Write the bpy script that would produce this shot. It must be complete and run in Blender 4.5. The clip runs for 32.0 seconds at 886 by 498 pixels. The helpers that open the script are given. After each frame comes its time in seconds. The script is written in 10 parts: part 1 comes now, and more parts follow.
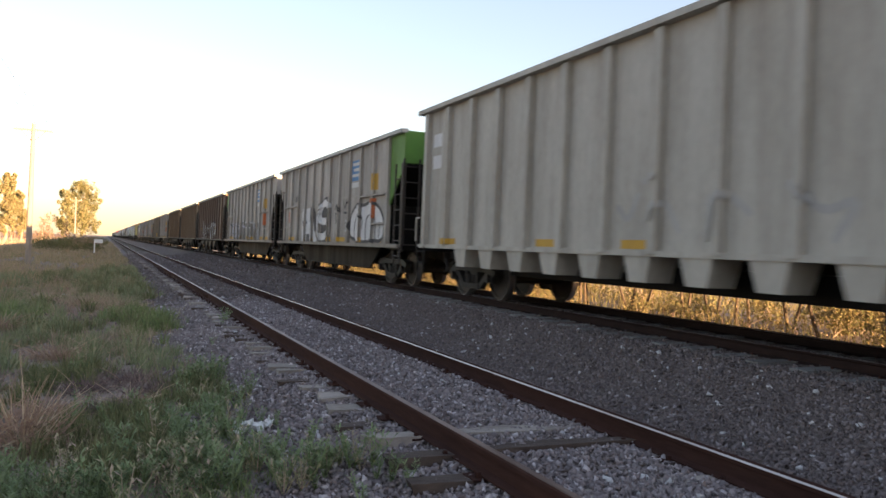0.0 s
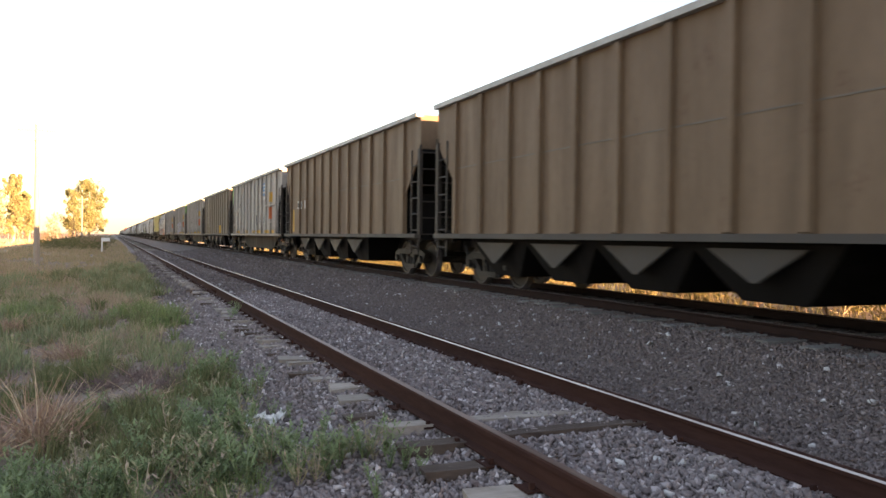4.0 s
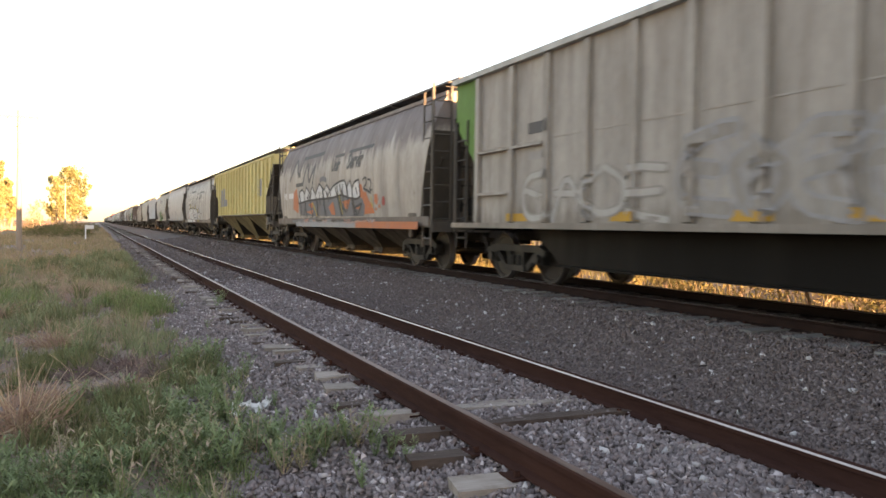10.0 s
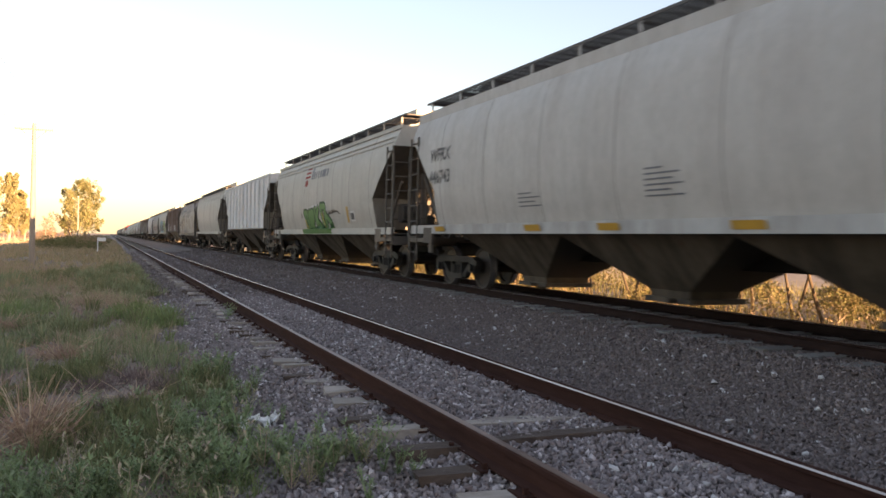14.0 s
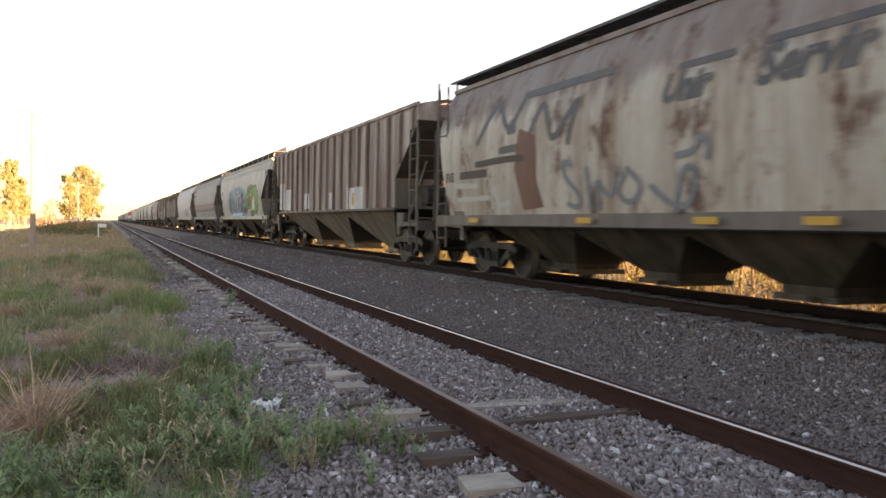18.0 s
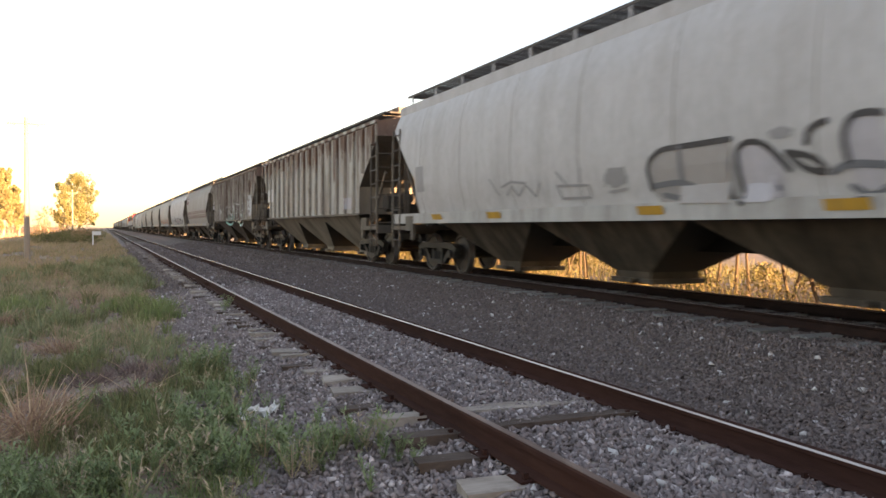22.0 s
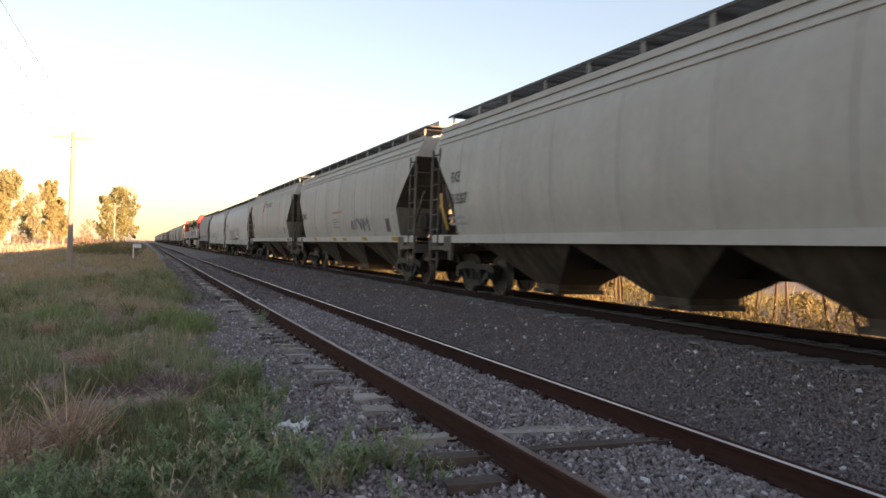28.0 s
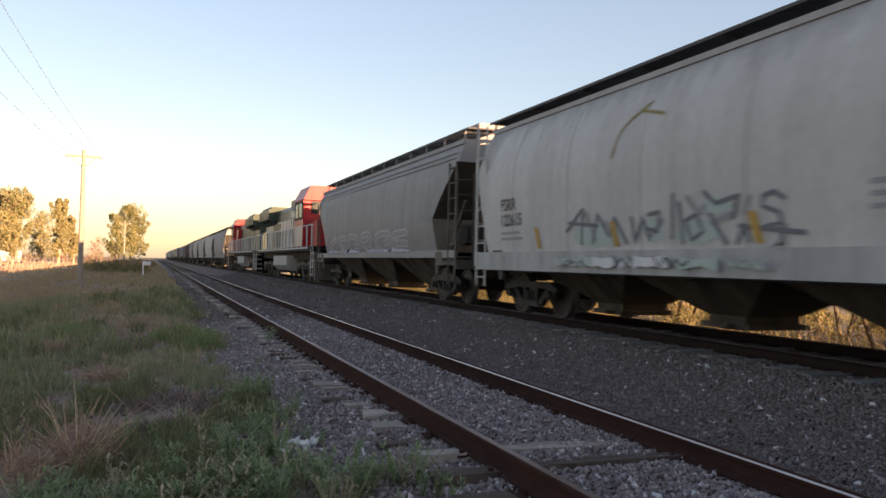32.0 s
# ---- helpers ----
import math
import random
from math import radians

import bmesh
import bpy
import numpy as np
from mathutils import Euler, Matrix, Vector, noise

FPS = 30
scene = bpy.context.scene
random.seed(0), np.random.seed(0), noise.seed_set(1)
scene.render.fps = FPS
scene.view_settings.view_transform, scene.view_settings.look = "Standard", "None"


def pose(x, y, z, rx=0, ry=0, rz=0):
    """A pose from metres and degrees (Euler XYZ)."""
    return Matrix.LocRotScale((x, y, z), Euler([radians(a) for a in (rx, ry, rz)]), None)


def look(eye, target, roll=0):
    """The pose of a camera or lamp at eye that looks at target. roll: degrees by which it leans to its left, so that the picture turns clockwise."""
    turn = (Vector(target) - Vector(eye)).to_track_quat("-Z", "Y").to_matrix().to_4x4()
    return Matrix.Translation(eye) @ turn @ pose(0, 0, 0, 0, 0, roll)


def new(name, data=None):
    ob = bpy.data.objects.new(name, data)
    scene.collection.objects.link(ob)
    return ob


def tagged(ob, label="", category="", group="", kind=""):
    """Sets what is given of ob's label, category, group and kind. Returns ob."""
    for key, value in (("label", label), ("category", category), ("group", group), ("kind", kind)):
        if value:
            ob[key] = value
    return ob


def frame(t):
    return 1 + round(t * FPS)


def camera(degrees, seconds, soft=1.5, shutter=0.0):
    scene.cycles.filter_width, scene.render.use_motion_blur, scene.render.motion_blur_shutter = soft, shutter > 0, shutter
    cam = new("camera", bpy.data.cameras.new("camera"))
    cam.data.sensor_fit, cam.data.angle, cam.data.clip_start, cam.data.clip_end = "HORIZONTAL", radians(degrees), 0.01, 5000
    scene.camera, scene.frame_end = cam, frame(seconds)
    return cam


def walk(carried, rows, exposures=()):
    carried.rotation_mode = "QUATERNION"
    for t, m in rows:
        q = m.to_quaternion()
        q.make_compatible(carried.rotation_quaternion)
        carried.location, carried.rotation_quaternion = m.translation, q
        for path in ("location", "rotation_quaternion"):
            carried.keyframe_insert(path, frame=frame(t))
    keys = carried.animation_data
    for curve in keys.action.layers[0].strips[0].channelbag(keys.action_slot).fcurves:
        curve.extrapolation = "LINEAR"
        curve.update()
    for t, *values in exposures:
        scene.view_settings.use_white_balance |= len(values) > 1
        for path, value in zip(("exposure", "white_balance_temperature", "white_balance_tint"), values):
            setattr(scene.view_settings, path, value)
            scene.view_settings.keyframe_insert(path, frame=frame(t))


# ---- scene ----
# the camera stands beside the siding and only turns
EYE = (0.0, 0.0, 1.45)
cam = camera(59.0, 32.0, soft=1.55, shutter=0.22)
PATH = [
    (0, 90.00, -2.30, -23.29), (0.5, 89.80, -1.56, -22.55), (1, 89.80, -1.29, -22.86), (1.5, 89.50, -0.85, -23.27), (2, 89.13, -0.83, -23.15),
    (2.5, 88.97, -0.98, -23.28), (3, 89.06, -1.34, -23.82), (3.5, 88.96, -0.59, -22.83), (5.5, 89.50, -0.81, -23.08), (6, 89.25, -0.81, -23.07),
    (6.5, 88.89, -0.52, -23.12), (7, 88.66, -0.91, -23.21), (7.5, 88.57, -1.15, -23.22), (8, 88.44, -0.98, -23.26), (8.5, 88.22, -0.97, -23.38),
    (9, 88.49, -1.23, -23.65), (9.5, 88.41, -0.96, -23.65), (10, 88.34, -0.86, -23.83), (10.5, 88.21, -1.19, -23.27), (11, 88.22, -1.19, -23.52),
    (11.5, 88.24, -1.19, -25.46), (12, 88.30, -1.39, -24.28), (12.5, 88.30, -1.03, -24.08), (13, 88.39, -1.45, -23.19), (13.5, 88.61, -1.39, -22.89),
    (14, 89.43, -1.31, -23.09), (14.5, 89.74, -1.65, -22.78), (15, 89.39, -1.66, -22.97), (15.5, 89.11, -1.48, -22.79), (17.5, 88.32, -0.62, -23.35),
    (18, 88.27, -0.98, -23.05), (18.5, 88.42, -1.20, -23.15), (19, 88.42, -0.49, -23.30), (19.5, 88.33, -0.29, -23.33), (20, 88.26, -0.09, -23.40),
    (20.5, 88.80, -0.17, -24.84), (21, 88.69, 0.21, -24.43), (21.5, 88.38, 0.10, -23.99), (22, 88.53, -0.29, -23.39), (22.5, 89.27, -0.48, -22.98),
    (23, 90.20, -0.45, -22.77), (23.5, 90.36, -0.74, -22.90), (24, 89.99, -0.68, -21.98), (24.5, 89.64, -1.38, -22.01), (25, 89.93, -0.71, -22.58),
    (25.5, 89.82, -0.78, -22.42), (26, 89.81, -0.73, -22.14), (26.5, 90.04, -1.22, -21.50), (28.5, 89.94, -1.69, -20.50), (29, 90.00, -1.67, -19.87),
    (29.5, 89.69, -0.99, -20.50), (30, 89.49, -0.80, -20.40), (30.5, 89.70, -1.35, -20.07), (31, 90.52, -1.54, -20.02), (31.5, 90.77, -1.13, -19.99),
    (32, 91.07, -1.20, -20.25),
]
EXPOSURE = [(0, 2.57, 6900, 28), (1, 2.64, 6750, 28), (2, 2.85, 7300, 28), (3, 3.15, 7600, 28), (6, 2.85, 6900, 28), (7, 3.15, 7600, 28), (8, 3.22, 7700, 28), (11, 3.15, 7900, 28), (12, 3.05, 7800, 28), (13, 2.95, 7700, 28), (14, 2.65, 7300, 28), (15, 2.47, 7100, 28), (18, 3.08, 7700, 28), (19, 3.1, 7850, 28), (20, 2.92, 7800, 28), (21, 3.0, 7800, 28), (22, 3.0, 7800, 28), (23, 2.42, 6900, 28), (24, 2.5, 7200, 28), (25, 2.63, 7200, 28), (26, 2.53, 7200, 28), (27, 2.46, 7200, 28), (30, 2.45, 7200, 28), (31, 2.25, 7000, 28), (32, 2.15, 6900, 28)]
walk(cam, [(t, pose(*EYE, rx, ry, rz)) for t, rx, ry, rz in PATH], EXPOSURE)

# ---- light: a low warm sun behind the train, clear pale sky ----
SUN = Vector((1.0, -2.0, 0.25)).normalized()
world = bpy.data.worlds.new("sky")
scene.world = world
world.use_nodes = True
wn = world.node_tree
sky = wn.nodes.new("ShaderNodeTexSky")
sky.sky_type = "NISHITA"
sky.sun_disc = False
sky.sun_elevation = math.asin(SUN.z)
sky.sun_rotation = math.atan2(SUN.x, SUN.y)
sky.air_density, sky.dust_density, sky.ozone_density = 1.0, 0.6, 1.2
wn.nodes["Background"].inputs["Strength"].default_value = 0.07
haze = wn.nodes.new("ShaderNodeMix")  # thin evening haze over the whole sky
haze.data_type = "RGBA"
haze.inputs["Factor"].default_value = 0.25
haze_a, haze_b = [i for i in haze.inputs if i.type == "RGBA"]
haze_b.default_value = (1.95, 2.7, 3.25, 1)
wn.links.new(sky.outputs[0], haze_a)
wn.links.new([o for o in haze.outputs if o.type == "RGBA"][0], wn.nodes["Background"].inputs["Color"])
sun_data = bpy.data.lights.new("sun", "SUN")
sun_data.energy, sun_data.angle, sun_data.color = 4.6, radians(0.6), (1.0, 0.7, 0.37)
sun = new("sun", sun_data)
sun.matrix_world = look(tuple(SUN * 50), (0, 0, 0))

# ---- materials ----


def link(nt, a, b):
    nt.links.new(a, b)


def base_material(name, rough=0.7, metal=0.0):
    m = bpy.data.materials.new(name)
    m.use_nodes = True
    nt = m.node_tree
    b = nt.nodes["Principled BSDF"]
    b.inputs["Roughness"].default_value = rough
    b.inputs["Metallic"].default_value = metal
    b.inputs["Specular IOR Level"].default_value = 0.3
    tc = nt.nodes.new("ShaderNodeTexCoord")
    return m, nt, b, tc


def noise_node(nt, vec, scale, detail=4.0, stretch=None, rough=0.55, offset=None):
    if stretch:
        mp = nt.nodes.new("ShaderNodeMapping")
        mp.inputs["Scale"].default_value = stretch
        link(nt, vec, mp.inputs["Vector"])
        if offset is not None:
            cmb = nt.nodes.new("ShaderNodeCombineXYZ")
            for i in range(3):
                link(nt, offset, cmb.inputs[i])
            link(nt, cmb.outputs[0], mp.inputs["Location"])
        vec = mp.outputs[0]
    n = nt.nodes.new("ShaderNodeTexNoise")
    n.inputs["Scale"].default_value, n.inputs["Detail"].default_value = scale, detail
    n.inputs["Roughness"].default_value = rough
    link(nt, vec, n.inputs["Vector"])
    return n.outputs["Fac"]


def ramp(nt, fac, lo, hi, a=0.0, b=1.0):
    n = nt.nodes.new("ShaderNodeMapRange")
    n.inputs["From Min"].default_value, n.inputs["From Max"].default_value = lo, hi
    n.inputs["To Min"].default_value, n.inputs["To Max"].default_value = a, b
    link(nt, fac, n.inputs["Value"])
    return n.outputs[0]


def maths(nt, op, a, b):
    n = nt.nodes.new("ShaderNodeMath")
    n.operation = op
    for i, v in enumerate((a, b)):
        if isinstance(v, (int, float)):
            n.inputs[i].default_value = v
        else:
            link(nt, v, n.inputs[i])
    return n.outputs[0]


def mixed(nt, fac, a, b):
    n = nt.nodes.new("ShaderNodeMix")
    n.data_type = "RGBA"
    if isinstance(fac, (int, float)):
        n.inputs["Factor"].default_value = fac
    else:
        link(nt, fac, n.inputs["Factor"])
    for key, v in (("A", a), ("B", b)):
        s = [i for i in n.inputs if i.name == key and i.type == "RGBA"][0]
        if isinstance(v, tuple):
            s.default_value = (*v, 1)
        else:
            link(nt, v, s)
    return [o for o in n.outputs if o.type == "RGBA"][0]


def bump(nt, b, fac, strength=0.3, dist=0.01):
    n = nt.nodes.new("ShaderNodeBump")
    n.inputs["Strength"].default_value, n.inputs["Distance"].default_value = strength, dist
    link(nt, fac, n.inputs["Height"])
    link(nt, n.outputs[0], b.inputs["Normal"])


RUST = (0.085, 0.035, 0.02)
GRIME = (0.11, 0.085, 0.065)


def painted(name, col, grime=0.5, rust=0.1, top=None, rough=0.6, dirt=GRIME, bands=(0.42, 0.72), runs_mix=0.9, ragged=None, pitch=0.0):
    """Weathered wagon paint: vertical dirt streaks, blotches, rust; top=(colour, z0, z1) a stained band that runs down."""
    m, nt, b, tc = base_material(name, rough)
    info = nt.nodes.new("ShaderNodeObjectInfo")
    shift = maths(nt, "MULTIPLY", info.outputs["Random"], 40.0)
    v = tc.outputs["Object"]
    streak = noise_node(nt, v, 1.0, 6, (1.0, 1.9, 0.2), 0.7, shift)
    blotch = noise_node(nt, v, 1.0, 4, (0.6, 0.5, 0.6), 0.6, shift)
    fine = noise_node(nt, v, 1.0, 3, (9, 9, 5), 0.7, shift)
    c = mixed(nt, ramp(nt, blotch, 0.3, 0.75, 0.0, 0.35), col, tuple(x * 0.72 for x in col))
    c = mixed(nt, ramp(nt, streak, bands[0], bands[1], 0.0, grime), c, dirt)
    if top:
        sep = nt.nodes.new("ShaderNodeSeparateXYZ")
        link(nt, v, sep.inputs[0])
        h = ramp(nt, sep.outputs["Z"], top[1], top[2], -(ragged or 0.55), ragged or 0.55)
        runs = noise_node(nt, v, 1.0, 8 if ragged else 5, (1.0, 2.3, 0.42) if ragged else (1.0, 3.2, 0.35), 0.74, shift)
        if pitch:  # stains keep to the middle of each panel between two ribs
            saw = maths(nt, "PINGPONG", maths(nt, "ADD", sep.outputs["Y"], 50 * pitch), pitch / 2)
            h = maths(nt, "ADD", h, ramp(nt, saw, 0.08 * pitch, 0.3 * pitch, -0.3, 0.08))
        f = ramp(nt, maths(nt, "ADD", h, runs), 0.5 if ragged else 0.46, 0.56 if ragged else 0.62)
        c = mixed(nt, maths(nt, "MULTIPLY", f, runs_mix), c, top[0])
    spots = noise_node(nt, v, 1.0, 6, (1.6, 1.6, 0.9), 0.75, shift)
    c = mixed(nt, ramp(nt, spots, 0.70 - 0.22 * rust, 0.78 - 0.2 * rust, 0, 0.9), c, RUST)
    c = mixed(nt, ramp(nt, fine, 0.35, 0.7, 0, 0.18), c, tuple(x * 0.5 for x in dirt))
    link(nt, c, b.inputs["Base Color"])
    link(nt, ramp(nt, streak, 0.3, 0.7, rough - 0.12, rough + 0.2), b.inputs["Roughness"])
    bump(nt, b, fine, 0.15, 0.01)
    return m


def speckled(name, cols, scale, rough=0.9, stretch=(1, 1, 1), bumpy=0.4, dist=0.02, space="Object"):
    m, nt, b, tc = base_material(name, rough)
    v = tc.outputs[space]
    n1 = noise_node(nt, v, scale, 6, stretch, 0.65)
    n2 = noise_node(nt, v, scale * 7.3, 5, stretch, 0.7)
    c = mixed(nt, ramp(nt, n1, 0.35, 0.65), cols[0], cols[1])
    c = mixed(nt, ramp(nt, n2, 0.4, 0.7, 0, 0.7), c, cols[2])
    link(nt, c, b.inputs["Base Color"])
    bump(nt, b, n2, bumpy, dist)
    return m


def per_island(name, cols, rough=0.85, spec=0.25, by_object=False, thin=0.0):
    """Colours picked piece by piece."""
    m, nt, b, tc = base_material(name, rough)
    b.inputs["Specular IOR Level"].default_value = spec
    if by_object:
        f = nt.nodes.new("ShaderNodeObjectInfo").outputs["Random"]
    else:
        f = nt.nodes.new("ShaderNodeNewGeometry").outputs["Random Per Island"]
    r = nt.nodes.new("ShaderNodeValToRGB")
    el = r.color_ramp.elements
    while len(el) < len(cols):
        el.new(0.5)
    for i, c in enumerate(cols):
        el[i].position = i / (len(cols) - 1)
        el[i].color = (*c, 1)
    link(nt, f, r.inputs[0])
    fine = noise_node(nt, tc.outputs["Object"], 30, 3)
    c = mixed(nt, ramp(nt, fine, 0.3, 0.8, 0, 0.35), r.outputs[0], tuple(x * 0.4 for x in cols[0]))
    link(nt, c, b.inputs["Base Color"])
    if thin:  # leaves let light through
        tr = nt.nodes.new("ShaderNodeBsdfTranslucent")
        link(nt, c, tr.inputs["Color"])
        mx = nt.nodes.new("ShaderNodeMixShader")
        mx.inputs[0].default_value = thin
        link(nt, b.outputs[0], mx.inputs[1])
        link(nt, tr.outputs[0], mx.inputs[2])
        link(nt, mx.outputs[0], nt.nodes["Material Output"].inputs["Surface"])
    return m


M = {}
M["ground"] = speckled("dry_ground", ((0.24, 0.177, 0.144), (0.186, 0.1475, 0.1121), (0.336, 0.2537, 0.2183)), 0.35)
M["road"] = speckled("dirt_road", ((0.26, 0.19, 0.12), (0.2, 0.145, 0.09), (0.3, 0.23, 0.15)), 0.5, bumpy=0.2)
M["bed"] = speckled("ballast_bed", ((0.101, 0.0772, 0.0683), (0.1485, 0.1143, 0.1004), (0.2257, 0.1799, 0.1607)), 6.0, bumpy=0.8, dist=0.04)
M["stone"] = per_island("ballast_stone", [(0.1153, 0.0941, 0.0915), (0.1672, 0.1352, 0.1299), (0.2095, 0.1686, 0.1593), (0.1831, 0.1352, 0.1224), (0.2403, 0.196, 0.1869), (0.1471, 0.1176, 0.1119), (0.3768, 0.3234, 0.315)], 0.85, 0.2)
M["stone_pale"] = per_island("dusty_ballast_stone", [(0.1452, 0.1226, 0.1232), (0.2314, 0.1951, 0.1929), (0.3042, 0.257, 0.2535), (0.2561, 0.1961, 0.1837), (0.378, 0.3212, 0.3139), (0.2068, 0.1728, 0.17), (0.6575, 0.584, 0.5797)], 0.85, 0.2)
M["stone_white"] = per_island("whitish_stone", [(0.5, 0.48, 0.47), (0.62, 0.6, 0.59), (0.4, 0.37, 0.36)], 0.85, 0.2)
M["rail"] = speckled("rusty_rail", ((0.0532, 0.024, 0.0186), (0.0342, 0.0175, 0.0153), (0.0684, 0.0333, 0.0262)), 3.0, 0.92, (1, 0.15, 1), 0.15)
M["rail"].node_tree.nodes["Principled BSDF"].inputs["Specular IOR Level"].default_value = 0.05
M["rail_dark"] = speckled("oily_rail", ((0.026, 0.0145, 0.0125), (0.018, 0.0115, 0.0105), (0.038, 0.0215, 0.018)), 3.0, 0.85, (1, 0.15, 1), 0.15)
M["rail_dark"].node_tree.nodes["Principled BSDF"].inputs["Specular IOR Level"].default_value = 0.08
M["rail_top"], nt_, b_, _ = base_material("worn_rail_top", 0.32, 0.85)
b_.inputs["Base Color"].default_value = (0.75, 0.73, 0.73, 1)
M["rail_top_dull"], nt_, b_, tc_ = base_material("dull_rail_top", 0.38, 0.6)
link(nt_, mixed(nt_, ramp(nt_, noise_node(nt_, tc_.outputs["Object"], 1.0, 5, (20, 1.2, 20)), 0.4, 0.62), (0.26, 0.18, 0.15), (0.12, 0.066, 0.05)), b_.inputs["Base Color"])
M["tie"], nt_, b_, tc_ = base_material("weathered_sleeper", 0.9)
grain_ = noise_node(nt_, tc_.outputs["Object"], 1.0, 6, (2.5, 26, 10), 0.7)
stain_ = noise_node(nt_, tc_.outputs["Object"], 1.0, 4, (3.5, 5, 5), 0.6, nt_.nodes.new("ShaderNodeObjectInfo").outputs["Random"])
tone_ = mixed(nt_, nt_.nodes.new("ShaderNodeObjectInfo").outputs["Random"], (0.26, 0.225, 0.195), (0.4, 0.345, 0.3))
tone_ = mixed(nt_, ramp(nt_, grain_, 0.42, 0.7, 0, 0.5), tone_, (0.14, 0.115, 0.098))
link(nt_, mixed(nt_, ramp(nt_, stain_, 0.5, 0.7, 0, 0.6), tone_, (0.15, 0.11, 0.085)), b_.inputs["Base Color"])
bump(nt_, b_, grain_, 0.5, 0.01)
M["tie_far"] = per_island("sleeper_main", [(0.2, 0.19, 0.18), (0.27, 0.26, 0.245), (0.16, 0.15, 0.14)], 0.9, 0.1, True)
M["tie_dark"] = speckled("dark_split_sleeper", ((0.05, 0.032, 0.026), (0.075, 0.052, 0.042), (0.14, 0.105, 0.086)), 3.0, 0.9, (0.2, 2, 1), 0.6)
M["tie_joined"] = per_island("sleeper_joined", [(0.13, 0.105, 0.085), (0.22, 0.195, 0.17), (0.09, 0.065, 0.05)], 0.9, 0.1)
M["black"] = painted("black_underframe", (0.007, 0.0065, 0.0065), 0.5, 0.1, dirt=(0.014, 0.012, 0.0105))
M["black"].node_tree.nodes["Principled BSDF"].inputs["Specular IOR Level"].default_value = 0.1
M["bogie"] = painted("grimy_cast_steel", (0.014, 0.0127, 0.0115), 0.6, 0.12, dirt=(0.03, 0.025, 0.021))
M["wheel"] = speckled("wheel_steel", ((0.03, 0.024, 0.021), (0.022, 0.019, 0.017), (0.045, 0.034, 0.028)), 4.0, 0.6, bumpy=0.1)
M["tread"], nt_, b_, _ = base_material("wheel_tread", 0.3, 0.9)
b_.inputs["Base Color"].default_value = (0.4, 0.38, 0.37, 1)
M["grating"] = painted("walkway_steel", (0.075, 0.07, 0.07), 0.5, 0.2)
M["white_paint"] = painted("white_paint", (0.62, 0.62, 0.6), 0.3, 0.02)
M["seam"] = painted("stained_seam", (0.32, 0.295, 0.27), 0.6, 0.0, dirt=(0.2, 0.17, 0.145))
M["rail_top_mid"], nt_, b_, tc_ = base_material("half_worn_rail_top", 0.4, 0.8)
link(nt_, mixed(nt_, ramp(nt_, noise_node(nt_, tc_.outputs["Object"], 1.0, 4, (8, 0.7, 8)), 0.5, 0.76), (0.42, 0.37, 0.35), (0.22, 0.155, 0.13)), b_.inputs["Base Color"])
# dark end steel: grime plus the shade between wagons, in the colour
M["end_grime_shade"] = painted("shade_toned_end_steel", (0.1, 0.085, 0.072), 0.6, 0.25, dirt=(0.05, 0.04, 0.033))
# bulkhead kept darker than the pale body to hold down sun in the gap
M["bulkhead"] = painted("toned_down_bulkhead", (0.2, 0.175, 0.145), 0.7, 0.3, dirt=(0.08, 0.065, 0.052))
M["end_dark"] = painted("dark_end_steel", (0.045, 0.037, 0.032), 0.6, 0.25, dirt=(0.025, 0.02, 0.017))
# grime and underside shade of the bay slopes, in one dark colour
M["bay_grime_shade"] = painted("shaded_grimy_slope_sheet", (0.03, 0.025, 0.021), 0.6, 0.2, dirt=(0.055, 0.043, 0.033))
M["sill_paint"] = painted("dirty_white_sill", (0.44, 0.44, 0.43), 0.6, 0.05, dirt=(0.17, 0.145, 0.12))
M["sill_brown"] = painted("grimy_brown_sill", (0.15, 0.125, 0.112), 0.7, 0.3, dirt=(0.09, 0.07, 0.056))
M["yellow_paint"] = painted("yellow_paint", (0.56, 0.31, 0.04), 0.45, 0.02, dirt=(0.28, 0.19, 0.09))
M["orange_paint"] = painted("orange_paint", (0.55, 0.13, 0.04), 0.3, 0.02)
M["blue_paint"] = painted("blue_paint", (0.08, 0.24, 0.46), 0.25, 0.02)
M["dark_paint"] = painted("dark_lettering", (0.07, 0.07, 0.075), 0.5, 0.0, dirt=(0.2, 0.18, 0.16))
M["green_paint"] = painted("green_paint", (0.1, 0.26, 0.045), 0.35, 0.05)
M["red_paint"] = painted("red_paint", (0.33, 0.025, 0.02), 0.3, 0.02)

# ---- mesh helpers ----


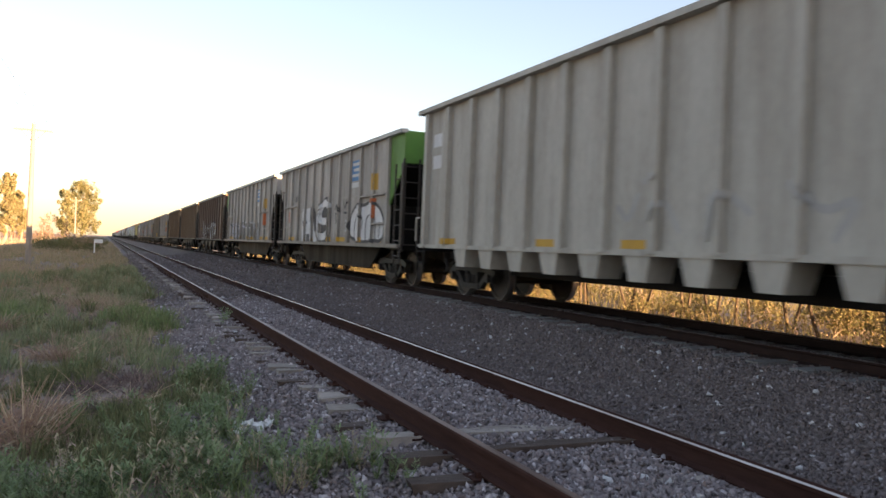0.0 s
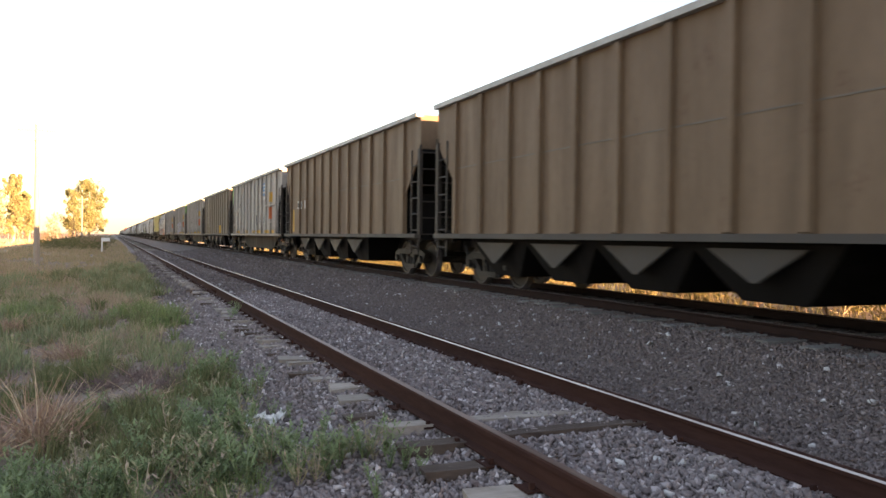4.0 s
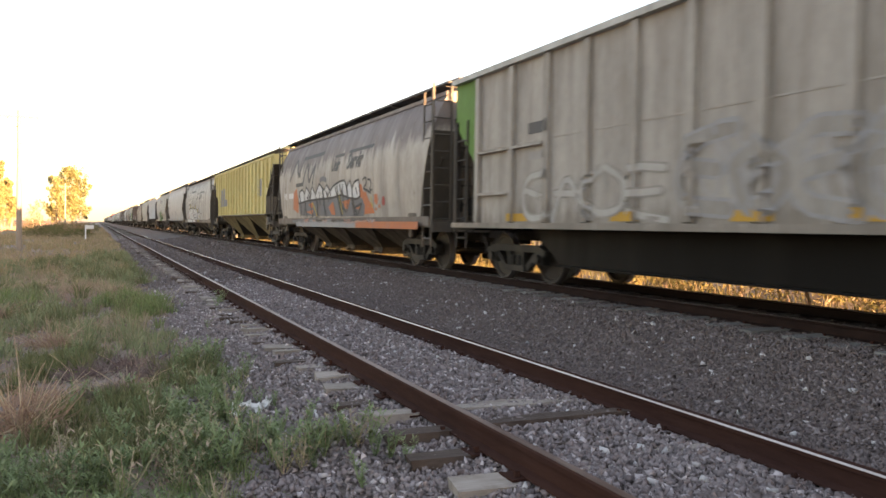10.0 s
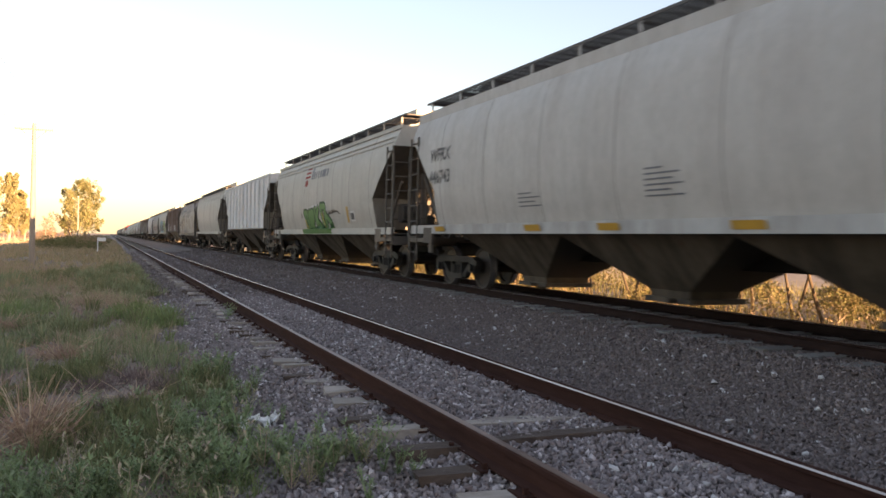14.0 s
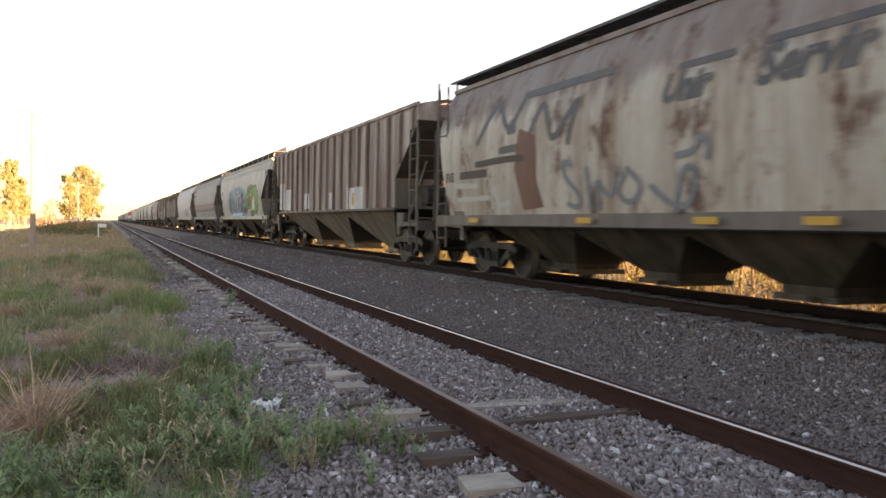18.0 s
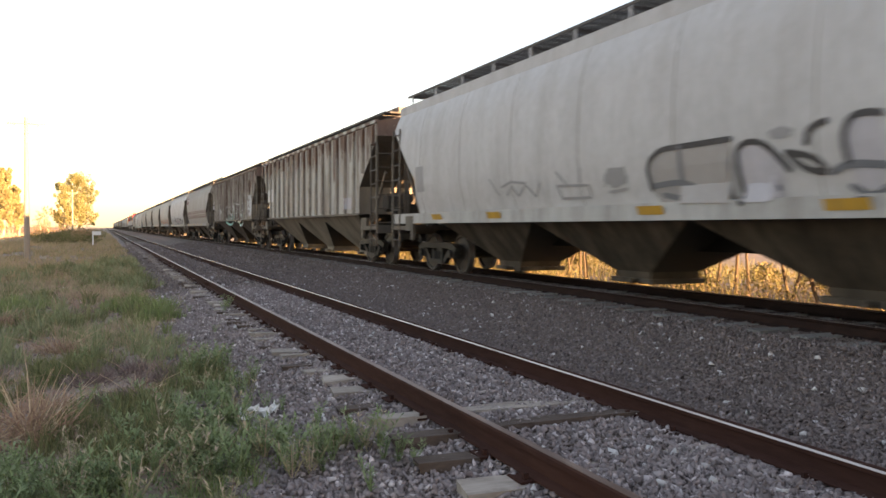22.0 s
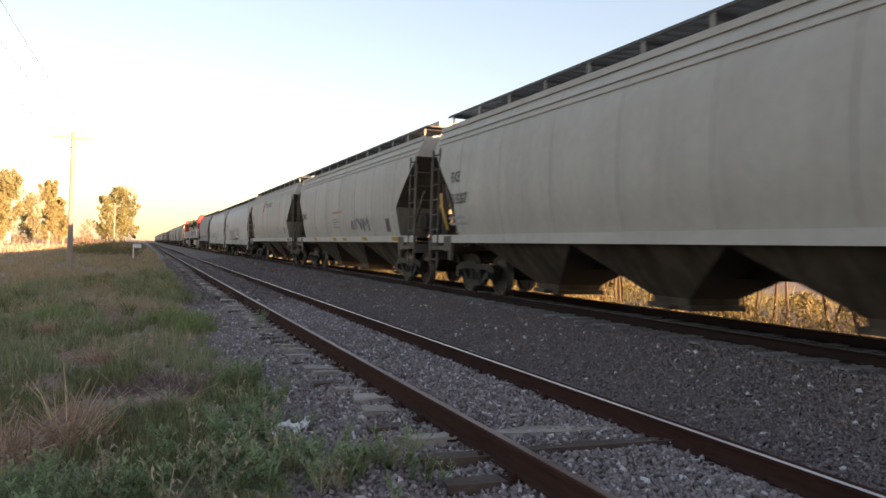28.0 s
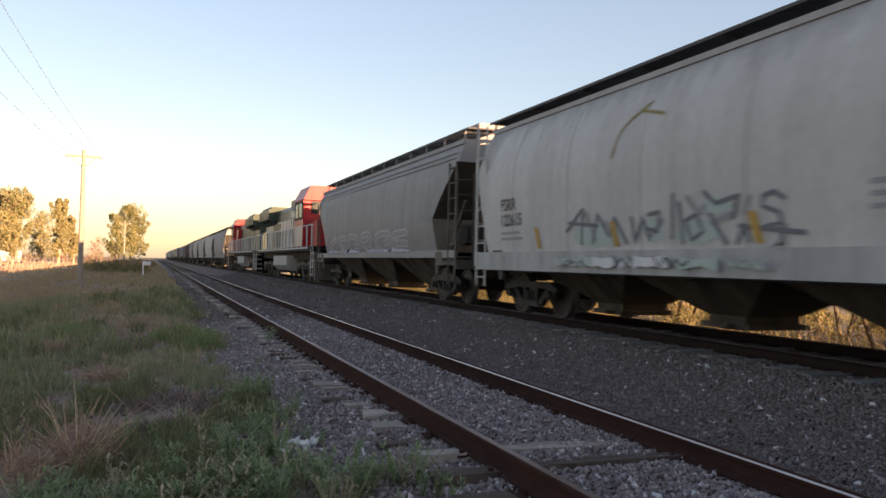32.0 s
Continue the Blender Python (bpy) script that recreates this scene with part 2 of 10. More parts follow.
class Shape:
    """Collects vertices and faces for one mesh."""

    def __init__(self):
        self.v, self.f, self.smooth, self.mi = [], [], [], []

    def add(self, verts, faces, smooth=False, mi=0):
        o = len(self.v)
        self.v.extend(verts)
        for fc in faces:
            self.f.append(tuple(i + o for i in fc))
            self.smooth.append(smooth)
            self.mi.append(mi)
        return self

    def box(self, c, s, m=None, mi=0, taper=None):
        """A block; taper: (x, y) scale of its lower face."""
        tx, ty = taper or (1, 1)
        vs = []
        for dz in (-0.5, 0.5):
            kx, ky = (tx, ty) if dz < 0 else (1, 1)
            for dx, dy in ((-0.5, -0.5), (0.5, -0.5), (0.5, 0.5), (-0.5, 0.5)):
                vs.append(Vector((dx * s[0] * kx, dy * s[1] * ky, dz * s[2])))
        if m is not None:
            vs = [m @ p for p in vs]
        vs = [tuple(p + Vector(c)) for p in vs]
        return self.add(vs, [(3, 2, 1, 0), (4, 5, 6, 7), (0, 1, 5, 4), (1, 2, 6, 5), (2, 3, 7, 6), (3, 0, 4, 7)], False, mi)

    def bar(self, a, b, r, n=6, mi=0, r2=None):
        """A round rod from a to b."""
        a, b = Vector(a), Vector(b)
        q = (b - a).to_track_quat("Z", "Y").to_matrix()
        r2 = r if r2 is None else r2
        vs = []
        for p, rr in ((a, r), (b, r2)):
            for i in range(n):
                t = 2 * math.pi * i / n
                vs.append(tuple(p + q @ Vector((rr * math.cos(t), rr * math.sin(t), 0))))
        fs = [(i, (i + 1) % n, n + (i + 1) % n, n + i) for i in range(n)]
        self.add(vs, fs, n > 5, mi)
        return self.add(vs, [tuple(range(n - 1, -1, -1)), tuple(range(n, 2 * n))], False, mi)

    def flat(self, a, b, w, h, mi=0):
        """A rectangular bar from a to b, w wide across x, h high."""
        a, b = Vector(a), Vector(b)
        d = b - a
        q = d.to_track_quat("Y", "Z").to_matrix()
        return self.box((a + b) / 2, (w, d.length, h), q, mi)

    def prism(self, pts, x0, x1, mi=0):
        """A polygon of (y, z) points drawn out from x0 to x1 (convex or mildly concave)."""
        n = len(pts)
        vs = [(x0, y, z) for y, z in pts] + [(x1, y, z) for y, z in pts]
        return self.add(vs, [tuple(range(n)), tuple(range(2 * n - 1, n - 1, -1))] + [(i, n + i, n + (i + 1) % n, (i + 1) % n) for i in range(n)], False, mi)

    def extrude(self, pts, y0, y1, mi=0, smooth=False):
        """A polygon of (x, z) points drawn out along y."""
        n = len(pts)
        vs = [(x, y0, z) for x, z in pts] + [(x, y1, z) for x, z in pts]
        self.add(vs, [(i, (i + 1) % n, n + (i + 1) % n, n + i) for i in range(n)], smooth, mi)
        return self.add(vs, [tuple(range(n - 1, -1, -1)), tuple(range(n, 2 * n))], False, mi)

    def mesh(self, name, mats):
        me = bpy.data.meshes.new(name)
        seen, at, vs = {}, [], []
        for p in self.v:
            key = (round(p[0], 4), round(p[1], 4), round(p[2], 4))
            if key not in seen:
                seen[key] = len(vs)
                vs.append(p)
            at.append(seen[key])
        me.from_pydata(vs, [], [tuple(at[i] for i in f) for f in self.f])
        for m in mats if isinstance(mats, (list, tuple)) else [mats]:
            me.materials.append(m)
        me.polygons.foreach_set("use_smooth", self.smooth)
        me.polygons.foreach_set("material_index", self.mi)
        if any(self.smooth):
            me.set_sharp_from_angle(angle=radians(38))
        me.update()
        return me


def part(name, data, mats, parent, label="", at=None):
    """Links one mesh under a thing or a part. data: a Shape, or a mesh that is shared."""
    me = data.mesh(name, mats) if isinstance(data, Shape) else data
    ob = new(name, me)
    ob.parent = parent
    if at is not None:
        ob.matrix_basis = at
    if label:
        tagged(ob, label)
    return ob


def thing(name, label, category, group="", kind="", data=None, mats=None, at=None):
    me = data.mesh(name, mats) if isinstance(data, Shape) else data
    ob = tagged(new(name, me), label, category, group, kind)
    if at is not None:
        ob.matrix_basis = at
    return ob


def mesh_from_arrays(name, verts, faces, mat, smooth=False):
    """A large mesh from numpy arrays; all faces have the same number of corners."""
    me = bpy.data.meshes.new(name)
    k = faces.shape[1]
    me.vertices.add(len(verts))
    me.vertices.foreach_set("co", verts.astype(np.float32).ravel())
    me.loops.add(faces.size)
    me.loops.foreach_set("vertex_index", faces.astype(np.int32).ravel())
    me.polygons.add(len(faces))
    me.polygons.foreach_set("loop_start", np.arange(0, faces.size, k, dtype=np.int32))
    me.polygons.foreach_set("loop_total", np.full(len(faces), k, dtype=np.int32))
    me.materials.append(mat)
    me.update(calc_edges=True)
    me.validate()
    if smooth:
        me.polygons.foreach_set("use_smooth", [True] * len(faces))
    return me


# ---- the lie of the land ----
PROFILE = [(-400, 0.4), (-60, -0.1), (-16, -0.35), (-8.0, -0.42), (-4.0, -0.36), (-1.0, -0.26), (0.6, -0.2), (1.3, -0.15), (1.7, -0.085), (2.1, -0.045), (2.3, -0.02), (2.5, -0.002), (3.1, 0.0), (3.6, 0.0),
           (3.75, -0.015), (4.5, -0.05), (5.2, -0.01), (6.5, 0.15), (6.95, 0.235), (7.3, 0.255), (9.95, 0.245), (11.2, -0.3), (13.0, -0.45), (18.0, -0.3), (400, 0.5)]
PX, PZ = [p[0] for p in PROFILE], [p[1] for p in PROFILE]


def ground_z(x, y):
    """Height of the ground, with gentle unevenness off the ballast."""
    z = np.interp(x, PX, PZ)
    off = np.clip((0.9 - x) / 2.5, 0, 1) + np.clip((x - 11.3) / 2.0, 0, 1)
    return z + off * (0.06 * np.sin(0.83 * x + 0.31 * y) + 0.05 * np.sin(0.37 * y - 0.6 * x + 1.0) + 0.03 * np.sin(1.9 * y + 1.1 * x))


def edge_left(y):
    """Where the weeds give way to ballast."""
    return 1.02 + 0.16 * np.sin(0.9 * y) + 0.12 * np.sin(2.3 * y + 1) + 0.3 * np.clip((y - 14) / 40, 0, 1)


def build_ground():
    xs = np.concatenate([[-2500, -900, -400, -200, -120, -60, -40, -30], np.arange(-24, -0.6, 0.6), np.arange(-0.6, 2.0, 0.16), np.arange(2.0, 11.4, 0.3), np.arange(11.6, 24, 0.7), [30, 40, 60, 120, 400, 900, 2500]])
    ys = np.concatenate([[-2500, -900, -300, -120, -60, -30, -15], np.arange(-8, 40, 0.7), np.arange(40, 120, 2.5), np.arange(120, 400, 15), [500, 700, 1000, 1600, 3000, 4900]])
    gx, gy = np.meshgrid(xs, ys)
    gz = ground_z(gx, gy)
    verts = np.stack([gx, gy, gz], -1).reshape(-1, 3)
    nx, ny = len(xs), len(ys)
    i = np.arange((nx - 1) * (ny - 1))
    a = (i // (nx - 1)) * nx + i % (nx - 1)
    faces = np.stack([a, a + 1, a + nx + 1, a + nx], -1)
    me = mesh_from_arrays("ground", verts, faces, M["ground"], True)
    me.materials.append(M["bed"])
    me.materials.append(M["road"])
    cx, cy = np.meshgrid((xs[:-1] + xs[1:]) / 2, (ys[:-1] + ys[1:]) / 2)
    kind = np.where((cx > edge_left(cy) + 0.1) & (cx < 11.6), 1, 0)
    kind = np.where((cx < -9.0) & (cx > -13.5), 2, kind)
    me.polygons.foreach_set("material_index", kind.ravel().astype(np.int32))
    tagged(new("ground", me), "dry earth with a grey ballast bed and a dirt road", "ground", kind="structure")


build_ground()

# ---- two tracks ----
NEAR_X, NEAR_TOP = 3.078, 0.17
MAIN_X, MAIN_TOP = 8.43, 0.42
HALF = 0.7525


def rail_profile(x, top):
    h = 0.165
    pts = [(-0.07, -h), (0.07, -h), (0.07, -h + 0.012), (0.012, -h + 0.03), (0.01, -0.045), (0.036, -0.034), (0.037, -0.008), (0.03, 0), (-0.03, 0), (-0.037, -0.008),
           (-0.036, -0.034), (-0.01, -0.045), (-0.012, -h + 0.03), (-0.07, -h + 0.012)]
    return [(x + a, top + b) for a, b in pts]


def build_rail(x, top, head, label, steel="rail"):
    s = Shape()
    pts = rail_profile(x, top)
    s.extrude(pts, -80.0, 1500.0)
    ob = thing("rail", label, "rail", "rails of the two tracks", "structure", s, M[steel])
    t = Shape()
    if head is M["rail_top_dull"]:
        t.box((x, 710, top + 0.0015), (0.052, 1580, 0.003))
    else:  # wheels polish the rounded shoulder of the head
        w = 0.0105 if steel == "rail_dark" else 0.006
        t.extrude([(x - 0.0372, top - 0.011), (x - 0.0385, top - 0.01), (x - 0.0375 + w, top + 0.0015), (x - 0.034 + w, top + 0.001)][::-1], -80.0, 1500.0)
    part("rail_head", t, head, ob, "worn running surface")
    # joint bars with bolts
    for yj in (20.005, 32.005):
        for sx in (-1, 1):
            j = Shape().box((x + sx * 0.026, yj, top - 0.09), (0.022, 0.66, 0.085))
            for k in range(4):
                j.bar((x + sx * 0.037, yj - 0.24 + 0.16 * k, top - 0.09), (x + sx * 0.062, yj - 0.24 + 0.16 * k, top - 0.09), 0.016)
            part("joint_bar", j, M[steel], ob, "rusty bolted joint bar")


for sx in (-1, 1):
    build_rail(NEAR_X + sx * HALF, NEAR_TOP, M["rail_top_dull" if sx < 0 else "rail_top_mid"], "rusty brown siding rail with a dull worn head")
    build_rail(MAIN_X + sx * HALF, MAIN_TOP, M["rail_top"], "dark oily main-line rail with a bright polished head", "rail_dark")

# ---- rolling stock: x across, y along the track, z above the rail ----
HW = 1.58


def bogie_meshes():
    """Shared meshes of a three-piece freight truck."""
    fr = Shape()
    for sx in (-1,):
        x0, x1 = -0.06, 0.06
        fr.prism([(-1.12, 0.60), (-0.86, 0.70), (0.86, 0.70), (1.12, 0.60), (1.12, 0.50), (0.84, 0.57), (-0.84, 0.57), (-1.12, 0.50)], x0 - 0.02, x1 + 0.02)
        fr.prism([(-0.42, 0.20), (0.42, 0.20), (0.36, 0.31), (-0.36, 0.31)], x0 - 0.03, x1 + 0.03)
        for d in (-1, 1):
            fr.prism([(d * 0.88, 0.60), (d * 0.74, 0.60), (d * 0.34, 0.29), (d * 0.45, 0.21)][::d], x0, x1)
            fr.prism([(d * 0.30, 0.60), (d * 0.22, 0.60), (d * 0.22, 0.28), (d * 0.30, 0.28)][::d], x0, x1)
            fr.box((0, d * 0.889, 0.47), (0.16, 0.30, 0.24))
            fr.bar((-0.15, d * 0.889, 0.457), (0.06, d * 0.889, 0.457), 0.085, 12)
            for k in (-0.07, 0.07):
                fr.bar((k * 0.6, d * 0.11, 0.3), (k * 0.6, d * 0.11, 0.5), 0.055, 8)
    frame_me = fr.mesh("side_frame", M["bogie"])
    wh = Shape()
    n = 16
    prof = [(0.0, 0.12), (0.09, 0.12), (0.10, 0.08), (0.38, 0.05), (0.40, 0.075), (0.457, 0.075), (0.468, -0.045), (0.49, -0.06), (0.48, -0.075), (0.40, -0.07), (0.38, -0.02), (0.0, -0.02)]
    for (r0, a0), (r1, a1) in zip(prof[:-1], prof[1:]):
        vs, tread = [], r0 > 0.45 and r1 > 0.45 and abs(a0 - a1) > 0.1
        for i in range(n):
            t = 2 * math.pi * i / n
            vs += [(-a0, r0 * math.cos(t), r0 * math.sin(t)), (-a1, r1 * math.cos(t), r1 * math.sin(t))]
        wh.add(vs, [(2 * i, 2 * i + 1, (2 * i + 3) % (2 * n), (2 * i + 2) % (2 * n)) for i in range(n)], True, 1 if tread else 0)
    wheel_me = wh.mesh("wheel", [M["wheel"], M["tread"]])
    bo = Shape().box((0, 0, 0.53), (2.0, 0.36, 0.2)).bar((0, 0, 0.6), (0, 0, 0.78), 0.2, 14)
    for d in (-1, 1):
        bo.bar((-0.7, d * 0.889, 0.457), (0.7, d * 0.889, 0.457), 0.075, 10)
        bo.flat((-0.75, d * 0.4, 0.4), (0.75, d * 0.4, 0.4), 0.12, 0.1)
        for sx in (-1, 1):
            bo.box((sx * 0.75, d * 0.405, 0.42), (0.1, 0.05, 0.3))
    return frame_me, wheel_me, bo.mesh("bolster", M["bogie"])


FRAME_ME, WHEEL_ME, BOLSTER_ME = bogie_meshes()


def add_bogie(car, y):
    b = part("bogie", BOLSTER_ME, None, car, "grimy black three-piece bogie", Matrix.Translation((0, y, 0)))
    for sx in (-1, 1):
        turn = Matrix.Identity(4) if sx < 0 else Matrix.Rotation(math.pi, 4, "Z")
        part("side_frame", FRAME_ME, None, b, "", Matrix.Translation((sx * 1.0, 0, 0)) @ turn)
        for d in (-1, 1):
            part("wheel", WHEEL_ME, None, b, "", Matrix.Translation((sx * 0.75, d * 0.889, 0.457)) @ turn)


def coupler_shape(y, d):
    s = Shape().box((0, y + d * 0.1, 0.88), (0.18, 0.9, 0.2)).box((0.02, y + d * 0.6, 0.88), (0.26, 0.24, 0.3))
    s.box((0, y - d * 0.25, 0.88), (0.5, 0.12, 0.42))
    s.bar((-0.35, y + d * 0.1, 0.8), (-0.45, y + d * 0.55, 0.45), 0.03).bar((-0.45, y + d * 0.55, 0.45), (0.0, y + d * 0.75, 0.5), 0.03)
    return s


def ladder_shape(x, y0, y1, z0, z1, step=0.38, r=0.018, post=0.035):
    s = Shape()
    for y in (y0, y1):
        s.box((x, y, (z0 + z1) / 2), (post, post * 1.3, z1 - z0))
    z = z0 + 0.2
    while z < z1 - 0.05:
        s.bar((x, y0, z), (x, y1, z), r)
        z += step
    return s


def end_ladder_shape(y, x0, x1, z0, z1, step=0.38):
    s = Shape()
    for x in (x0, x1):
        s.box((x, y, (z0 + z1) / 2), (0.045, 0.035, z1 - z0))
    z = z0 + 0.2
    while z < z1 - 0.05:
        s.bar((x0, y, z), (x1, y, z), 0.018)
        z += step
    return s


def running_gear(car, length, centres):
    for d in (-1, 1):
        add_bogie(car, d * centres / 2)
        part("coupler", coupler_shape(d * (length / 2 + 0.1), d), M["bogie"], car, "rusty knuckle coupler")


# -- body of a covered hopper: w(z) gives the half width at a height --


def hopper_body(length, w, z_bot, z_eave, z_roof, cut_z, cut_len, rows=14, flat_roof=0.55, knee=None):
    """A lofted body whose lower ends are cut back along a slope that ends in an upright bulkhead at the knee."""
    a = length / 2
    knee = knee or z_bot
    ys = [-a, -a + 0.12, -a + cut_len * 0.4, -a + cut_len * 0.7, -a + cut_len - 0.012, -a + cut_len]
    ys = ys + list(np.linspace(-a + cut_len, a - cut_len, 10))[1:-1] + [-y for y in reversed(ys)]
    secs = []
    for y in ys:
        e = a - abs(y)
        zb = knee + (cut_z - knee) * (1 - e / cut_len) if e < cut_len - 0.005 else z_bot
        pts = [(-w(zb + (z_eave - zb) * i / rows), zb + (z_eave - zb) * i / rows) for i in range(rows + 1)]
        we = w(z_eave)
        pts += [(-we * 0.93, z_eave + 0.05), (-we * flat_roof, z_eave + (z_roof - z_eave) * 0.75), (0, z_roof)]
        pts += [(-x, z) for x, z in reversed(pts[:-1])]
        secs.append([(x, y, z) for x, z in pts])
    n = len(secs[0])
    s = Shape()
    vs = [p for sec in secs for p in sec]
    s.add(vs, [(k * n + i, k * n + i + 1, (k + 1) * n + i + 1, (k + 1) * n + i) for k in range(len(secs) - 1) for i in range(n - 1)], True)
    last = len(secs) - 1
    for k in range(last):  # slopes with shade in their colour, bulkheads toned below the body paint
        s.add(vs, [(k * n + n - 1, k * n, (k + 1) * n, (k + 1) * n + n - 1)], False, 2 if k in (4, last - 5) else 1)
    s.add(vs, [tuple(range(n)), tuple(range(len(vs) - 1, len(vs) - n - 1, -1))])
    return s


def bay_shape(y, ly, z_top, z_bot, wx, by=0.8, bx=1.5):
    """One discharge hopper: straight sloping sheets down to a narrow gate."""
    s = Shape()
    zm = z_bot + 0.12
    s.box((0, y, (z_top + zm) / 2), (wx, ly, z_top - zm), taper=(bx / wx, by / ly))
    s.mi[2] = s.mi[4] = 1  # slope faces darker than the sides: grime with shade painted in
    s.box((0, y, (zm + z_bot) / 2), (bx, by, zm - z_bot), taper=(0.96, 0.94))
    s.box((0, y, z_bot - 0.03), (bx + 0.1, by + 0.14, 0.08))
    s.bar((-bx / 2 - 0.2, y - 0.2, z_bot - 0.03), (bx / 2 + 0.2, y - 0.2, z_bot - 0.03), 0.04)
    return s


def walkway(car, mat, length, z, brackets, z_from, x=0.78, width=0.88, arms=False):
    """Roof walkways on both sides of the hatches, on brackets."""
    a = length / 2
    for sx in (-1, 1):
        s = Shape()
        for k in range(16):
            s.box((sx * (x + width * (k / 15 - 0.5)), 0, z), (0.026 if k < 15 else 0.02, 2 * a, 0.012 if k < 15 else 0.05))
        k = -a
        while k <= a:
            s.box((sx * x, k, z), (width, 0.012, 0.03))
            k += 0.32
        part("walkway", s, M["grating"], car, "steel grating roof walkway")
        for i in range(brackets):
            y = -a + 0.3 + (2 * a - 0.6) * i / (brackets - 1)
            part("walkway_arm", Shape().flat((sx * (x - width * 0.45), y, z - 0.04), (sx * (x + width * 0.46), y, z - 0.04), 0.045, 0.045), M["grating"], car)
            if not arms:
                b = Shape().box((sx * (x + width * 0.48), y, (z + z_from) / 2 - 0.02), (0.035, 0.04, z - z_from + 0.02))
                part("bracket", b, mat, car)
    h = Shape()
    h.box((0, 0, z + 0.12), (0.7, 2 * a - 2.6, 0.56))
    part("hatch", h, mat, car, "long trough hatch on the roof")
    for d in (-1, 1):
        e = Shape()
        for k in range(5):
            e.box((0, d * (a - 0.05 - k * 0.12), z + 0.01), (2 * x + width, 0.05, 0.03))
        part("end_walkway", e, M["grating"], car)


def curved_half_width(z):
    return 1.42 + 0.16 * math.sin(math.pi * min(max((z - 0.9) / 3.2, 0), 1)) - 0.16 * max(0, (z - 3.3) / 0.76) ** 2 - 0.09 * max(0, (2.2 - z) / 0.86) ** 2


def covered_hopper(label, paint, length, shape="curved", bays=3, ribs=0, posts=10, roof_walk=True, sill=None):
    """paint: a key of M for body and details."""
    car = thing("hopper_wagon", label, "freight wagon", "wagons of the freight train")
    a = length / 2
    mat = M[paint]
    if shape == "curved":
        z_bot, z_eave, z_roof, cut_z, cut_len, knee = 1.34, 4.07, 4.24, 3.55, 1.6, 2.2
        w = curved_half_width
    elif shape == "round":
        z_bot, z_eave, z_roof, cut_z, cut_len, knee = 1.15, 4.04, 4.2, 3.2, 0.7, 1.15
        w = lambda z: math.sqrt(max(1.58 ** 2 - (0.74 * (z - 2.55)) ** 2, 0.3)) if z > 2.55 else 1.58 - 0.07 * ((2.55 - z) / 1.4) ** 2
    else:
        z_bot, z_eave, z_roof, cut_z, cut_len, knee = 1.46, 3.98, 4.2, 3.6, 1.7, 2.25
        w = lambda z: HW - 0.09
    body = hopper_body(length - 0.3, w, z_bot, z_eave, z_roof, cut_z, cut_len, 16 if shape != "flat" else 4, knee=knee)
    part("body", body, [mat, M["end_grime_shade"], M["bulkhead"]], car)
    # ribs or weld seams
    if ribs:
        for i in range(ribs):
            y = -a + 0.5 + (length - 1.0) * i / (ribs - 1)
            e = a - 0.15 - abs(y)
            zb = knee + (cut_z - knee) * (1 - e / cut_len) if e < cut_len - 0.03 else z_bot
            for sx in (-1, 1):
                x = sx * (w(2.5))
                r = Shape().extrude([(x, zb + 0.02), (x + sx * 0.085, zb + 0.06), (x + sx * 0.085, z_eave - 0.12), (x, z_eave - 0.02)][::sx], y - 0.07, y + 0.07)
                part("rib", r, M[paint + "_rib"] if paint + "_rib" in M else mat, car)
    else:
        for i in range(7):
            y = (length - 4.2) * (i / 6 - 0.5)
            for sx in (-1, 1):
                seam = Shape()
                pts = [(sx * (w(z) + 0.001), z) for z in np.linspace(z_bot + 0.05, z_eave - 0.03, 12)]
                for (x0, z0), (x1, z1) in zip(pts[:-1], pts[1:]):
                    seam.add([(x0, y - 0.013, z0), (x0 + sx * 0.006, y, z0), (x0, y + 0.013, z0), (x1, y - 0.013, z1), (x1 + sx * 0.006, y, z1), (x1, y + 0.013, z1)], [(0, 1, 4, 3), (1, 2, 5, 4)], True)
                part("weld_seam", seam, M["seam"], car)
    # eave rail
    for sx in (-1, 1):
        we = w(z_eave)
        if shape == "curved" and sill:
            part("eave_rail", Shape().box((sx * (we + 0.02), 0, z_eave - 0.06), (0.12, length - 0.3, 0.26)), mat, car, "deep pale eave band")
        elif shape == "curved":
            part("eave_rail", Shape().box((sx * (we + 0.01), 0, z_eave + 0.0), (0.12, length - 0.3, 0.11)), mat, car)
            for zf, out in ((3.8, 0.022), (3.66, 0.012)):
                part("roof_flange", Shape().box((sx * (w(zf) + out / 2), 0, zf), (out + 0.03, length - 0.6, 0.022)), mat, car)
        else:
            part("eave_rail", Shape().box((sx * (we + 0.01), 0, z_eave + 0.02), (0.08, length - 0.3, 0.09)), mat, car)
        z0, z1 = sill or ((z_bot - 0.04, z_bot + 0.02) if shape == "flat" else (z_bot - 0.16, z_bot + 0.03))
        sw = HW - 0.06 if shape == "round" else w(z_bot) + (0.08 if shape == "curved" else 0.03)
        part("side_sill", Shape().box((sx * sw, 0, (z0 + z1) / 2), (0.1, length - (3.4 if shape == "flat" else 0.4), z1 - z0)), M["sill_brown"] if paint in ("tank_brown", "tank_grey", "tank_rust") else M["sill_paint"] if sill else M["end_grime_shade"] if shape == "flat" else mat, car)
        if shape == "round":
            part("sill_lip", Shape().box((sx * (sw + 0.01), 0, z0 - 0.01), (0.12, length - 3.2, 0.025)), M["black"], car)
    # discharge bays
    inner = length - 5.0
    ly = inner / bays * (1.28 if bays > 3 else 1.2)
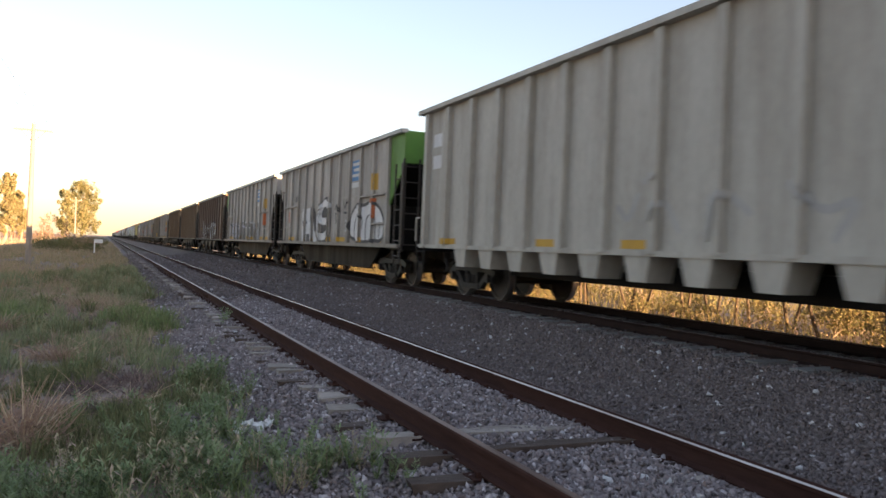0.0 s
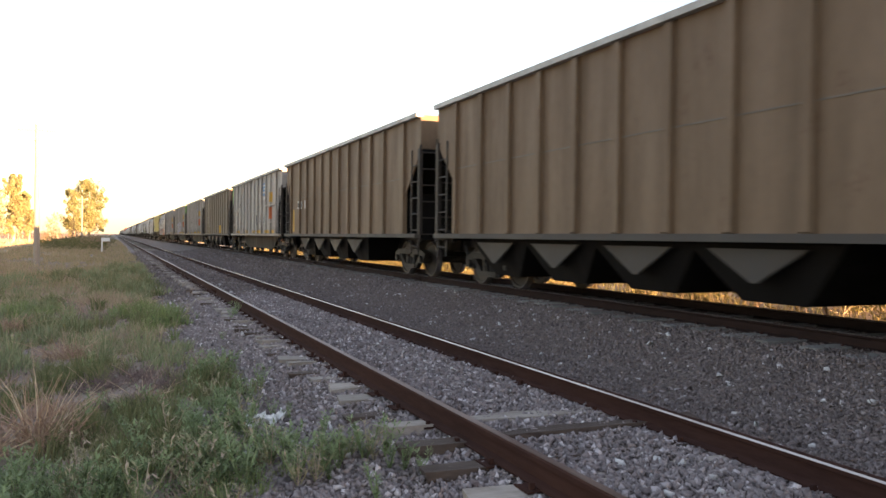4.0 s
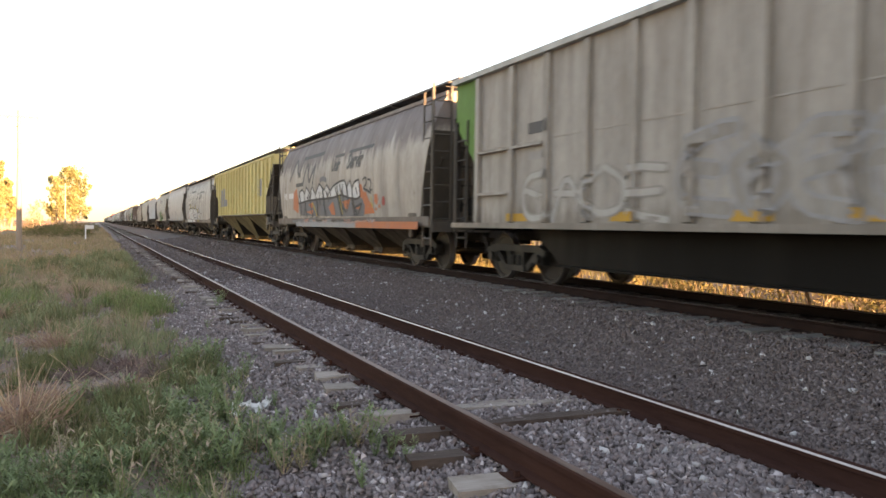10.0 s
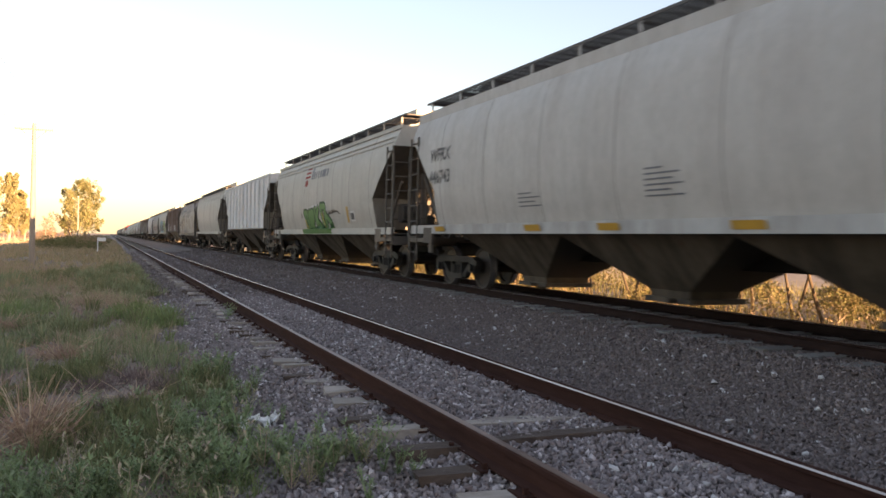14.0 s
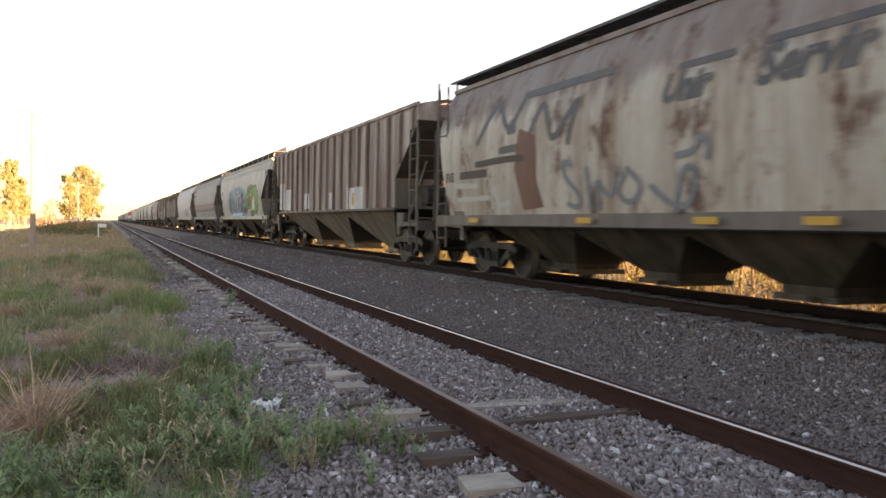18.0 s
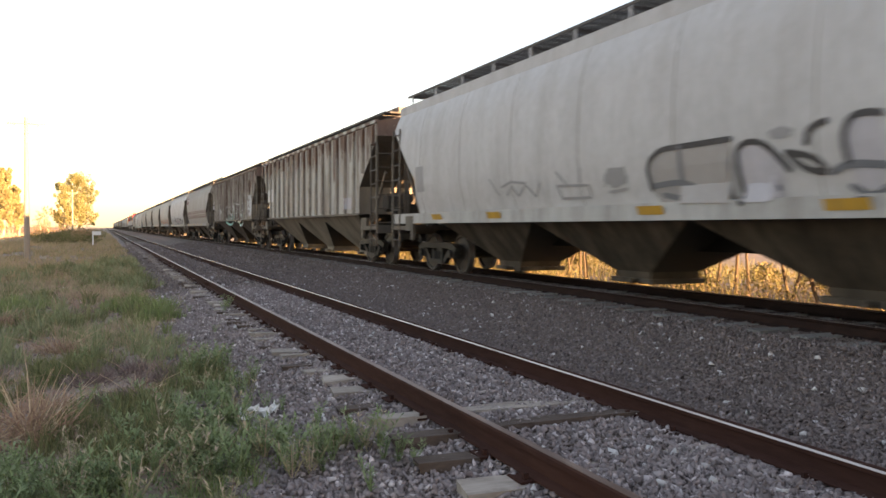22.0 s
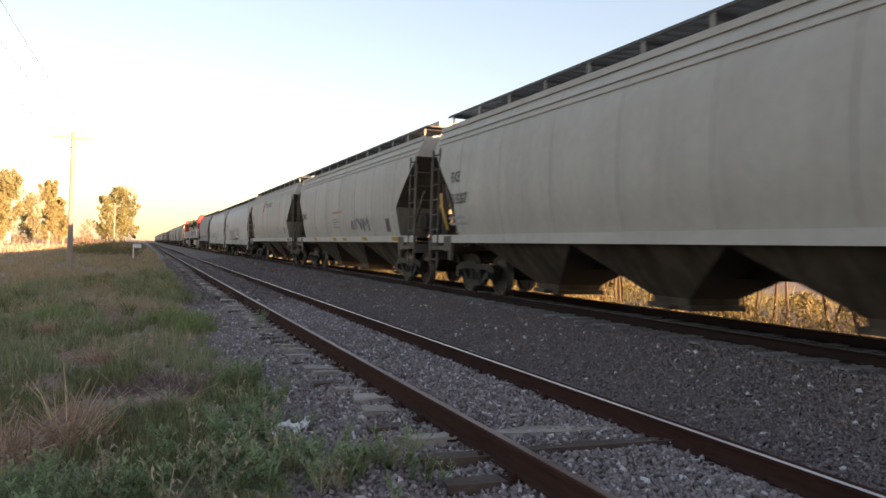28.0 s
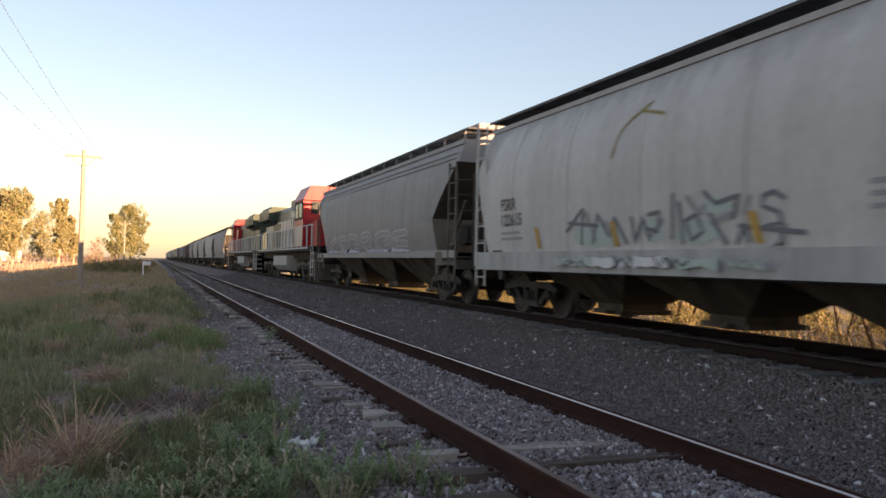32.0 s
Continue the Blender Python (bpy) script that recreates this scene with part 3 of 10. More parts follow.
    for i in range(bays):
        y = inner * ((i + 0.5) / bays - 0.5)
        part("discharge_bay", bay_shape(y, ly, z_bot + 0.05, 0.24, 2 * w(z_bot) - 0.06, 0.95 if bays < 4 else 0.85, 1.0), [M[paint + "_low"] if paint + "_low" in M else mat, M["bay_grime_shade"]], car, "dirty sloped discharge hopper")
    part("centre_sill", Shape().box((0, 0, 0.86), (0.36, length - 0.2, 0.3)), M["black"], car)
    for d in (-1, 1):
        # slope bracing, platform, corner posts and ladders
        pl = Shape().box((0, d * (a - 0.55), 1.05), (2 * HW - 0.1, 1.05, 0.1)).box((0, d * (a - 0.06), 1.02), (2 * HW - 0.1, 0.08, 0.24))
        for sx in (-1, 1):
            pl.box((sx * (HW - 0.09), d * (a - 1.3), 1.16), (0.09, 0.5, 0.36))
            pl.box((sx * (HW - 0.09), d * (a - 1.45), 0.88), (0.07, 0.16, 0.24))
        part("end_platform", pl, M["end_grime_shade"], car)
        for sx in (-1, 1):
            part("end_brace", Shape().flat((sx * 0.55, d * (a - 0.35), 1.1), (sx * 0.55, d * (a - 1.5), z_bot + 0.6), 0.12, 0.09), M["end_grime_shade"], car)
            part("end_post", Shape().box((sx * 0.6, d * (a - 0.3), (1.1 + 2.85) / 2), (0.1, 0.1, 1.75)), M["end_grime_shade"], car)
            part("end_strut", Shape().flat((sx * 1.2, d * (a - 0.3), 2.6), (sx * 1.2, d * (a - 1.5), 1.15), 0.06, 0.08), M["end_grime_shade"], car)
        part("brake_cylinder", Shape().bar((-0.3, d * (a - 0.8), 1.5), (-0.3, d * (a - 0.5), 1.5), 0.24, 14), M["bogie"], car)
        # brake gear made bulky and dark to close the bright gap between wagons
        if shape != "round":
            part("air_reservoir", Shape().bar((-0.95, d * (a - 1.05), 1.78), (0.95, d * (a - 1.05), 1.78), 0.27, 14).box((-0.35, d * (a - 1.05), 1.3), (0.12, 0.3, 0.5)).box((0.35, d * (a - 1.05), 1.3), (0.12, 0.3, 0.5)), M["end_dark"], car, "dark air reservoir on brackets")
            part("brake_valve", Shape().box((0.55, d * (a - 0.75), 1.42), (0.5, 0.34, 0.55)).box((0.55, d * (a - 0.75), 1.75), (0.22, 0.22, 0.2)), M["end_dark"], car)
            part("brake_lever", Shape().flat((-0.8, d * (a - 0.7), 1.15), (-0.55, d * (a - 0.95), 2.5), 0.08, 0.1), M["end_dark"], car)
        top = z_eave if shape != "round" else 4.15
        for sx in (-1, 1):
            part("ladder", ladder_shape(sx * (HW - 0.05), d * (a - 0.62), d * (a - 0.14), 0.55, top - 0.05 if shape == "round" else cut_z), mat if paint == "tank_white" else M["end_grime_shade"], car)
            part("end_ladder", end_ladder_shape(d * (a - 0.08), sx * (HW - 0.05), sx * (HW - 0.5), 1.0, top + 0.1 if shape == "round" else cut_z - 0.25), mat if paint == "tank_white" else M["end_grime_shade"], car)
    if roof_walk:
        walkway(car, mat, length - 0.5 if shape != "round" else length, {"curved": 4.42, "round": 4.28, "flat": 4.27}[shape], posts, z_eave + 0.02, *((0.95, 0.5, True) if shape == "round" else (0.95, 0.6, True) if shape == "flat" else (0.74, 0.86, False)))
    running_gear(car, length, length - 3.9)
    return car


def coal_rib_places(a):
    """Ribs 1.16 m apart about the middle, one at each corner."""
    return [d * y for d in (-1, 1) for y in (0.58, 1.74, 2.9, 4.06, 5.28, a - 1.12)]


def coal_hopper(label, paint, length, ends=None, chutes=False, boards=True):
    """An open-topped hopper with outside posts and cut-away ends."""
    car = thing("coal_wagon", label, "freight wagon", "wagons of the freight train")
    a, mat = length / 2, M[paint]
    end_mat = {-1: M[ends[0]] if ends and ends[0] else mat, 1: M[ends[1]] if ends and ends[1] else mat}
    zt, zb, cut = 4.0, 1.08, 1.05
    for sx in (-1, 1):
        x = sx * (HW - 0.1)
        s = Shape()
        mid = [(-a + cut, zb), (a - cut, zb), (a - cut, zt), (-a + cut, zt)]
        s.prism(mid[::sx], x - 0.02, x + 0.02)
        part("side_sheet", s, mat, car)
        for d in (-1, 1):
            e = Shape().prism([(d * (a - cut), 2.15), (d * a, 3.15), (d * a, zt), (d * (a - cut), zt)][::d * sx], x - 0.02, x + 0.02)
            part("end_gusset", e, end_mat[d], car)
        for y in coal_rib_places(a):
            part("rib", Shape().extrude([(x, zb), (x + sx * 0.1, zb + 0.05), (x + sx * 0.1, zt - 0.05), (x, zt)][::sx], y - 0.075, y + 0.075), mat, car)
        part("top_rail", Shape().box((x + sx * 0.04, 0, zt + 0.02), (0.2, length, 0.1)), M["coal_rail"], car, "pale top rail with skylight in its tone")
        part("side_sill", Shape().box((x + sx * 0.05, 0, zb - 0.02), (0.18, length - 0.1, 0.1)), M["chute_plate"] if chutes else mat, car)
        if boards:
            for d in (-1, 1):
                for y0, y1, z in ((5.36, a - 1.2, 2.47), (5.36, a - 1.2, 1.66), (4.14, 5.2, 2.47)):
                    part("board_shelf", Shape().box((x + sx * 0.06, d * (y0 + y1) / 2, z), (0.12, y1 - y0, 0.05)), mat, car)
        part("panel_seam", Shape().box((x + sx * 0.022, 0, 2.54), (0.012, length - 2 * cut - 0.2, 0.022)), M["coal_seam"] if chutes else mat, car)
    # interior slope sheets
    for d in (-1, 1):
        sl = Shape().prism([(d * a, 3.2), (d * (a - 3.2), 1.1), (d * (a - 3.2), 1.04), (d * a, 3.14)][::d], -HW + 0.12, HW - 0.12)
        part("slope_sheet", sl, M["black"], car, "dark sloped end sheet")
        part("end_sheet", Shape().box((0, d * (a - 0.03), 3.6), (2 * HW - 0.2, 0.06, 0.85)), end_mat[d], car)
        for sx in (-1, 1):
            part("corner_post", Shape().box((sx * (HW - 0.09), d * (a - 0.05), 2.15), (0.1, 0.1, 2.1)), M["end_dark"], car)
            part("end_post", Shape().box((sx * 0.55, d * (a - 0.08), 2.15), (0.1, 0.1, 2.1)), M["black"], car)
            part("end_brace", Shape().flat((sx * 0.55, d * (a - 0.2), 1.1), (sx * 0.55, d * (a - 2.4), 1.65), 0.1, 0.1), M["black"], car)
        part("bulkhead", Shape().box((0, d * (a - 1.15), 1.6), (2 * HW - 0.3, 0.05, 1.1)), M["black"], car, "black lower bulkhead")
        part("end_platform", Shape().box((0, d * (a - 0.5), 1.02), (2 * HW - 0.1, 1.0, 0.12)), M["black"], car)
        for sx in (-1, 1):
            part("ladder", ladder_shape(sx * (HW - 0.07), d * (a - 0.58), d * (a - 0.1), 0.6, 3.2, 0.4), M["end_dark"], car)
            part("end_ladder", end_ladder_shape(d * (a + 0.02), sx * (HW - 0.07), sx * (HW - 0.5), 0.9, 3.3, 0.4), M["end_dark"], car)
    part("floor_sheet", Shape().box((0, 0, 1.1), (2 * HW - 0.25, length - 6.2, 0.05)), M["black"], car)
    for sx in (-1, 1):
        g = Shape()
        if chutes:
            g.box((sx * 0.25, 0, 0.85), (0.1, length - 0.4, 0.34))
        else:
            g.prism([(-a + 2.6, 1.04), (-a + 3.6, 0.38), (a - 3.6, 0.38), (a - 2.6, 1.04)], sx * 1.12 - 0.03, sx * 1.12 + 0.03)
            g.box((sx * 1.12, 0, 0.38), (0.3, length - 7.2, 0.03))
        part("girder", g, M["black"], car, "black deep underframe girder")
    part("centre_sill", Shape().box((0, 0, 0.9), (0.4, length - 0.2, 0.28)), M["black"], car)
    if chutes:
        for i in range(4):
            y = 2.3 * (i - 1.5) + 1.45
            c = Shape().box((0, y, 0.66), (2.7, 2.6, 0.78), taper=(0.8, 0.4))
            for sx in (-1, 1):
                part("chute_plate", Shape().prism([(y - 0.8, 0.93), (y - 0.05, 0.52), (y + 0.05, 0.52), (y + 0.8, 0.93)], sx * 1.38 - 0.02, sx * 1.38 + 0.02), M["chute_plate"], car, "dull dark wedge plate")
            part("discharge_chute", c, M["black"], car, "dark wedge-shaped discharge chute")
    running_gear(car, length, length - 3.7)
    return car


def join_alike(car):
    """Joins the alike small parts of a wagon that stays far off."""
    for name in ("rib", "walkway_arm", "bracket", "weld_seam", "end_post", "end_brace", "end_strut", "ladder", "end_ladder", "roof_flange", "eave_rail", "chute_flange", "side_sill", "end_platform", "brake_cylinder", "end_gusset", "corner_post", "walkway", "end_walkway", "slope_sheet", "discharge_bay", "discharge_chute", "coupler", "bogie"):
        alike = [o for o in car.children_recursive if o.name.split(".")[0] == name or (name == "bogie" and o.name.split(".")[0] in ("side_frame", "wheel"))]
        if len(alike) < 2:
            continue
        s, mats = Shape(), []
        for o in alike:
            m = o.matrix_basis if o.parent == car else o.parent.matrix_basis @ o.matrix_basis
            slot = []
            for mat in o.data.materials:
                if mat not in mats:
                    mats.append(mat)
                slot.append(mats.index(mat))
            vs = [tuple(m @ v.co) for v in o.data.vertices]
            for p in o.data.polygons:
                s.add([vs[i] for i in p.vertices], [tuple(range(len(p.vertices)))], p.use_smooth, slot[p.material_index])
        for o in reversed(alike):
            bpy.data.objects.remove(o)
        tagged(part(name, s, mats, car), kind="stuff")


def tub_gondola(label, paint, length):
    """A high-sided gondola with smooth tapered posts and tubs that hang below the sill."""
    car = thing("gondola_wagon", label, "freight wagon", "wagons of the freight train")
    a, mat = length / 2, M[paint]
    zt, zb, ribs = 4.25, 1.08, 13
    for sx in (-1, 1):
        x = sx * (HW - 0.14)
        part("side_sheet", Shape().box((x, 0, (zt + zb) / 2), (0.04, length - 0.3, zt - zb)), mat, car)
        part("top_rail", Shape().box((x + sx * 0.05, 0, zt + 0.02), (0.26, length - 0.1, 0.1)), mat, car)
        part("side_sill", Shape().box((x + sx * 0.03, 0, zb), (0.16, length - 0.3, 0.08)), mat, car)
        for i in range(ribs):
            y = -a + 0.5 + (length - 1.0) * i / (ribs - 1)
            part("rib", Shape().extrude([(x, zb), (x + sx * 0.14, zb), (x + sx * 0.13, zt - 0.06), (x, zt - 0.02)][::sx], y - 0.09, y + 0.09), mat, car)
            if 2 <= i <= ribs - 3:
                part("tub", Shape().box((sx * (HW - 0.3), y + 0.35, 0.87), (0.5, 0.62, 0.4), taper=(0.9, 0.62)), mat, car)
    for d in (-1, 1):
        part("end_sheet", Shape().box((0, d * (a - 0.17), (zt + zb) / 2), (2 * HW - 0.3, 0.05, zt - zb)), mat, car)
        part("grab_iron", Shape().bar((-HW, d * (a - 0.1), 1.2), (-HW, d * (a - 0.1), 1.75), 0.02).bar((-HW, d * (a - 0.1), 1.75), (-HW, d * (a - 0.35), 1.75), 0.02), mat, car)
        part("step", ladder_shape(-HW + 0.03, d * (a - 0.6), d * (a - 0.2), 0.5, 1.08, 0.25), M["black"], car)
    part("floor_sheet", Shape().box((0, 0, 1.12), (2 * HW - 0.35, length - 0.4, 0.06)), M["black"], car)
    part("underframe", Shape().box((0, 0, 0.88), (0.5, length - 0.2, 0.3)).box((0, 0, 0.72), (1.6, length - 6.5, 0.35)), M["black"], car)
    running_gear(car, length, length - 4.4)
    return car


def locomotive(label, main, hood, flip=False, dark=False):
    """A six-axle diesel with the cab towards -y."""
    loco = thing("locomotive", label, "locomotive", "locomotives of the freight train")
    k = -1 if flip else 1

    def P(name, s, mat, lab=""):
        s.v = [(x, y * k, z) for x, y, z in s.v]
        if k < 0:
            s.f = [tuple(reversed(f)) for f in s.f]
        return part(name, s, mat, loco, lab)

    A = 11.0
    P("deck", Shape().box((0, 0, 1.62), (3.0, 2 * A, 0.22)).box((0, 0, 1.35), (2.0, 2 * A - 1.2, 0.4)), M["black"])
    for sx in (-1, 1):
        P("deck_stripe", Shape().box((sx * 1.51, 0, 1.66), (0.02, 2 * A - 3, 0.07)), M["white_paint"])
    P("fuel_tank", Shape().extrude([(-1.4, 1.3), (-1.4, 0.75), (-1.1, 0.45), (1.1, 0.45), (1.4, 0.75), (1.4, 1.3)], -2.6, 2.6), M["sill_paint"], "pale dirty fuel tank")
    P("nose", Shape().extrude([(-1.1, 1.75), (-1.1, 3.0), (-0.8, 3.15), (0.8, 3.15), (1.1, 3.0), (1.1, 1.75)], -A + 1.3, -A + 2.9), M[main])
    cab = Shape().extrude([(-1.5, 1.75), (-1.5, 4.15), (-1.15, 4.76), (1.15, 4.76), (1.5, 4.15), (1.5, 1.75)], -A + 2.9, -A + 5.4)
    P("cab", cab, M[main])
    P("cab_roof", Shape().extrude([(-1.52, 4.12), (-1.17, 4.8), (1.17, 4.8), (1.52, 4.12), (1.5, 4.07), (-1.5, 4.07)], -A + 2.7, -A + 5.6), M["loco_red"], "bright red cab roof")
    for sx in (-1, 1):
        for y in (-A + 3.55, -A + 4.6):
            P("cab_window", Shape().box((sx * 1.512, y, 3.58), (0.02, 0.75, 0.7)), M["glass"])
        P("windscreen", Shape().box((sx * 0.62, -A + 2.89, 3.72), (0.95, 0.03, 0.62)), M["glass"])
        P("cab_stripe", Shape().box((sx * 1.505, -A + 4.15, 3.58), (0.008, 2.5, 0.95)), M["black"], "dark green window band")
    P("hood", Shape().extrude([(-0.95, 1.75), (-0.95, 4.0), (-0.7, 4.25), (0.7, 4.25), (0.95, 4.0), (0.95, 1.75)], -A + 5.4, A - 1.3), M["loco_green"] if dark else M["loco_white"], "dark engine hood" if dark else "white engine hood")
    P("hood_top", Shape().extrude([(-0.97, 3.45), (-0.97, 4.0), (-0.71, 4.27), (0.71, 4.27), (0.97, 4.0), (0.97, 3.45)], -A + 5.42, A - 1.28), M[hood], "dark green upper hood")
    P("cab_side", Shape().box((-1.51, -A + 4.15, 2.28), (0.012, 2.1, 1.05)), M["loco_tan"], "pinkish white lower cab side")
    P("inverter_cabinet", Shape().box((-0.65, -A + 6.6, 2.75), (1.3, 2.2, 2.0)), M["loco_red"] if dark else M["loco_white"])
    if not dark:
        for j in range(6):
            y = -A + 5.75 + j * 0.62
            P("hood_stripe", Shape().prism([(y, 1.9), (y + 0.2, 1.9), (y + 0.75, 3.4), (y + 0.55, 3.4)], -1.318 if y < -A + 7.4 else -0.998, -1.302 if y < -A + 7.4 else -0.976), M["loco_green"], "dark slanted stripe")
    P("radiator_top", Shape().box((0, A - 4.0, 4.5), (2.6, 4.7, 0.06)), M["sill_paint"], "pale radiator top")
    P("radiator", Shape().extrude([(-1.5, 3.7), (-1.5, 4.3), (-1.2, 4.5), (1.2, 4.5), (1.5, 4.3), (1.5, 3.7), (0.9, 3.3), (-0.9, 3.3)], A - 6.5, A - 1.6), M["loco_green"], "flared radiator housing")
    P("blower", Shape().box((0, -1.6, 4.35), (1.7, 2.4, 0.4)), M[hood])
    P("exhaust", Shape().box((0, 0.6, 4.35), (0.6, 1.2, 0.35)), M["black"])
    for i in range(9):
        P("hood_door", Shape().box((-0.96, -3.6 + i * 1.15, 2.6), (0.03, 1.0, 1.5)), M["loco_green"] if dark or i > 5 else M["loco_white"])
    for i in range(3):
        g = Shape()
        for j in range(7):
            g.box((-1.2, A - 5.7 + i * 1.5, 3.55 + j * 0.0 + 0.09 * j), (0.62, 1.2, 0.03))
        P("grille", g, M["black"])
    for i in range(17):
        y = -A + 0.5 + i * (2 * A - 1) / 16
        P("stanchion", Shape().bar((-1.48, y, 1.7), (-1.48, y, 2.75), 0.04), M["white_paint"])
    P("handrail", Shape().bar((-1.48, -A + 0.4, 2.75), (-1.48, A - 0.4, 2.75), 0.032), M["white_paint"])
    for d in (-1, 1):
        for sx in (-1, 1):
            st = Shape()
            for j in range(4):
                st.box((sx * 1.3, d * (A - 0.35), 0.4 + 0.33 * j), (0.4, 0.5, 0.04))
            for yy in (-0.27, 0.27):
                st.box((sx * 1.5, d * (A - 0.35) + yy, 1.0), (0.03, 0.04, 1.4))
            P("steps", st, M["white_paint"])
        P("plow", Shape().prism([(d * (A - 0.1), 1.4), (d * (A + 0.1), 1.4), (d * (A + 0.35), 0.15), (d * (A - 0.05), 0.15)][::d], -1.45, 1.45), M["end_grime_shade"] if d < 0 else M["black"])
        P("coupler", coupler_shape(d * (A + 0.3), d), M["bogie"])
        b = Shape().box((0, d * 6.6, 0.7), (1.9, 4.4, 0.3))
        for sx in (-1, 1):
            b.flat((sx * 1.05, d * 6.6 - 2.4, 0.75), (sx * 1.05, d * 6.6 + 2.4, 0.75), 0.14, 0.32)
            for j in (-1, 0, 1):
                b.box((sx * 1.07, d * 6.6 + j * 1.85, 0.52), (0.2, 0.4, 0.36))
                b.bar((sx * 1.1, d * 6.6 + j * 0.95, 0.5), (sx * 1.1, d * 6.6 + j * 0.95, 0.8), 0.1, 8)
        P("bogie_frame", b, M["bogie"])
        for sx in (-1, 1):
            turn = Matrix.Identity(4) if sx < 0 else Matrix.Rotation(math.pi, 4, "Z")
            for j in (-1, 0, 1):
                part("wheel", WHEEL_ME, None, loco, "", Matrix.Translation((sx * 0.75, k * (d * 6.6 + j * 1.85), 0.5)) @ turn @ Matrix.Scale(1.09, 4))
    P("headlight", Shape().box((0, -A + 2.86, 4.35), (0.5, 0.06, 0.2)), M["white_paint"])
    return loco


# ---- painted marks on the side of a wagon that faces the tracks ----


def side_of(kind, length, sill_top=1.33, ribs=20):
    """Depth of the near side at (y, z), ribs included."""
    a = length / 2
    if kind == "coal":
        ys = coal_rib_places(a)
        return lambda y, z: -(HW - 0.08) - (0.1 if any(abs(y - q) < 0.08 for q in ys) else 0.0)
    if kind == "tub":
        ys = [-a + 0.5 + (length - 1.0) * i / 12 for i in range(13)]
        return lambda y, z: -(HW - 0.12) - (0.14 if any(abs(y - q) < 0.1 for q in ys) else 0.0)
    if kind == "flat":
        ys = [-a + 0.5 + (length - 1.0) * i / (ribs - 1) for i in range(ribs)]
        return lambda y, z: -(HW - 0.09) - (0.085 if any(abs(y - q) < 0.075 for q in ys) else 0.0)
    if kind == "round":
        return lambda y, z: -(math.sqrt(max(1.58 ** 2 - (0.74 * (z - 2.55)) ** 2, 0.3)) if z > 2.55 else 1.58 - 0.07 * ((2.55 - z) / 1.4) ** 2) if z > sill_top else -HW - 0.05
    return lambda y, z: -curved_half_width(z) - (0.13 if z < 1.38 else 0.0)


def patch(s, side, y0, y1, z0, z1, lift=0.006, slant=0.0):
    """A painted rectangle laid on the side."""
    ny, nz = max(1, int(abs(y1 - y0) / 0.07)), max(1, int((z1 - z0) / 0.15))
    vs = []
    for j in range(nz + 1):
        for i in range(ny + 1):
            z = z0 + (z1 - z0) * j / nz
            y = y0 + (y1 - y0) * i / ny + slant * (z - z0)
            vs.append((side(y, z) - lift, y, z))
    s.add(vs, [(j * (ny + 1) + i, j * (ny + 1) + i + 1, (j + 1) * (ny + 1) + i + 1, (j + 1) * (ny + 1) + i) for j in range(nz) for i in range(ny)])


def blob(s, side, y, z, ry, rz, lift=0.006, wob=0.0, rnd=None, inner=0.0, n=26):
    """A painted oval, or a ring where inner is above 0."""
    rr = [inner + (1 - inner) * k / 5 for k in range(6)]
    ph = rnd.uniform(0, 6) if rnd else 0
    vs = []
    for r in rr:
        for i in range(n):
            t = 2 * math.pi * i / n
            q = r * (1 + wob * math.sin(5 * t + ph) + wob * 0.6 * math.sin(9 * t + 2 * ph))
            yy, zc = y + ry * q * math.cos(t), z + rz * q * math.sin(t)
            vs.append((side(yy, zc) - lift, yy, zc))
    s.add(vs, [(k * n + i, k * n + (i + 1) % n, (k + 1) * n + (i + 1) % n, (k + 1) * n + i) for k in range(5) for i in range(n)])


def stroke(s, side, pts, width, lift):
    """A painted line through (y, z) points."""
    fine = []
    for (y0, z0), (y1, z1) in zip(pts[:-1], pts[1:]):
        n = max(1, int(math.hypot(y1 - y0, z1 - z0) / 0.09))
        fine += [(y0 + (y1 - y0) * i / n, z0 + (z1 - z0) * i / n) for i in range(n)]
    fine.append(pts[-1])
    vs = []
    for i, (y, z) in enumerate(fine):
        ya, za = fine[max(0, i - 1)]
        yb, zb = fine[min(len(fine) - 1, i + 1)]
        d = math.hypot(yb - ya, zb - za) or 1
        ny, nz = -(zb - za) / d, (yb - ya) / d
        for k in range(4):
            q = width * (k / 3 - 0.5)
            vs.append((side(y + ny * q, z + nz * q) - lift, y + ny * q, z + nz * q))
    n = len(fine)
    s.add(vs, [(4 * i + k, 4 * i + k + 1, 4 * i + k + 5, 4 * i + k + 4) for i in range(n - 1) for k in range(3)])
    for y, z in (fine[0], fine[-1]):
        blob(s, side, y, z, width / 2, width / 2, lift, n=10)


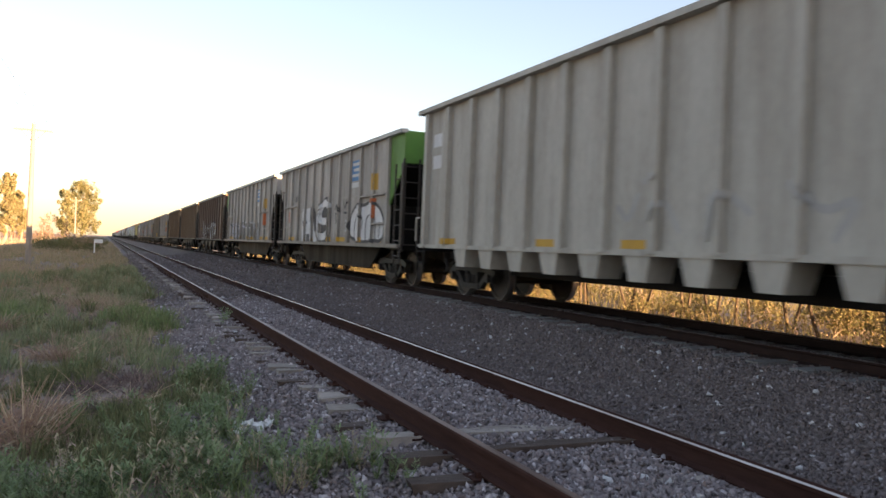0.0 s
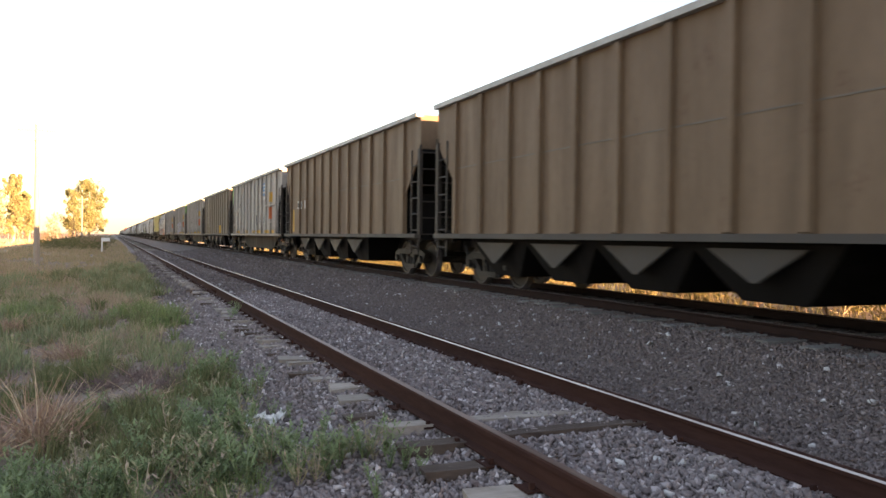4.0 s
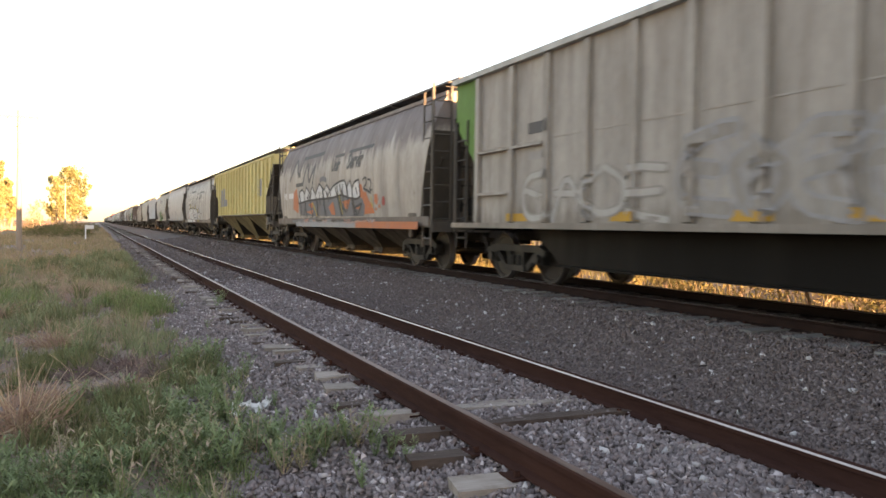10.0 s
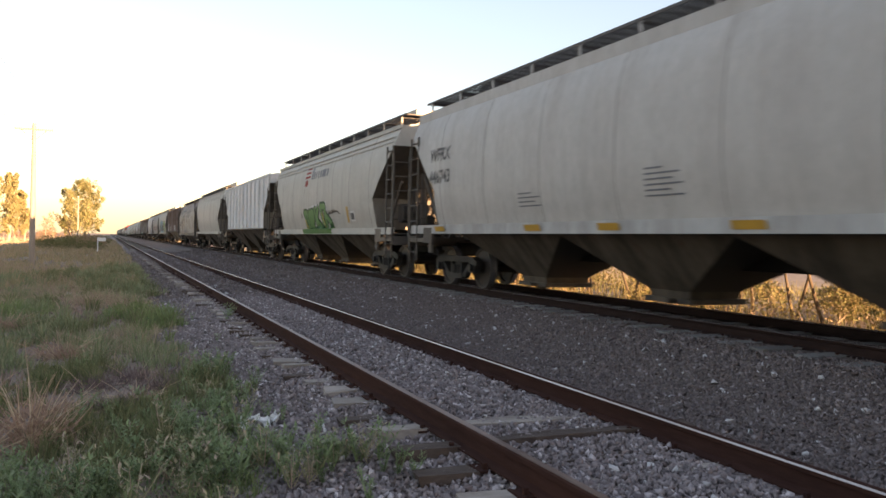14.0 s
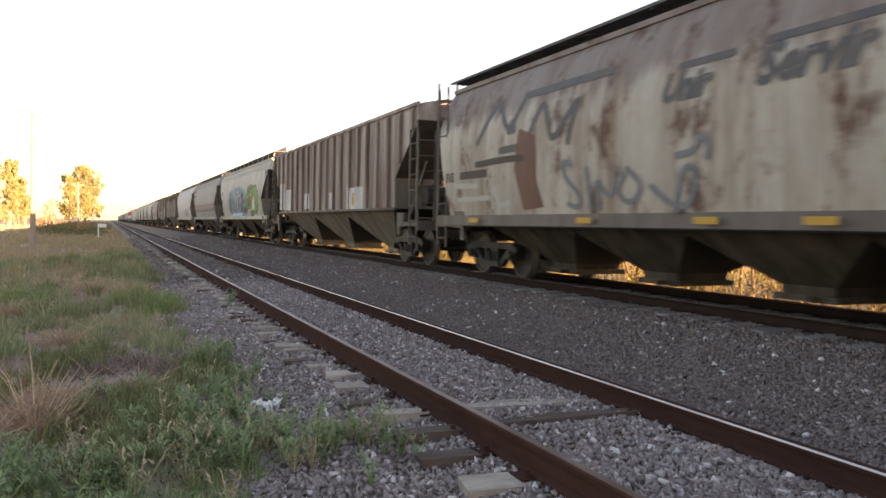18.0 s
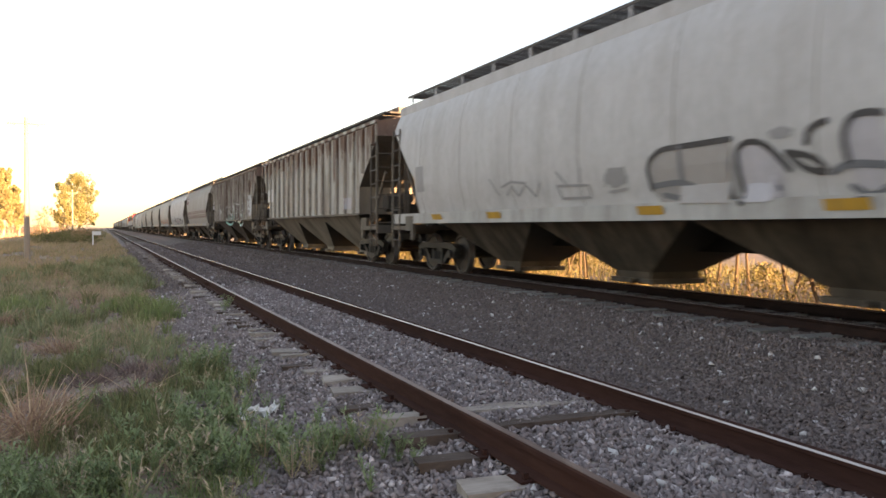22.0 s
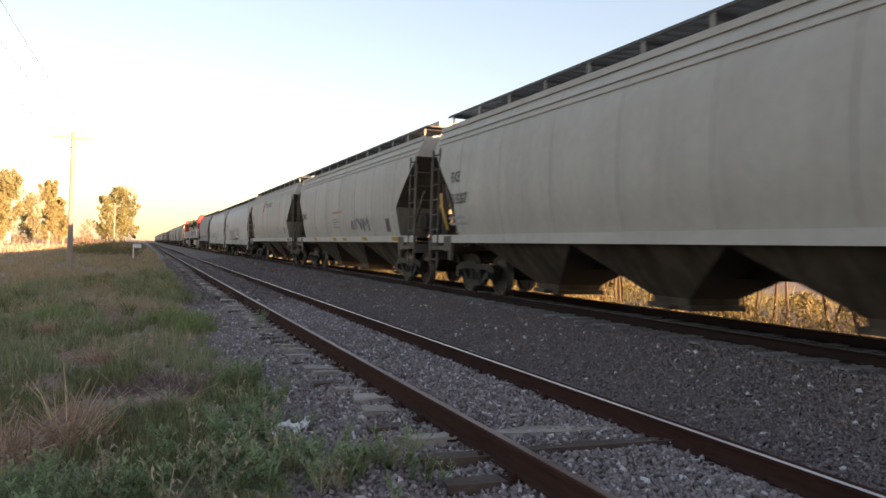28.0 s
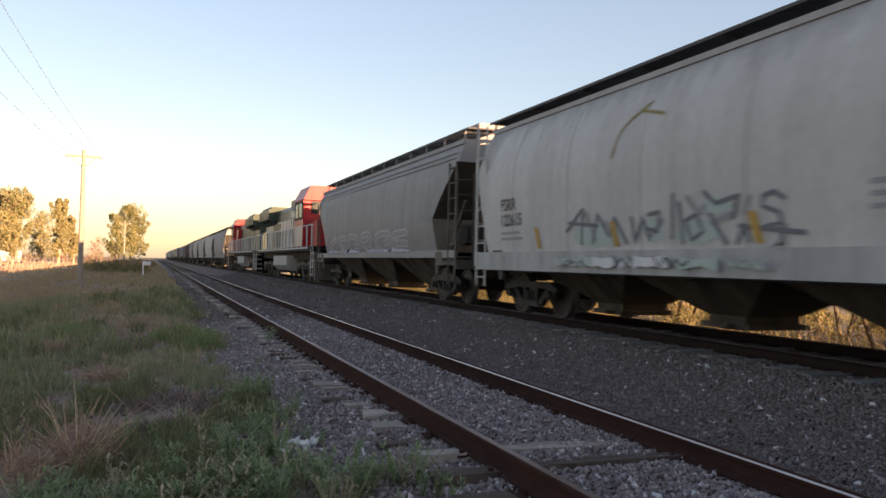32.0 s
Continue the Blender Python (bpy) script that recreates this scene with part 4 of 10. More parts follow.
def sprayed(car, side, pts, fill=None, outline=None, width=0.08, lift=0.01, label="spray-painted shape", smooth=False, name="painted_shape"):
    """A closed painted shape of (y, z) corners that follows the side, ribs included."""
    if smooth:
        pts = rounded(pts + [pts[0]])[:-1]
    if fill:
        s = Shape()
        ya, yb = min(p[0] for p in pts), max(p[0] for p in pts)
        n = max(2, int((yb - ya) / 0.045))

        def cuts(y):
            zs = []
            for (y0, z0), (y1, z1) in zip(pts, pts[1:] + pts[:1]):
                if (y0 <= y) != (y1 <= y):
                    zs.append(z0 + (z1 - z0) * (y - y0) / (y1 - y0))
            return sorted(zs)

        for i in range(n):
            q0, q1 = ya + (yb - ya) * i / n, ya + (yb - ya) * (i + 1) / n
            c0, c1, cm = cuts(q0 + 1e-5), cuts(q1 - 1e-5), cuts((q0 + q1) / 2)
            if len(c0) != len(cm):
                c0 = cm
            if len(c1) != len(cm):
                c1 = cm
            for j in range(0, len(cm) - 1, 2):
                m = max(1, int((cm[j + 1] - cm[j]) / 0.2))
                vs = []
                for k in range(m + 1):
                    for q, c in ((q0, c0), (q1, c1)):
                        z = c[j] + (c[j + 1] - c[j]) * k / m
                        vs.append((side((q0 + q1) / 2, z) - lift, q, z))
                s.add(vs, [(2 * k, 2 * k + 1, 2 * k + 3, 2 * k + 2) for k in range(m)])
        part(name, s, M[fill], car, label)
    if outline:
        s = Shape()
        stroke(s, side, pts + [pts[0]], width, lift + 0.004)
        part(name, s, M[outline], car, label)


def tag(car, side, lines, mat, width=0.05, lift=0.018, label="sprayed strokes", smooth=True):
    """Loose sprayed lines through (y, z) points."""
    for pts in lines:
        s = Shape()
        stroke(s, side, rounded(pts) if smooth else pts, width, lift)
        part("sprayed_stroke", s, M[mat], car, label)


def spots(car, s, mat, label):
    """Each painted spot of a shape as a part of its own; every spot has the same number of points."""
    size = 6 * 26
    faces = len(s.f) // (len(s.v) // size)
    for k in range(len(s.v) // size):
        one = Shape()
        one.add(s.v[k * size:(k + 1) * size], [tuple(i - k * size for i in f) for f in s.f[k * faces:(k + 1) * faces]])
        part("painted_spot", one, mat, car, label)


def sill_scrawl(car, side, y1, y0, z0, z1, mats, seed):
    """Ragged paint along the sill: uneven patches of colour under dark zigzags."""
    rnd = random.Random(seed)
    y = y1
    while y > y0:
        wd = rnd.uniform(0.3, 0.9)
        top = z0 + (z1 - z0) * rnd.uniform(0.6, 1.0)
        n = max(2, int(wd / 0.15))
        low = [(y - wd * i / n, z0 + (z1 - z0) * rnd.uniform(0.0, 0.35)) for i in range(n + 1)]
        sprayed(car, side, low + [(y - wd * 0.95, top), (y - wd * 0.4, top - 0.03), (y, top)], rnd.choice(mats), None, 0.05, 0.012, "sprayed patch on the sill")
        y -= wd * rnd.uniform(0.75, 1.3)
    y = y1 - 0.2
    while y > y0:
        pts = [(y - 0.13 * i, z0 + (z1 - z0) * (rnd.uniform(0.1, 0.45) if i % 2 else rnd.uniform(0.5, 0.95))) for i in range(rnd.randint(4, 9))]
        tag(car, side, [pts], rnd.choice(("spray_shade", "spray_grey", "spray_black")), rnd.uniform(0.025, 0.05), 0.02, "dark zigzag on the sill", False)
        y -= rnd.uniform(1.0, 1.9)


GLYPHS = [
    [[(0.9, 0.85), (0.5, 1), (0.1, 0.8), (0.3, 0.55), (0.8, 0.42), (0.9, 0.2), (0.5, 0), (0.1, 0.15)]],
    [[(0.5, 1), (0.15, 0.8), (0.05, 0.45), (0.25, 0.1), (0.6, 0), (0.9, 0.3), (0.92, 0.7), (0.5, 1)]],
    [[(0.05, 0), (0.12, 1), (0.82, 0.05), (0.92, 1)]],
    [[(0.0, 0), (0.15, 1), (0.5, 0.35), (0.85, 1), (0.97, 0)]],
    [[(0.0, 0), (0.5, 1), (0.95, 0)], [(0.22, 0.4), (0.75, 0.4)]],
    [[(0.1, 0), (0.1, 1)], [(0.9, 1), (0.12, 0.45), (0.95, 0)]],
    [[(0.9, 1), (0.12, 0.95), (0.1, 0.02), (0.9, 0)], [(0.12, 0.5), (0.75, 0.52)]],
    [[(0.1, 0), (0.1, 1), (0.7, 0.95), (0.85, 0.7), (0.6, 0.5), (0.12, 0.48)], [(0.4, 0.48), (0.95, 0)]],
    [[(0.05, 1), (0.3, 0), (0.55, 0.8), (0.75, 0), (0.98, 1)]],
    [[(0.9, 0.9), (0.4, 1), (0.08, 0.6), (0.15, 0.15), (0.6, 0), (0.9, 0.25), (0.88, 0.5), (0.55, 0.48)]],
]


def rounded(pts):
    """Cuts the corners of a line twice."""
    for _ in range(2):
        out = [pts[0]]
        for (y0, z0), (y1, z1) in zip(pts[:-1], pts[1:]):
            out += [(0.75 * y0 + 0.25 * y1, 0.75 * z0 + 0.25 * z1), (0.25 * y0 + 0.75 * y1, 0.25 * z0 + 0.75 * z1)]
        pts = out + [pts[-1]]
    return pts


def graffiti(car, side, y1, y0, z0, z1, fill, outline, seed, count=None, weight=0.22, word=None, label="spray-painted graffiti lettering", slim=0.0, angular=False, back=None, edge=0.11):
    """Sprayed letters from y1 (the reader's left) to y0."""
    rnd = random.Random(seed)
    h = z1 - z0
    wild = fill is not None and slim == 0.0
    count = count or max(2, round((y1 - y0) / (0.8 * h)))
    cell = (y1 - y0) / count
    w = h * weight
    edge = edge if fill else min(edge, 0.03)
    if back:
        cloud = Shape()
        for i in range(count * 2):
            blob(cloud, side, y1 + (y0 - y1) * (i + rnd.random()) / (count * 2), z0 + h * rnd.uniform(0.1, 0.95), h * rnd.uniform(0.2, 0.4), h * rnd.uniform(0.14, 0.3), 0.006, 0.07, rnd)
        part("painted_cloud", cloud, M[back], car, "sprayed patches of background colour")
    for i in range(count):
        g = GLYPHS[word[i] if word else rnd.randrange(len(GLYPHS))]
        out, fil = Shape(), Shape()
        top = h * rnd.uniform(0.82, 1.0)
        lean = rnd.uniform(-0.12, 0.12) * cell
        for line in g:
            pts = []
            if fill is None and not word:  # a loose hand-style scribble
                line = [(rnd.uniform(0, 1), rnd.uniform(0, 1)) for _ in range(rnd.randint(4, 6))]
            for u, v in line:
                q = y1 - cell * (i - 0.04 + 1.08 * u) - lean * (v - 0.5) + rnd.uniform(-0.09, 0.09) * cell
                pts.append((q, z0 + w * 0.5 + (top - w) * min(1.05, max(-0.05, v + rnd.uniform(-0.12, 0.12)))))
            if not angular:
                pts = rounded(pts)
            if outline:
                stroke(out, side, pts, w + edge, 0.01)
            if fill:
                stroke(fil, side, pts, w * (1 - slim), 0.014)
            if wild and outline and rnd.random() < 0.7:
                k = rnd.randrange(len(pts))
                y2, z2 = pts[k]
                stroke(out, side, rounded([(y2, z2), (y2 + rnd.uniform(-0.5, 0.5) * cell, z2 + rnd.uniform(-0.25, 0.25) * h), (y2 + rnd.uniform(-0.6, 0.6) * cell, min(z1, max(z0, z2 + rnd.uniform(-0.5, 0.5) * h)))]), 0.035 + 0.03 * rnd.random(), 0.018)
        letter = part("graffiti_letter", out, M[outline], car, label) if outline else car
        if fill:
            part("letter_fill" if outline else "graffiti_letter", fil, M[fill], letter, "sprayed fill of the letter" if outline else label)


def lettering(car, side, text, y, z, size, mat, lift=0.007, bold=0.012, shear=0.0):
    """Readable characters on the side; y is where they begin at the reader's left."""
    cu = bpy.data.curves.new("lettering", "FONT")
    cu.body, cu.size, cu.offset = text, size, bold
    cu.resolution_u = 2
    cu.shear = shear
    tmp = bpy.data.objects.new("lettering", cu)
    me = bpy.data.meshes.new_from_object(tmp)
    bpy.data.objects.remove(tmp)
    for v in me.vertices:
        yy, zz = y - v.co.x, z + v.co.y
        v.co = (side(yy, zz) - lift, yy, zz)
    me.materials.clear()
    me.materials.append(M[mat])
    return part("lettering", me, None, car, "stencilled lettering")


def bars(car, side, y, z, widths, h, gap, mat, name="marking", label="small stencilled marking"):
    s = Shape()
    for i, w in enumerate(widths):
        patch(s, side, y - w, y, z - i * (h + gap) - h, z - i * (h + gap), 0.007)
    return part(name, s, M[mat], car, label)


def panel(car, side, y1, y0, z0, z1, mat, name="painted_panel", label="", lift=0.006, slant=0.0):
    s = Shape()
    patch(s, side, y0, y1, z0, z1, lift, slant)
    return part(name, s, M[mat], car, label)

# ---- paints of the train ----
M["coal_grey"] = painted("dusty_grey_wagon", (0.4, 0.37, 0.335), 0.6, 0.12, top=((0.17, 0.145, 0.12), 2.3, 0.4), runs_mix=0.7)
M["coal_seam"] = painted("faint_seam", (0.15, 0.13, 0.105), 0.6, 0.1)
# pale rail paint, lightened further for the sky on its top face
M["coal_rail"] = painted("skylit_pale_rail", (0.5, 0.5, 0.47), 0.4, 0.05)
M["coal_worn"] = painted("worn_yellowish_panel", (0.5, 0.44, 0.35), 0.6, 0.1, top=((0.28, 0.22, 0.09), 2.9, 0.9), dirt=(0.25, 0.19, 0.1), bands=(0.5, 0.62), runs_mix=0.7)
M["chute_plate"] = painted("dull_chute_plate", (0.05, 0.047, 0.045), 0.4, 0.1)
M["coal_brown"] = painted("dark_brown_wagon", (0.1, 0.056, 0.041), 0.6, 0.35, dirt=(0.14, 0.095, 0.068))
M["coal_tan"] = painted("dusty_brown_wagon", (0.178, 0.116, 0.072), 0.7, 0.4, dirt=(0.1, 0.07, 0.045))
M["coal_dust"] = painted("dusty_olive_wagon", (0.225, 0.186, 0.14), 0.7, 0.3, dirt=(0.13, 0.1, 0.07))
M["tub_white"] = painted("off_white_gondola", (0.46, 0.435, 0.385), 0.5, 0.04, dirt=(0.2, 0.165, 0.13))
M["hop_white"] = painted("pale_grey_hopper", (0.48, 0.465, 0.44), 0.35, 0.0, dirt=(0.26, 0.22, 0.185), bands=(0.46, 0.75))
M["hop_cream"] = painted("cream_grey_hopper", (0.45, 0.43, 0.385), 0.22, 0.0, dirt=(0.26, 0.22, 0.185), bands=(0.46, 0.75))
M["hop_grey"] = painted("mid_grey_hopper", (0.3, 0.292, 0.287), 0.22, 0.0, dirt=(0.26, 0.22, 0.185), bands=(0.46, 0.75))
M["hop_cool"] = painted("cool_white_hopper", (0.5, 0.5, 0.505), 0.35, 0.0, dirt=(0.26, 0.22, 0.185), bands=(0.46, 0.75))
M["hop_yellow"] = painted("faded_yellow_hopper", (0.66, 0.56, 0.25), 0.6, 0.25, dirt=(0.3, 0.22, 0.1), bands=(0.5, 0.72))
M["hop_ribbed"] = painted("white_ribbed_hopper", (0.72, 0.72, 0.71), 0.25, 0.02)
M["hop_brown"] = painted("brown_grey_hopper", (0.34, 0.295, 0.27), 0.85, 0.35, dirt=(0.13, 0.075, 0.06), bands=(0.42, 0.6))
M["hop_brown_rib"] = painted("rust_brown_rib", (0.24, 0.18, 0.155), 0.85, 0.5, dirt=(0.09, 0.045, 0.035))
M["hop_rust"] = painted("rust_stained_hopper", (0.47, 0.455, 0.42), 0.85, 0.5, top=((0.105, 0.05, 0.034), 2.3, 4.75), dirt=(0.17, 0.115, 0.08), bands=(0.48, 0.64), ragged=0.22, pitch=16.4 / 18)
M["hop_rust_rib"] = painted("pale_rust_rib", (0.36, 0.335, 0.3), 0.9, 0.4, top=((0.12, 0.06, 0.04), 2.2, 4.4), dirt=(0.13, 0.085, 0.06), bands=(0.45, 0.62), ragged=0.3)
M["hop_dark"] = painted("rusty_dark_hopper", (0.40, 0.37, 0.335), 0.9, 0.8, top=((0.1, 0.052, 0.038), 1.7, 4.4), dirt=(0.075, 0.045, 0.036), bands=(0.46, 0.62), ragged=0.22)
M["hop_dark_rib"] = painted("rusty_pale_rib", (0.38, 0.35, 0.32), 0.8, 0.7, dirt=(0.09, 0.05, 0.04), bands=(0.46, 0.62))
M["tank_brown"] = painted("stained_round_hopper", (0.44, 0.4, 0.355), 0.65, 0.35, top=((0.135, 0.105, 0.105), 2.0, 4.0), dirt=(0.13, 0.1, 0.08), runs_mix=0.8)
M["tank_grey"] = painted("worn_grey_round_hopper", (0.49, 0.46, 0.42), 0.8, 0.35, top=((0.19, 0.16, 0.155), 2.7, 5.0), dirt=(0.13, 0.1, 0.085), runs_mix=0.7)
M["tank_patch"] = painted("pale_patch", (0.6, 0.57, 0.52), 0.5, 0.2, dirt=(0.2, 0.16, 0.13))
M["tank_rust"] = painted("rusty_round_hopper", (0.42, 0.385, 0.335), 0.75, 0.75, top=((0.15, 0.11, 0.106), 2.1, 4.1), dirt=(0.2, 0.125, 0.075), bands=(0.45, 0.66), runs_mix=0.75)
M["tank_white"] = painted("white_round_hopper", (0.55, 0.53, 0.5), 0.3, 0.0, top=((0.28, 0.265, 0.255), 2.6, 4.8), dirt=(0.25, 0.23, 0.21), runs_mix=0.55)
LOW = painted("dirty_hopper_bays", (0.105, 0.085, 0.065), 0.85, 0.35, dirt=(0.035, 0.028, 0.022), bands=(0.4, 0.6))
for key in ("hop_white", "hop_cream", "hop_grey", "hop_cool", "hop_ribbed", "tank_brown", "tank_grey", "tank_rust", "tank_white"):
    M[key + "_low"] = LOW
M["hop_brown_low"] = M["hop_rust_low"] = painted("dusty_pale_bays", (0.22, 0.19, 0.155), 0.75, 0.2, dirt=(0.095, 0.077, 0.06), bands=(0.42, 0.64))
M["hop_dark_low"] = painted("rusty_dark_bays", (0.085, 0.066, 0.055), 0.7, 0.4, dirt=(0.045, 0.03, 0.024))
M["hop_yellow_low"] = painted("dirty_yellow_bays", (0.27, 0.21, 0.09), 0.85, 0.25, dirt=(0.085, 0.06, 0.034), bands=(0.4, 0.62))
M["loco_white"] = painted("white_loco_paint", (0.5, 0.48, 0.45), 0.3, 0.0, rough=0.4)
M["loco_red"] = painted("red_loco_paint", (0.42, 0.02, 0.025), 0.15, 0.0, rough=0.35)
M["loco_green"] = painted("dark_green_loco_paint", (0.02, 0.04, 0.028), 0.3, 0.0, rough=0.4)
M["loco_tan"] = painted("pale_loco_paint", (0.58, 0.47, 0.42), 0.35, 0.1, rough=0.45)
M["glass"], nt_, b_, _ = base_material("dark_glass", 0.25)
b_.inputs["Base Color"].default_value = (0.02, 0.022, 0.025, 1)
for key, col in {"spray_white": (0.66, 0.66, 0.66), "spray_black": (0.025, 0.025, 0.03), "spray_grey": (0.3, 0.3, 0.31), "spray_lilac": (0.4, 0.38, 0.55), "spray_pale": (0.47, 0.46, 0.5),
                 "spray_green": (0.075, 0.22, 0.045), "spray_orange": (0.55, 0.15, 0.05), "spray_blue": (0.17, 0.35, 0.44), "spray_teal": (0.2, 0.45, 0.4), "spray_pink": (0.42, 0.33, 0.34),
                 "spray_gold": (0.5, 0.36, 0.06), "spray_maroon": (0.22, 0.05, 0.07), "spray_faint": (0.36, 0.34, 0.33), "spray_lime": (0.14, 0.32, 0.07), "spray_shade": (0.14, 0.15, 0.17)}.items():
    M[key] = painted(key, col, 0.35, 0.0, dirt=(0.3, 0.28, 0.26))

M["spray_pine"] = painted("spray_pine", (0.02, 0.065, 0.02), 0.35, 0.0, dirt=(0.06, 0.09, 0.04))
M["spray_mint"] = painted("spray_mint", (0.42, 0.5, 0.46), 0.4, 0.0, dirt=(0.4, 0.4, 0.36))
M["spray_umber"] = painted("spray_umber", (0.05, 0.035, 0.03), 0.4, 0.0, dirt=(0.1, 0.08, 0.07))
M["spray_fresh"] = painted("spray_fresh", (0.4, 0.52, 0.3), 0.4, 0.0, dirt=(0.12, 0.3, 0.06), bands=(0.45, 0.6))
M["spray_ghost"] = painted("spray_ghost", (0.43, 0.415, 0.39), 0.4, 0.0, dirt=(0.3, 0.28, 0.26))
M["spray_silver"] = painted("spray_silver", (0.62, 0.62, 0.6), 0.5, 0.0, dirt=(0.4, 0.39, 0.37), bands=(0.45, 0.65))
M["spray_scuff"] = painted("spray_scuff", (0.36, 0.35, 0.335), 0.6, 0.0, dirt=(0.45, 0.435, 0.41), bands=(0.4, 0.6))
M["spray_slate"] = painted("spray_slate", (0.15, 0.155, 0.17), 0.35, 0.0, dirt=(0.28, 0.28, 0.28))
M["spray_red"] = painted("spray_red", (0.36, 0.035, 0.03), 0.35, 0.0, dirt=(0.3, 0.15, 0.12))
M["spray_rustrun"] = painted("spray_rustrun", (0.13, 0.06, 0.042), 0.5, 0.2, dirt=(0.2, 0.1, 0.07))
M["spray_chalk"] = painted("spray_chalk", (0.6, 0.59, 0.64), 0.75, 0.0, dirt=(0.38, 0.36, 0.36), bands=(0.4, 0.6))
M["spray_smoke"] = painted("spray_smoke", (0.12, 0.115, 0.108), 0.5, 0.0, dirt=(0.22, 0.21, 0.195), bands=(0.4, 0.65))
M["spray_grime"] = painted("spray_grime", (0.33, 0.31, 0.285), 0.5, 0.0)
M["spray_brick"] = painted("spray_brick", (0.42, 0.16, 0.12), 0.6, 0.0, dirt=(0.4, 0.35, 0.3), bands=(0.4, 0.6))
M["spray_plum"] = painted("spray_plum", (0.12, 0.095, 0.1), 0.4, 0.0, dirt=(0.22, 0.19, 0.18))
M["spray_wine"] = painted("spray_wine", (0.13, 0.05, 0.055), 0.4, 0.0, dirt=(0.17, 0.11, 0.11))
M["spray_rustbright"] = painted("spray_rustbright", (0.36, 0.13, 0.04), 0.35, 0.0, dirt=(0.3, 0.14, 0.06))
M["spray_olive"] = painted("spray_olive", (0.3, 0.23, 0.06), 0.4, 0.0, dirt=(0.2, 0.17, 0.1))
M["spray_rose"] = painted("spray_rose", (0.46, 0.39, 0.4), 0.4, 0.0, dirt=(0.3, 0.27, 0.27))

# ---- the train: place of each wagon's middle at the start, body length ----
SPEED, GAIN = 16.516, 0.04106
train = []


def ride(ob, middle):
    train.append((ob, middle))
    return ob


def coal_marks(car, side, plate=True, sign=True, orange=False):
    """The small panels that the grey coal wagons share."""
    if sign:
        panel(car, side, -3.02, -3.96, 3.0, 3.62, "blue_paint", "sign", "blue company sign panel")
        s = Shape()
        for i, (w0, w1) in enumerate(((0.1, 0.92), (0.25, 0.95), (0.08, 0.75))):
            patch(s, side, -3.0 - w1, -3.0 - w0, 3.46 - i * 0.17, 3.55 - i * 0.17, 0.011, 0.15)
        part("sign_lettering", s, M["white_paint"], car, "white bars on the sign")
        panel(car, side, -3.02, -3.96, 2.8, 2.95, "white_paint", "sign", "white strip under the sign")
        panel(car, side, -5.1, -5.62, 2.62, 3.08, "yellow_paint", "marking", "yellow square")
        panel(car, side, -5.0, -5.5, 1.82, 2.38, "orange_paint", "marking", "faded orange placard")
    if orange:
        panel(car, side, 5.95, 5.5, 1.85, 2.3, "spray_brick", "marking", "faded orange placard")
    for y in (5.4, 2.3, -0.1, -1.8, -4.1, -5.4):
        panel(car, side, y, y - 0.65, 1.14, 1.28, "yellow_paint", "marking", "yellow reflective strip")
    bars(car, side, 4.75, 2.86, [0.75], 0.2, 0.05, "dark_paint")
    bars(car, side, 4.7, 2.35, [0.6], 0.14, 0.05, "spray_faint")
    if plate:
        panel(car, side, -2.5, -2.95, 1.46, 1.8, "white_paint", "plate", "white framed plate")
        panel(car, side, -2.54, -2.91, 1.52, 1.74, "dark_paint", "plate", "dark plate", 0.011)


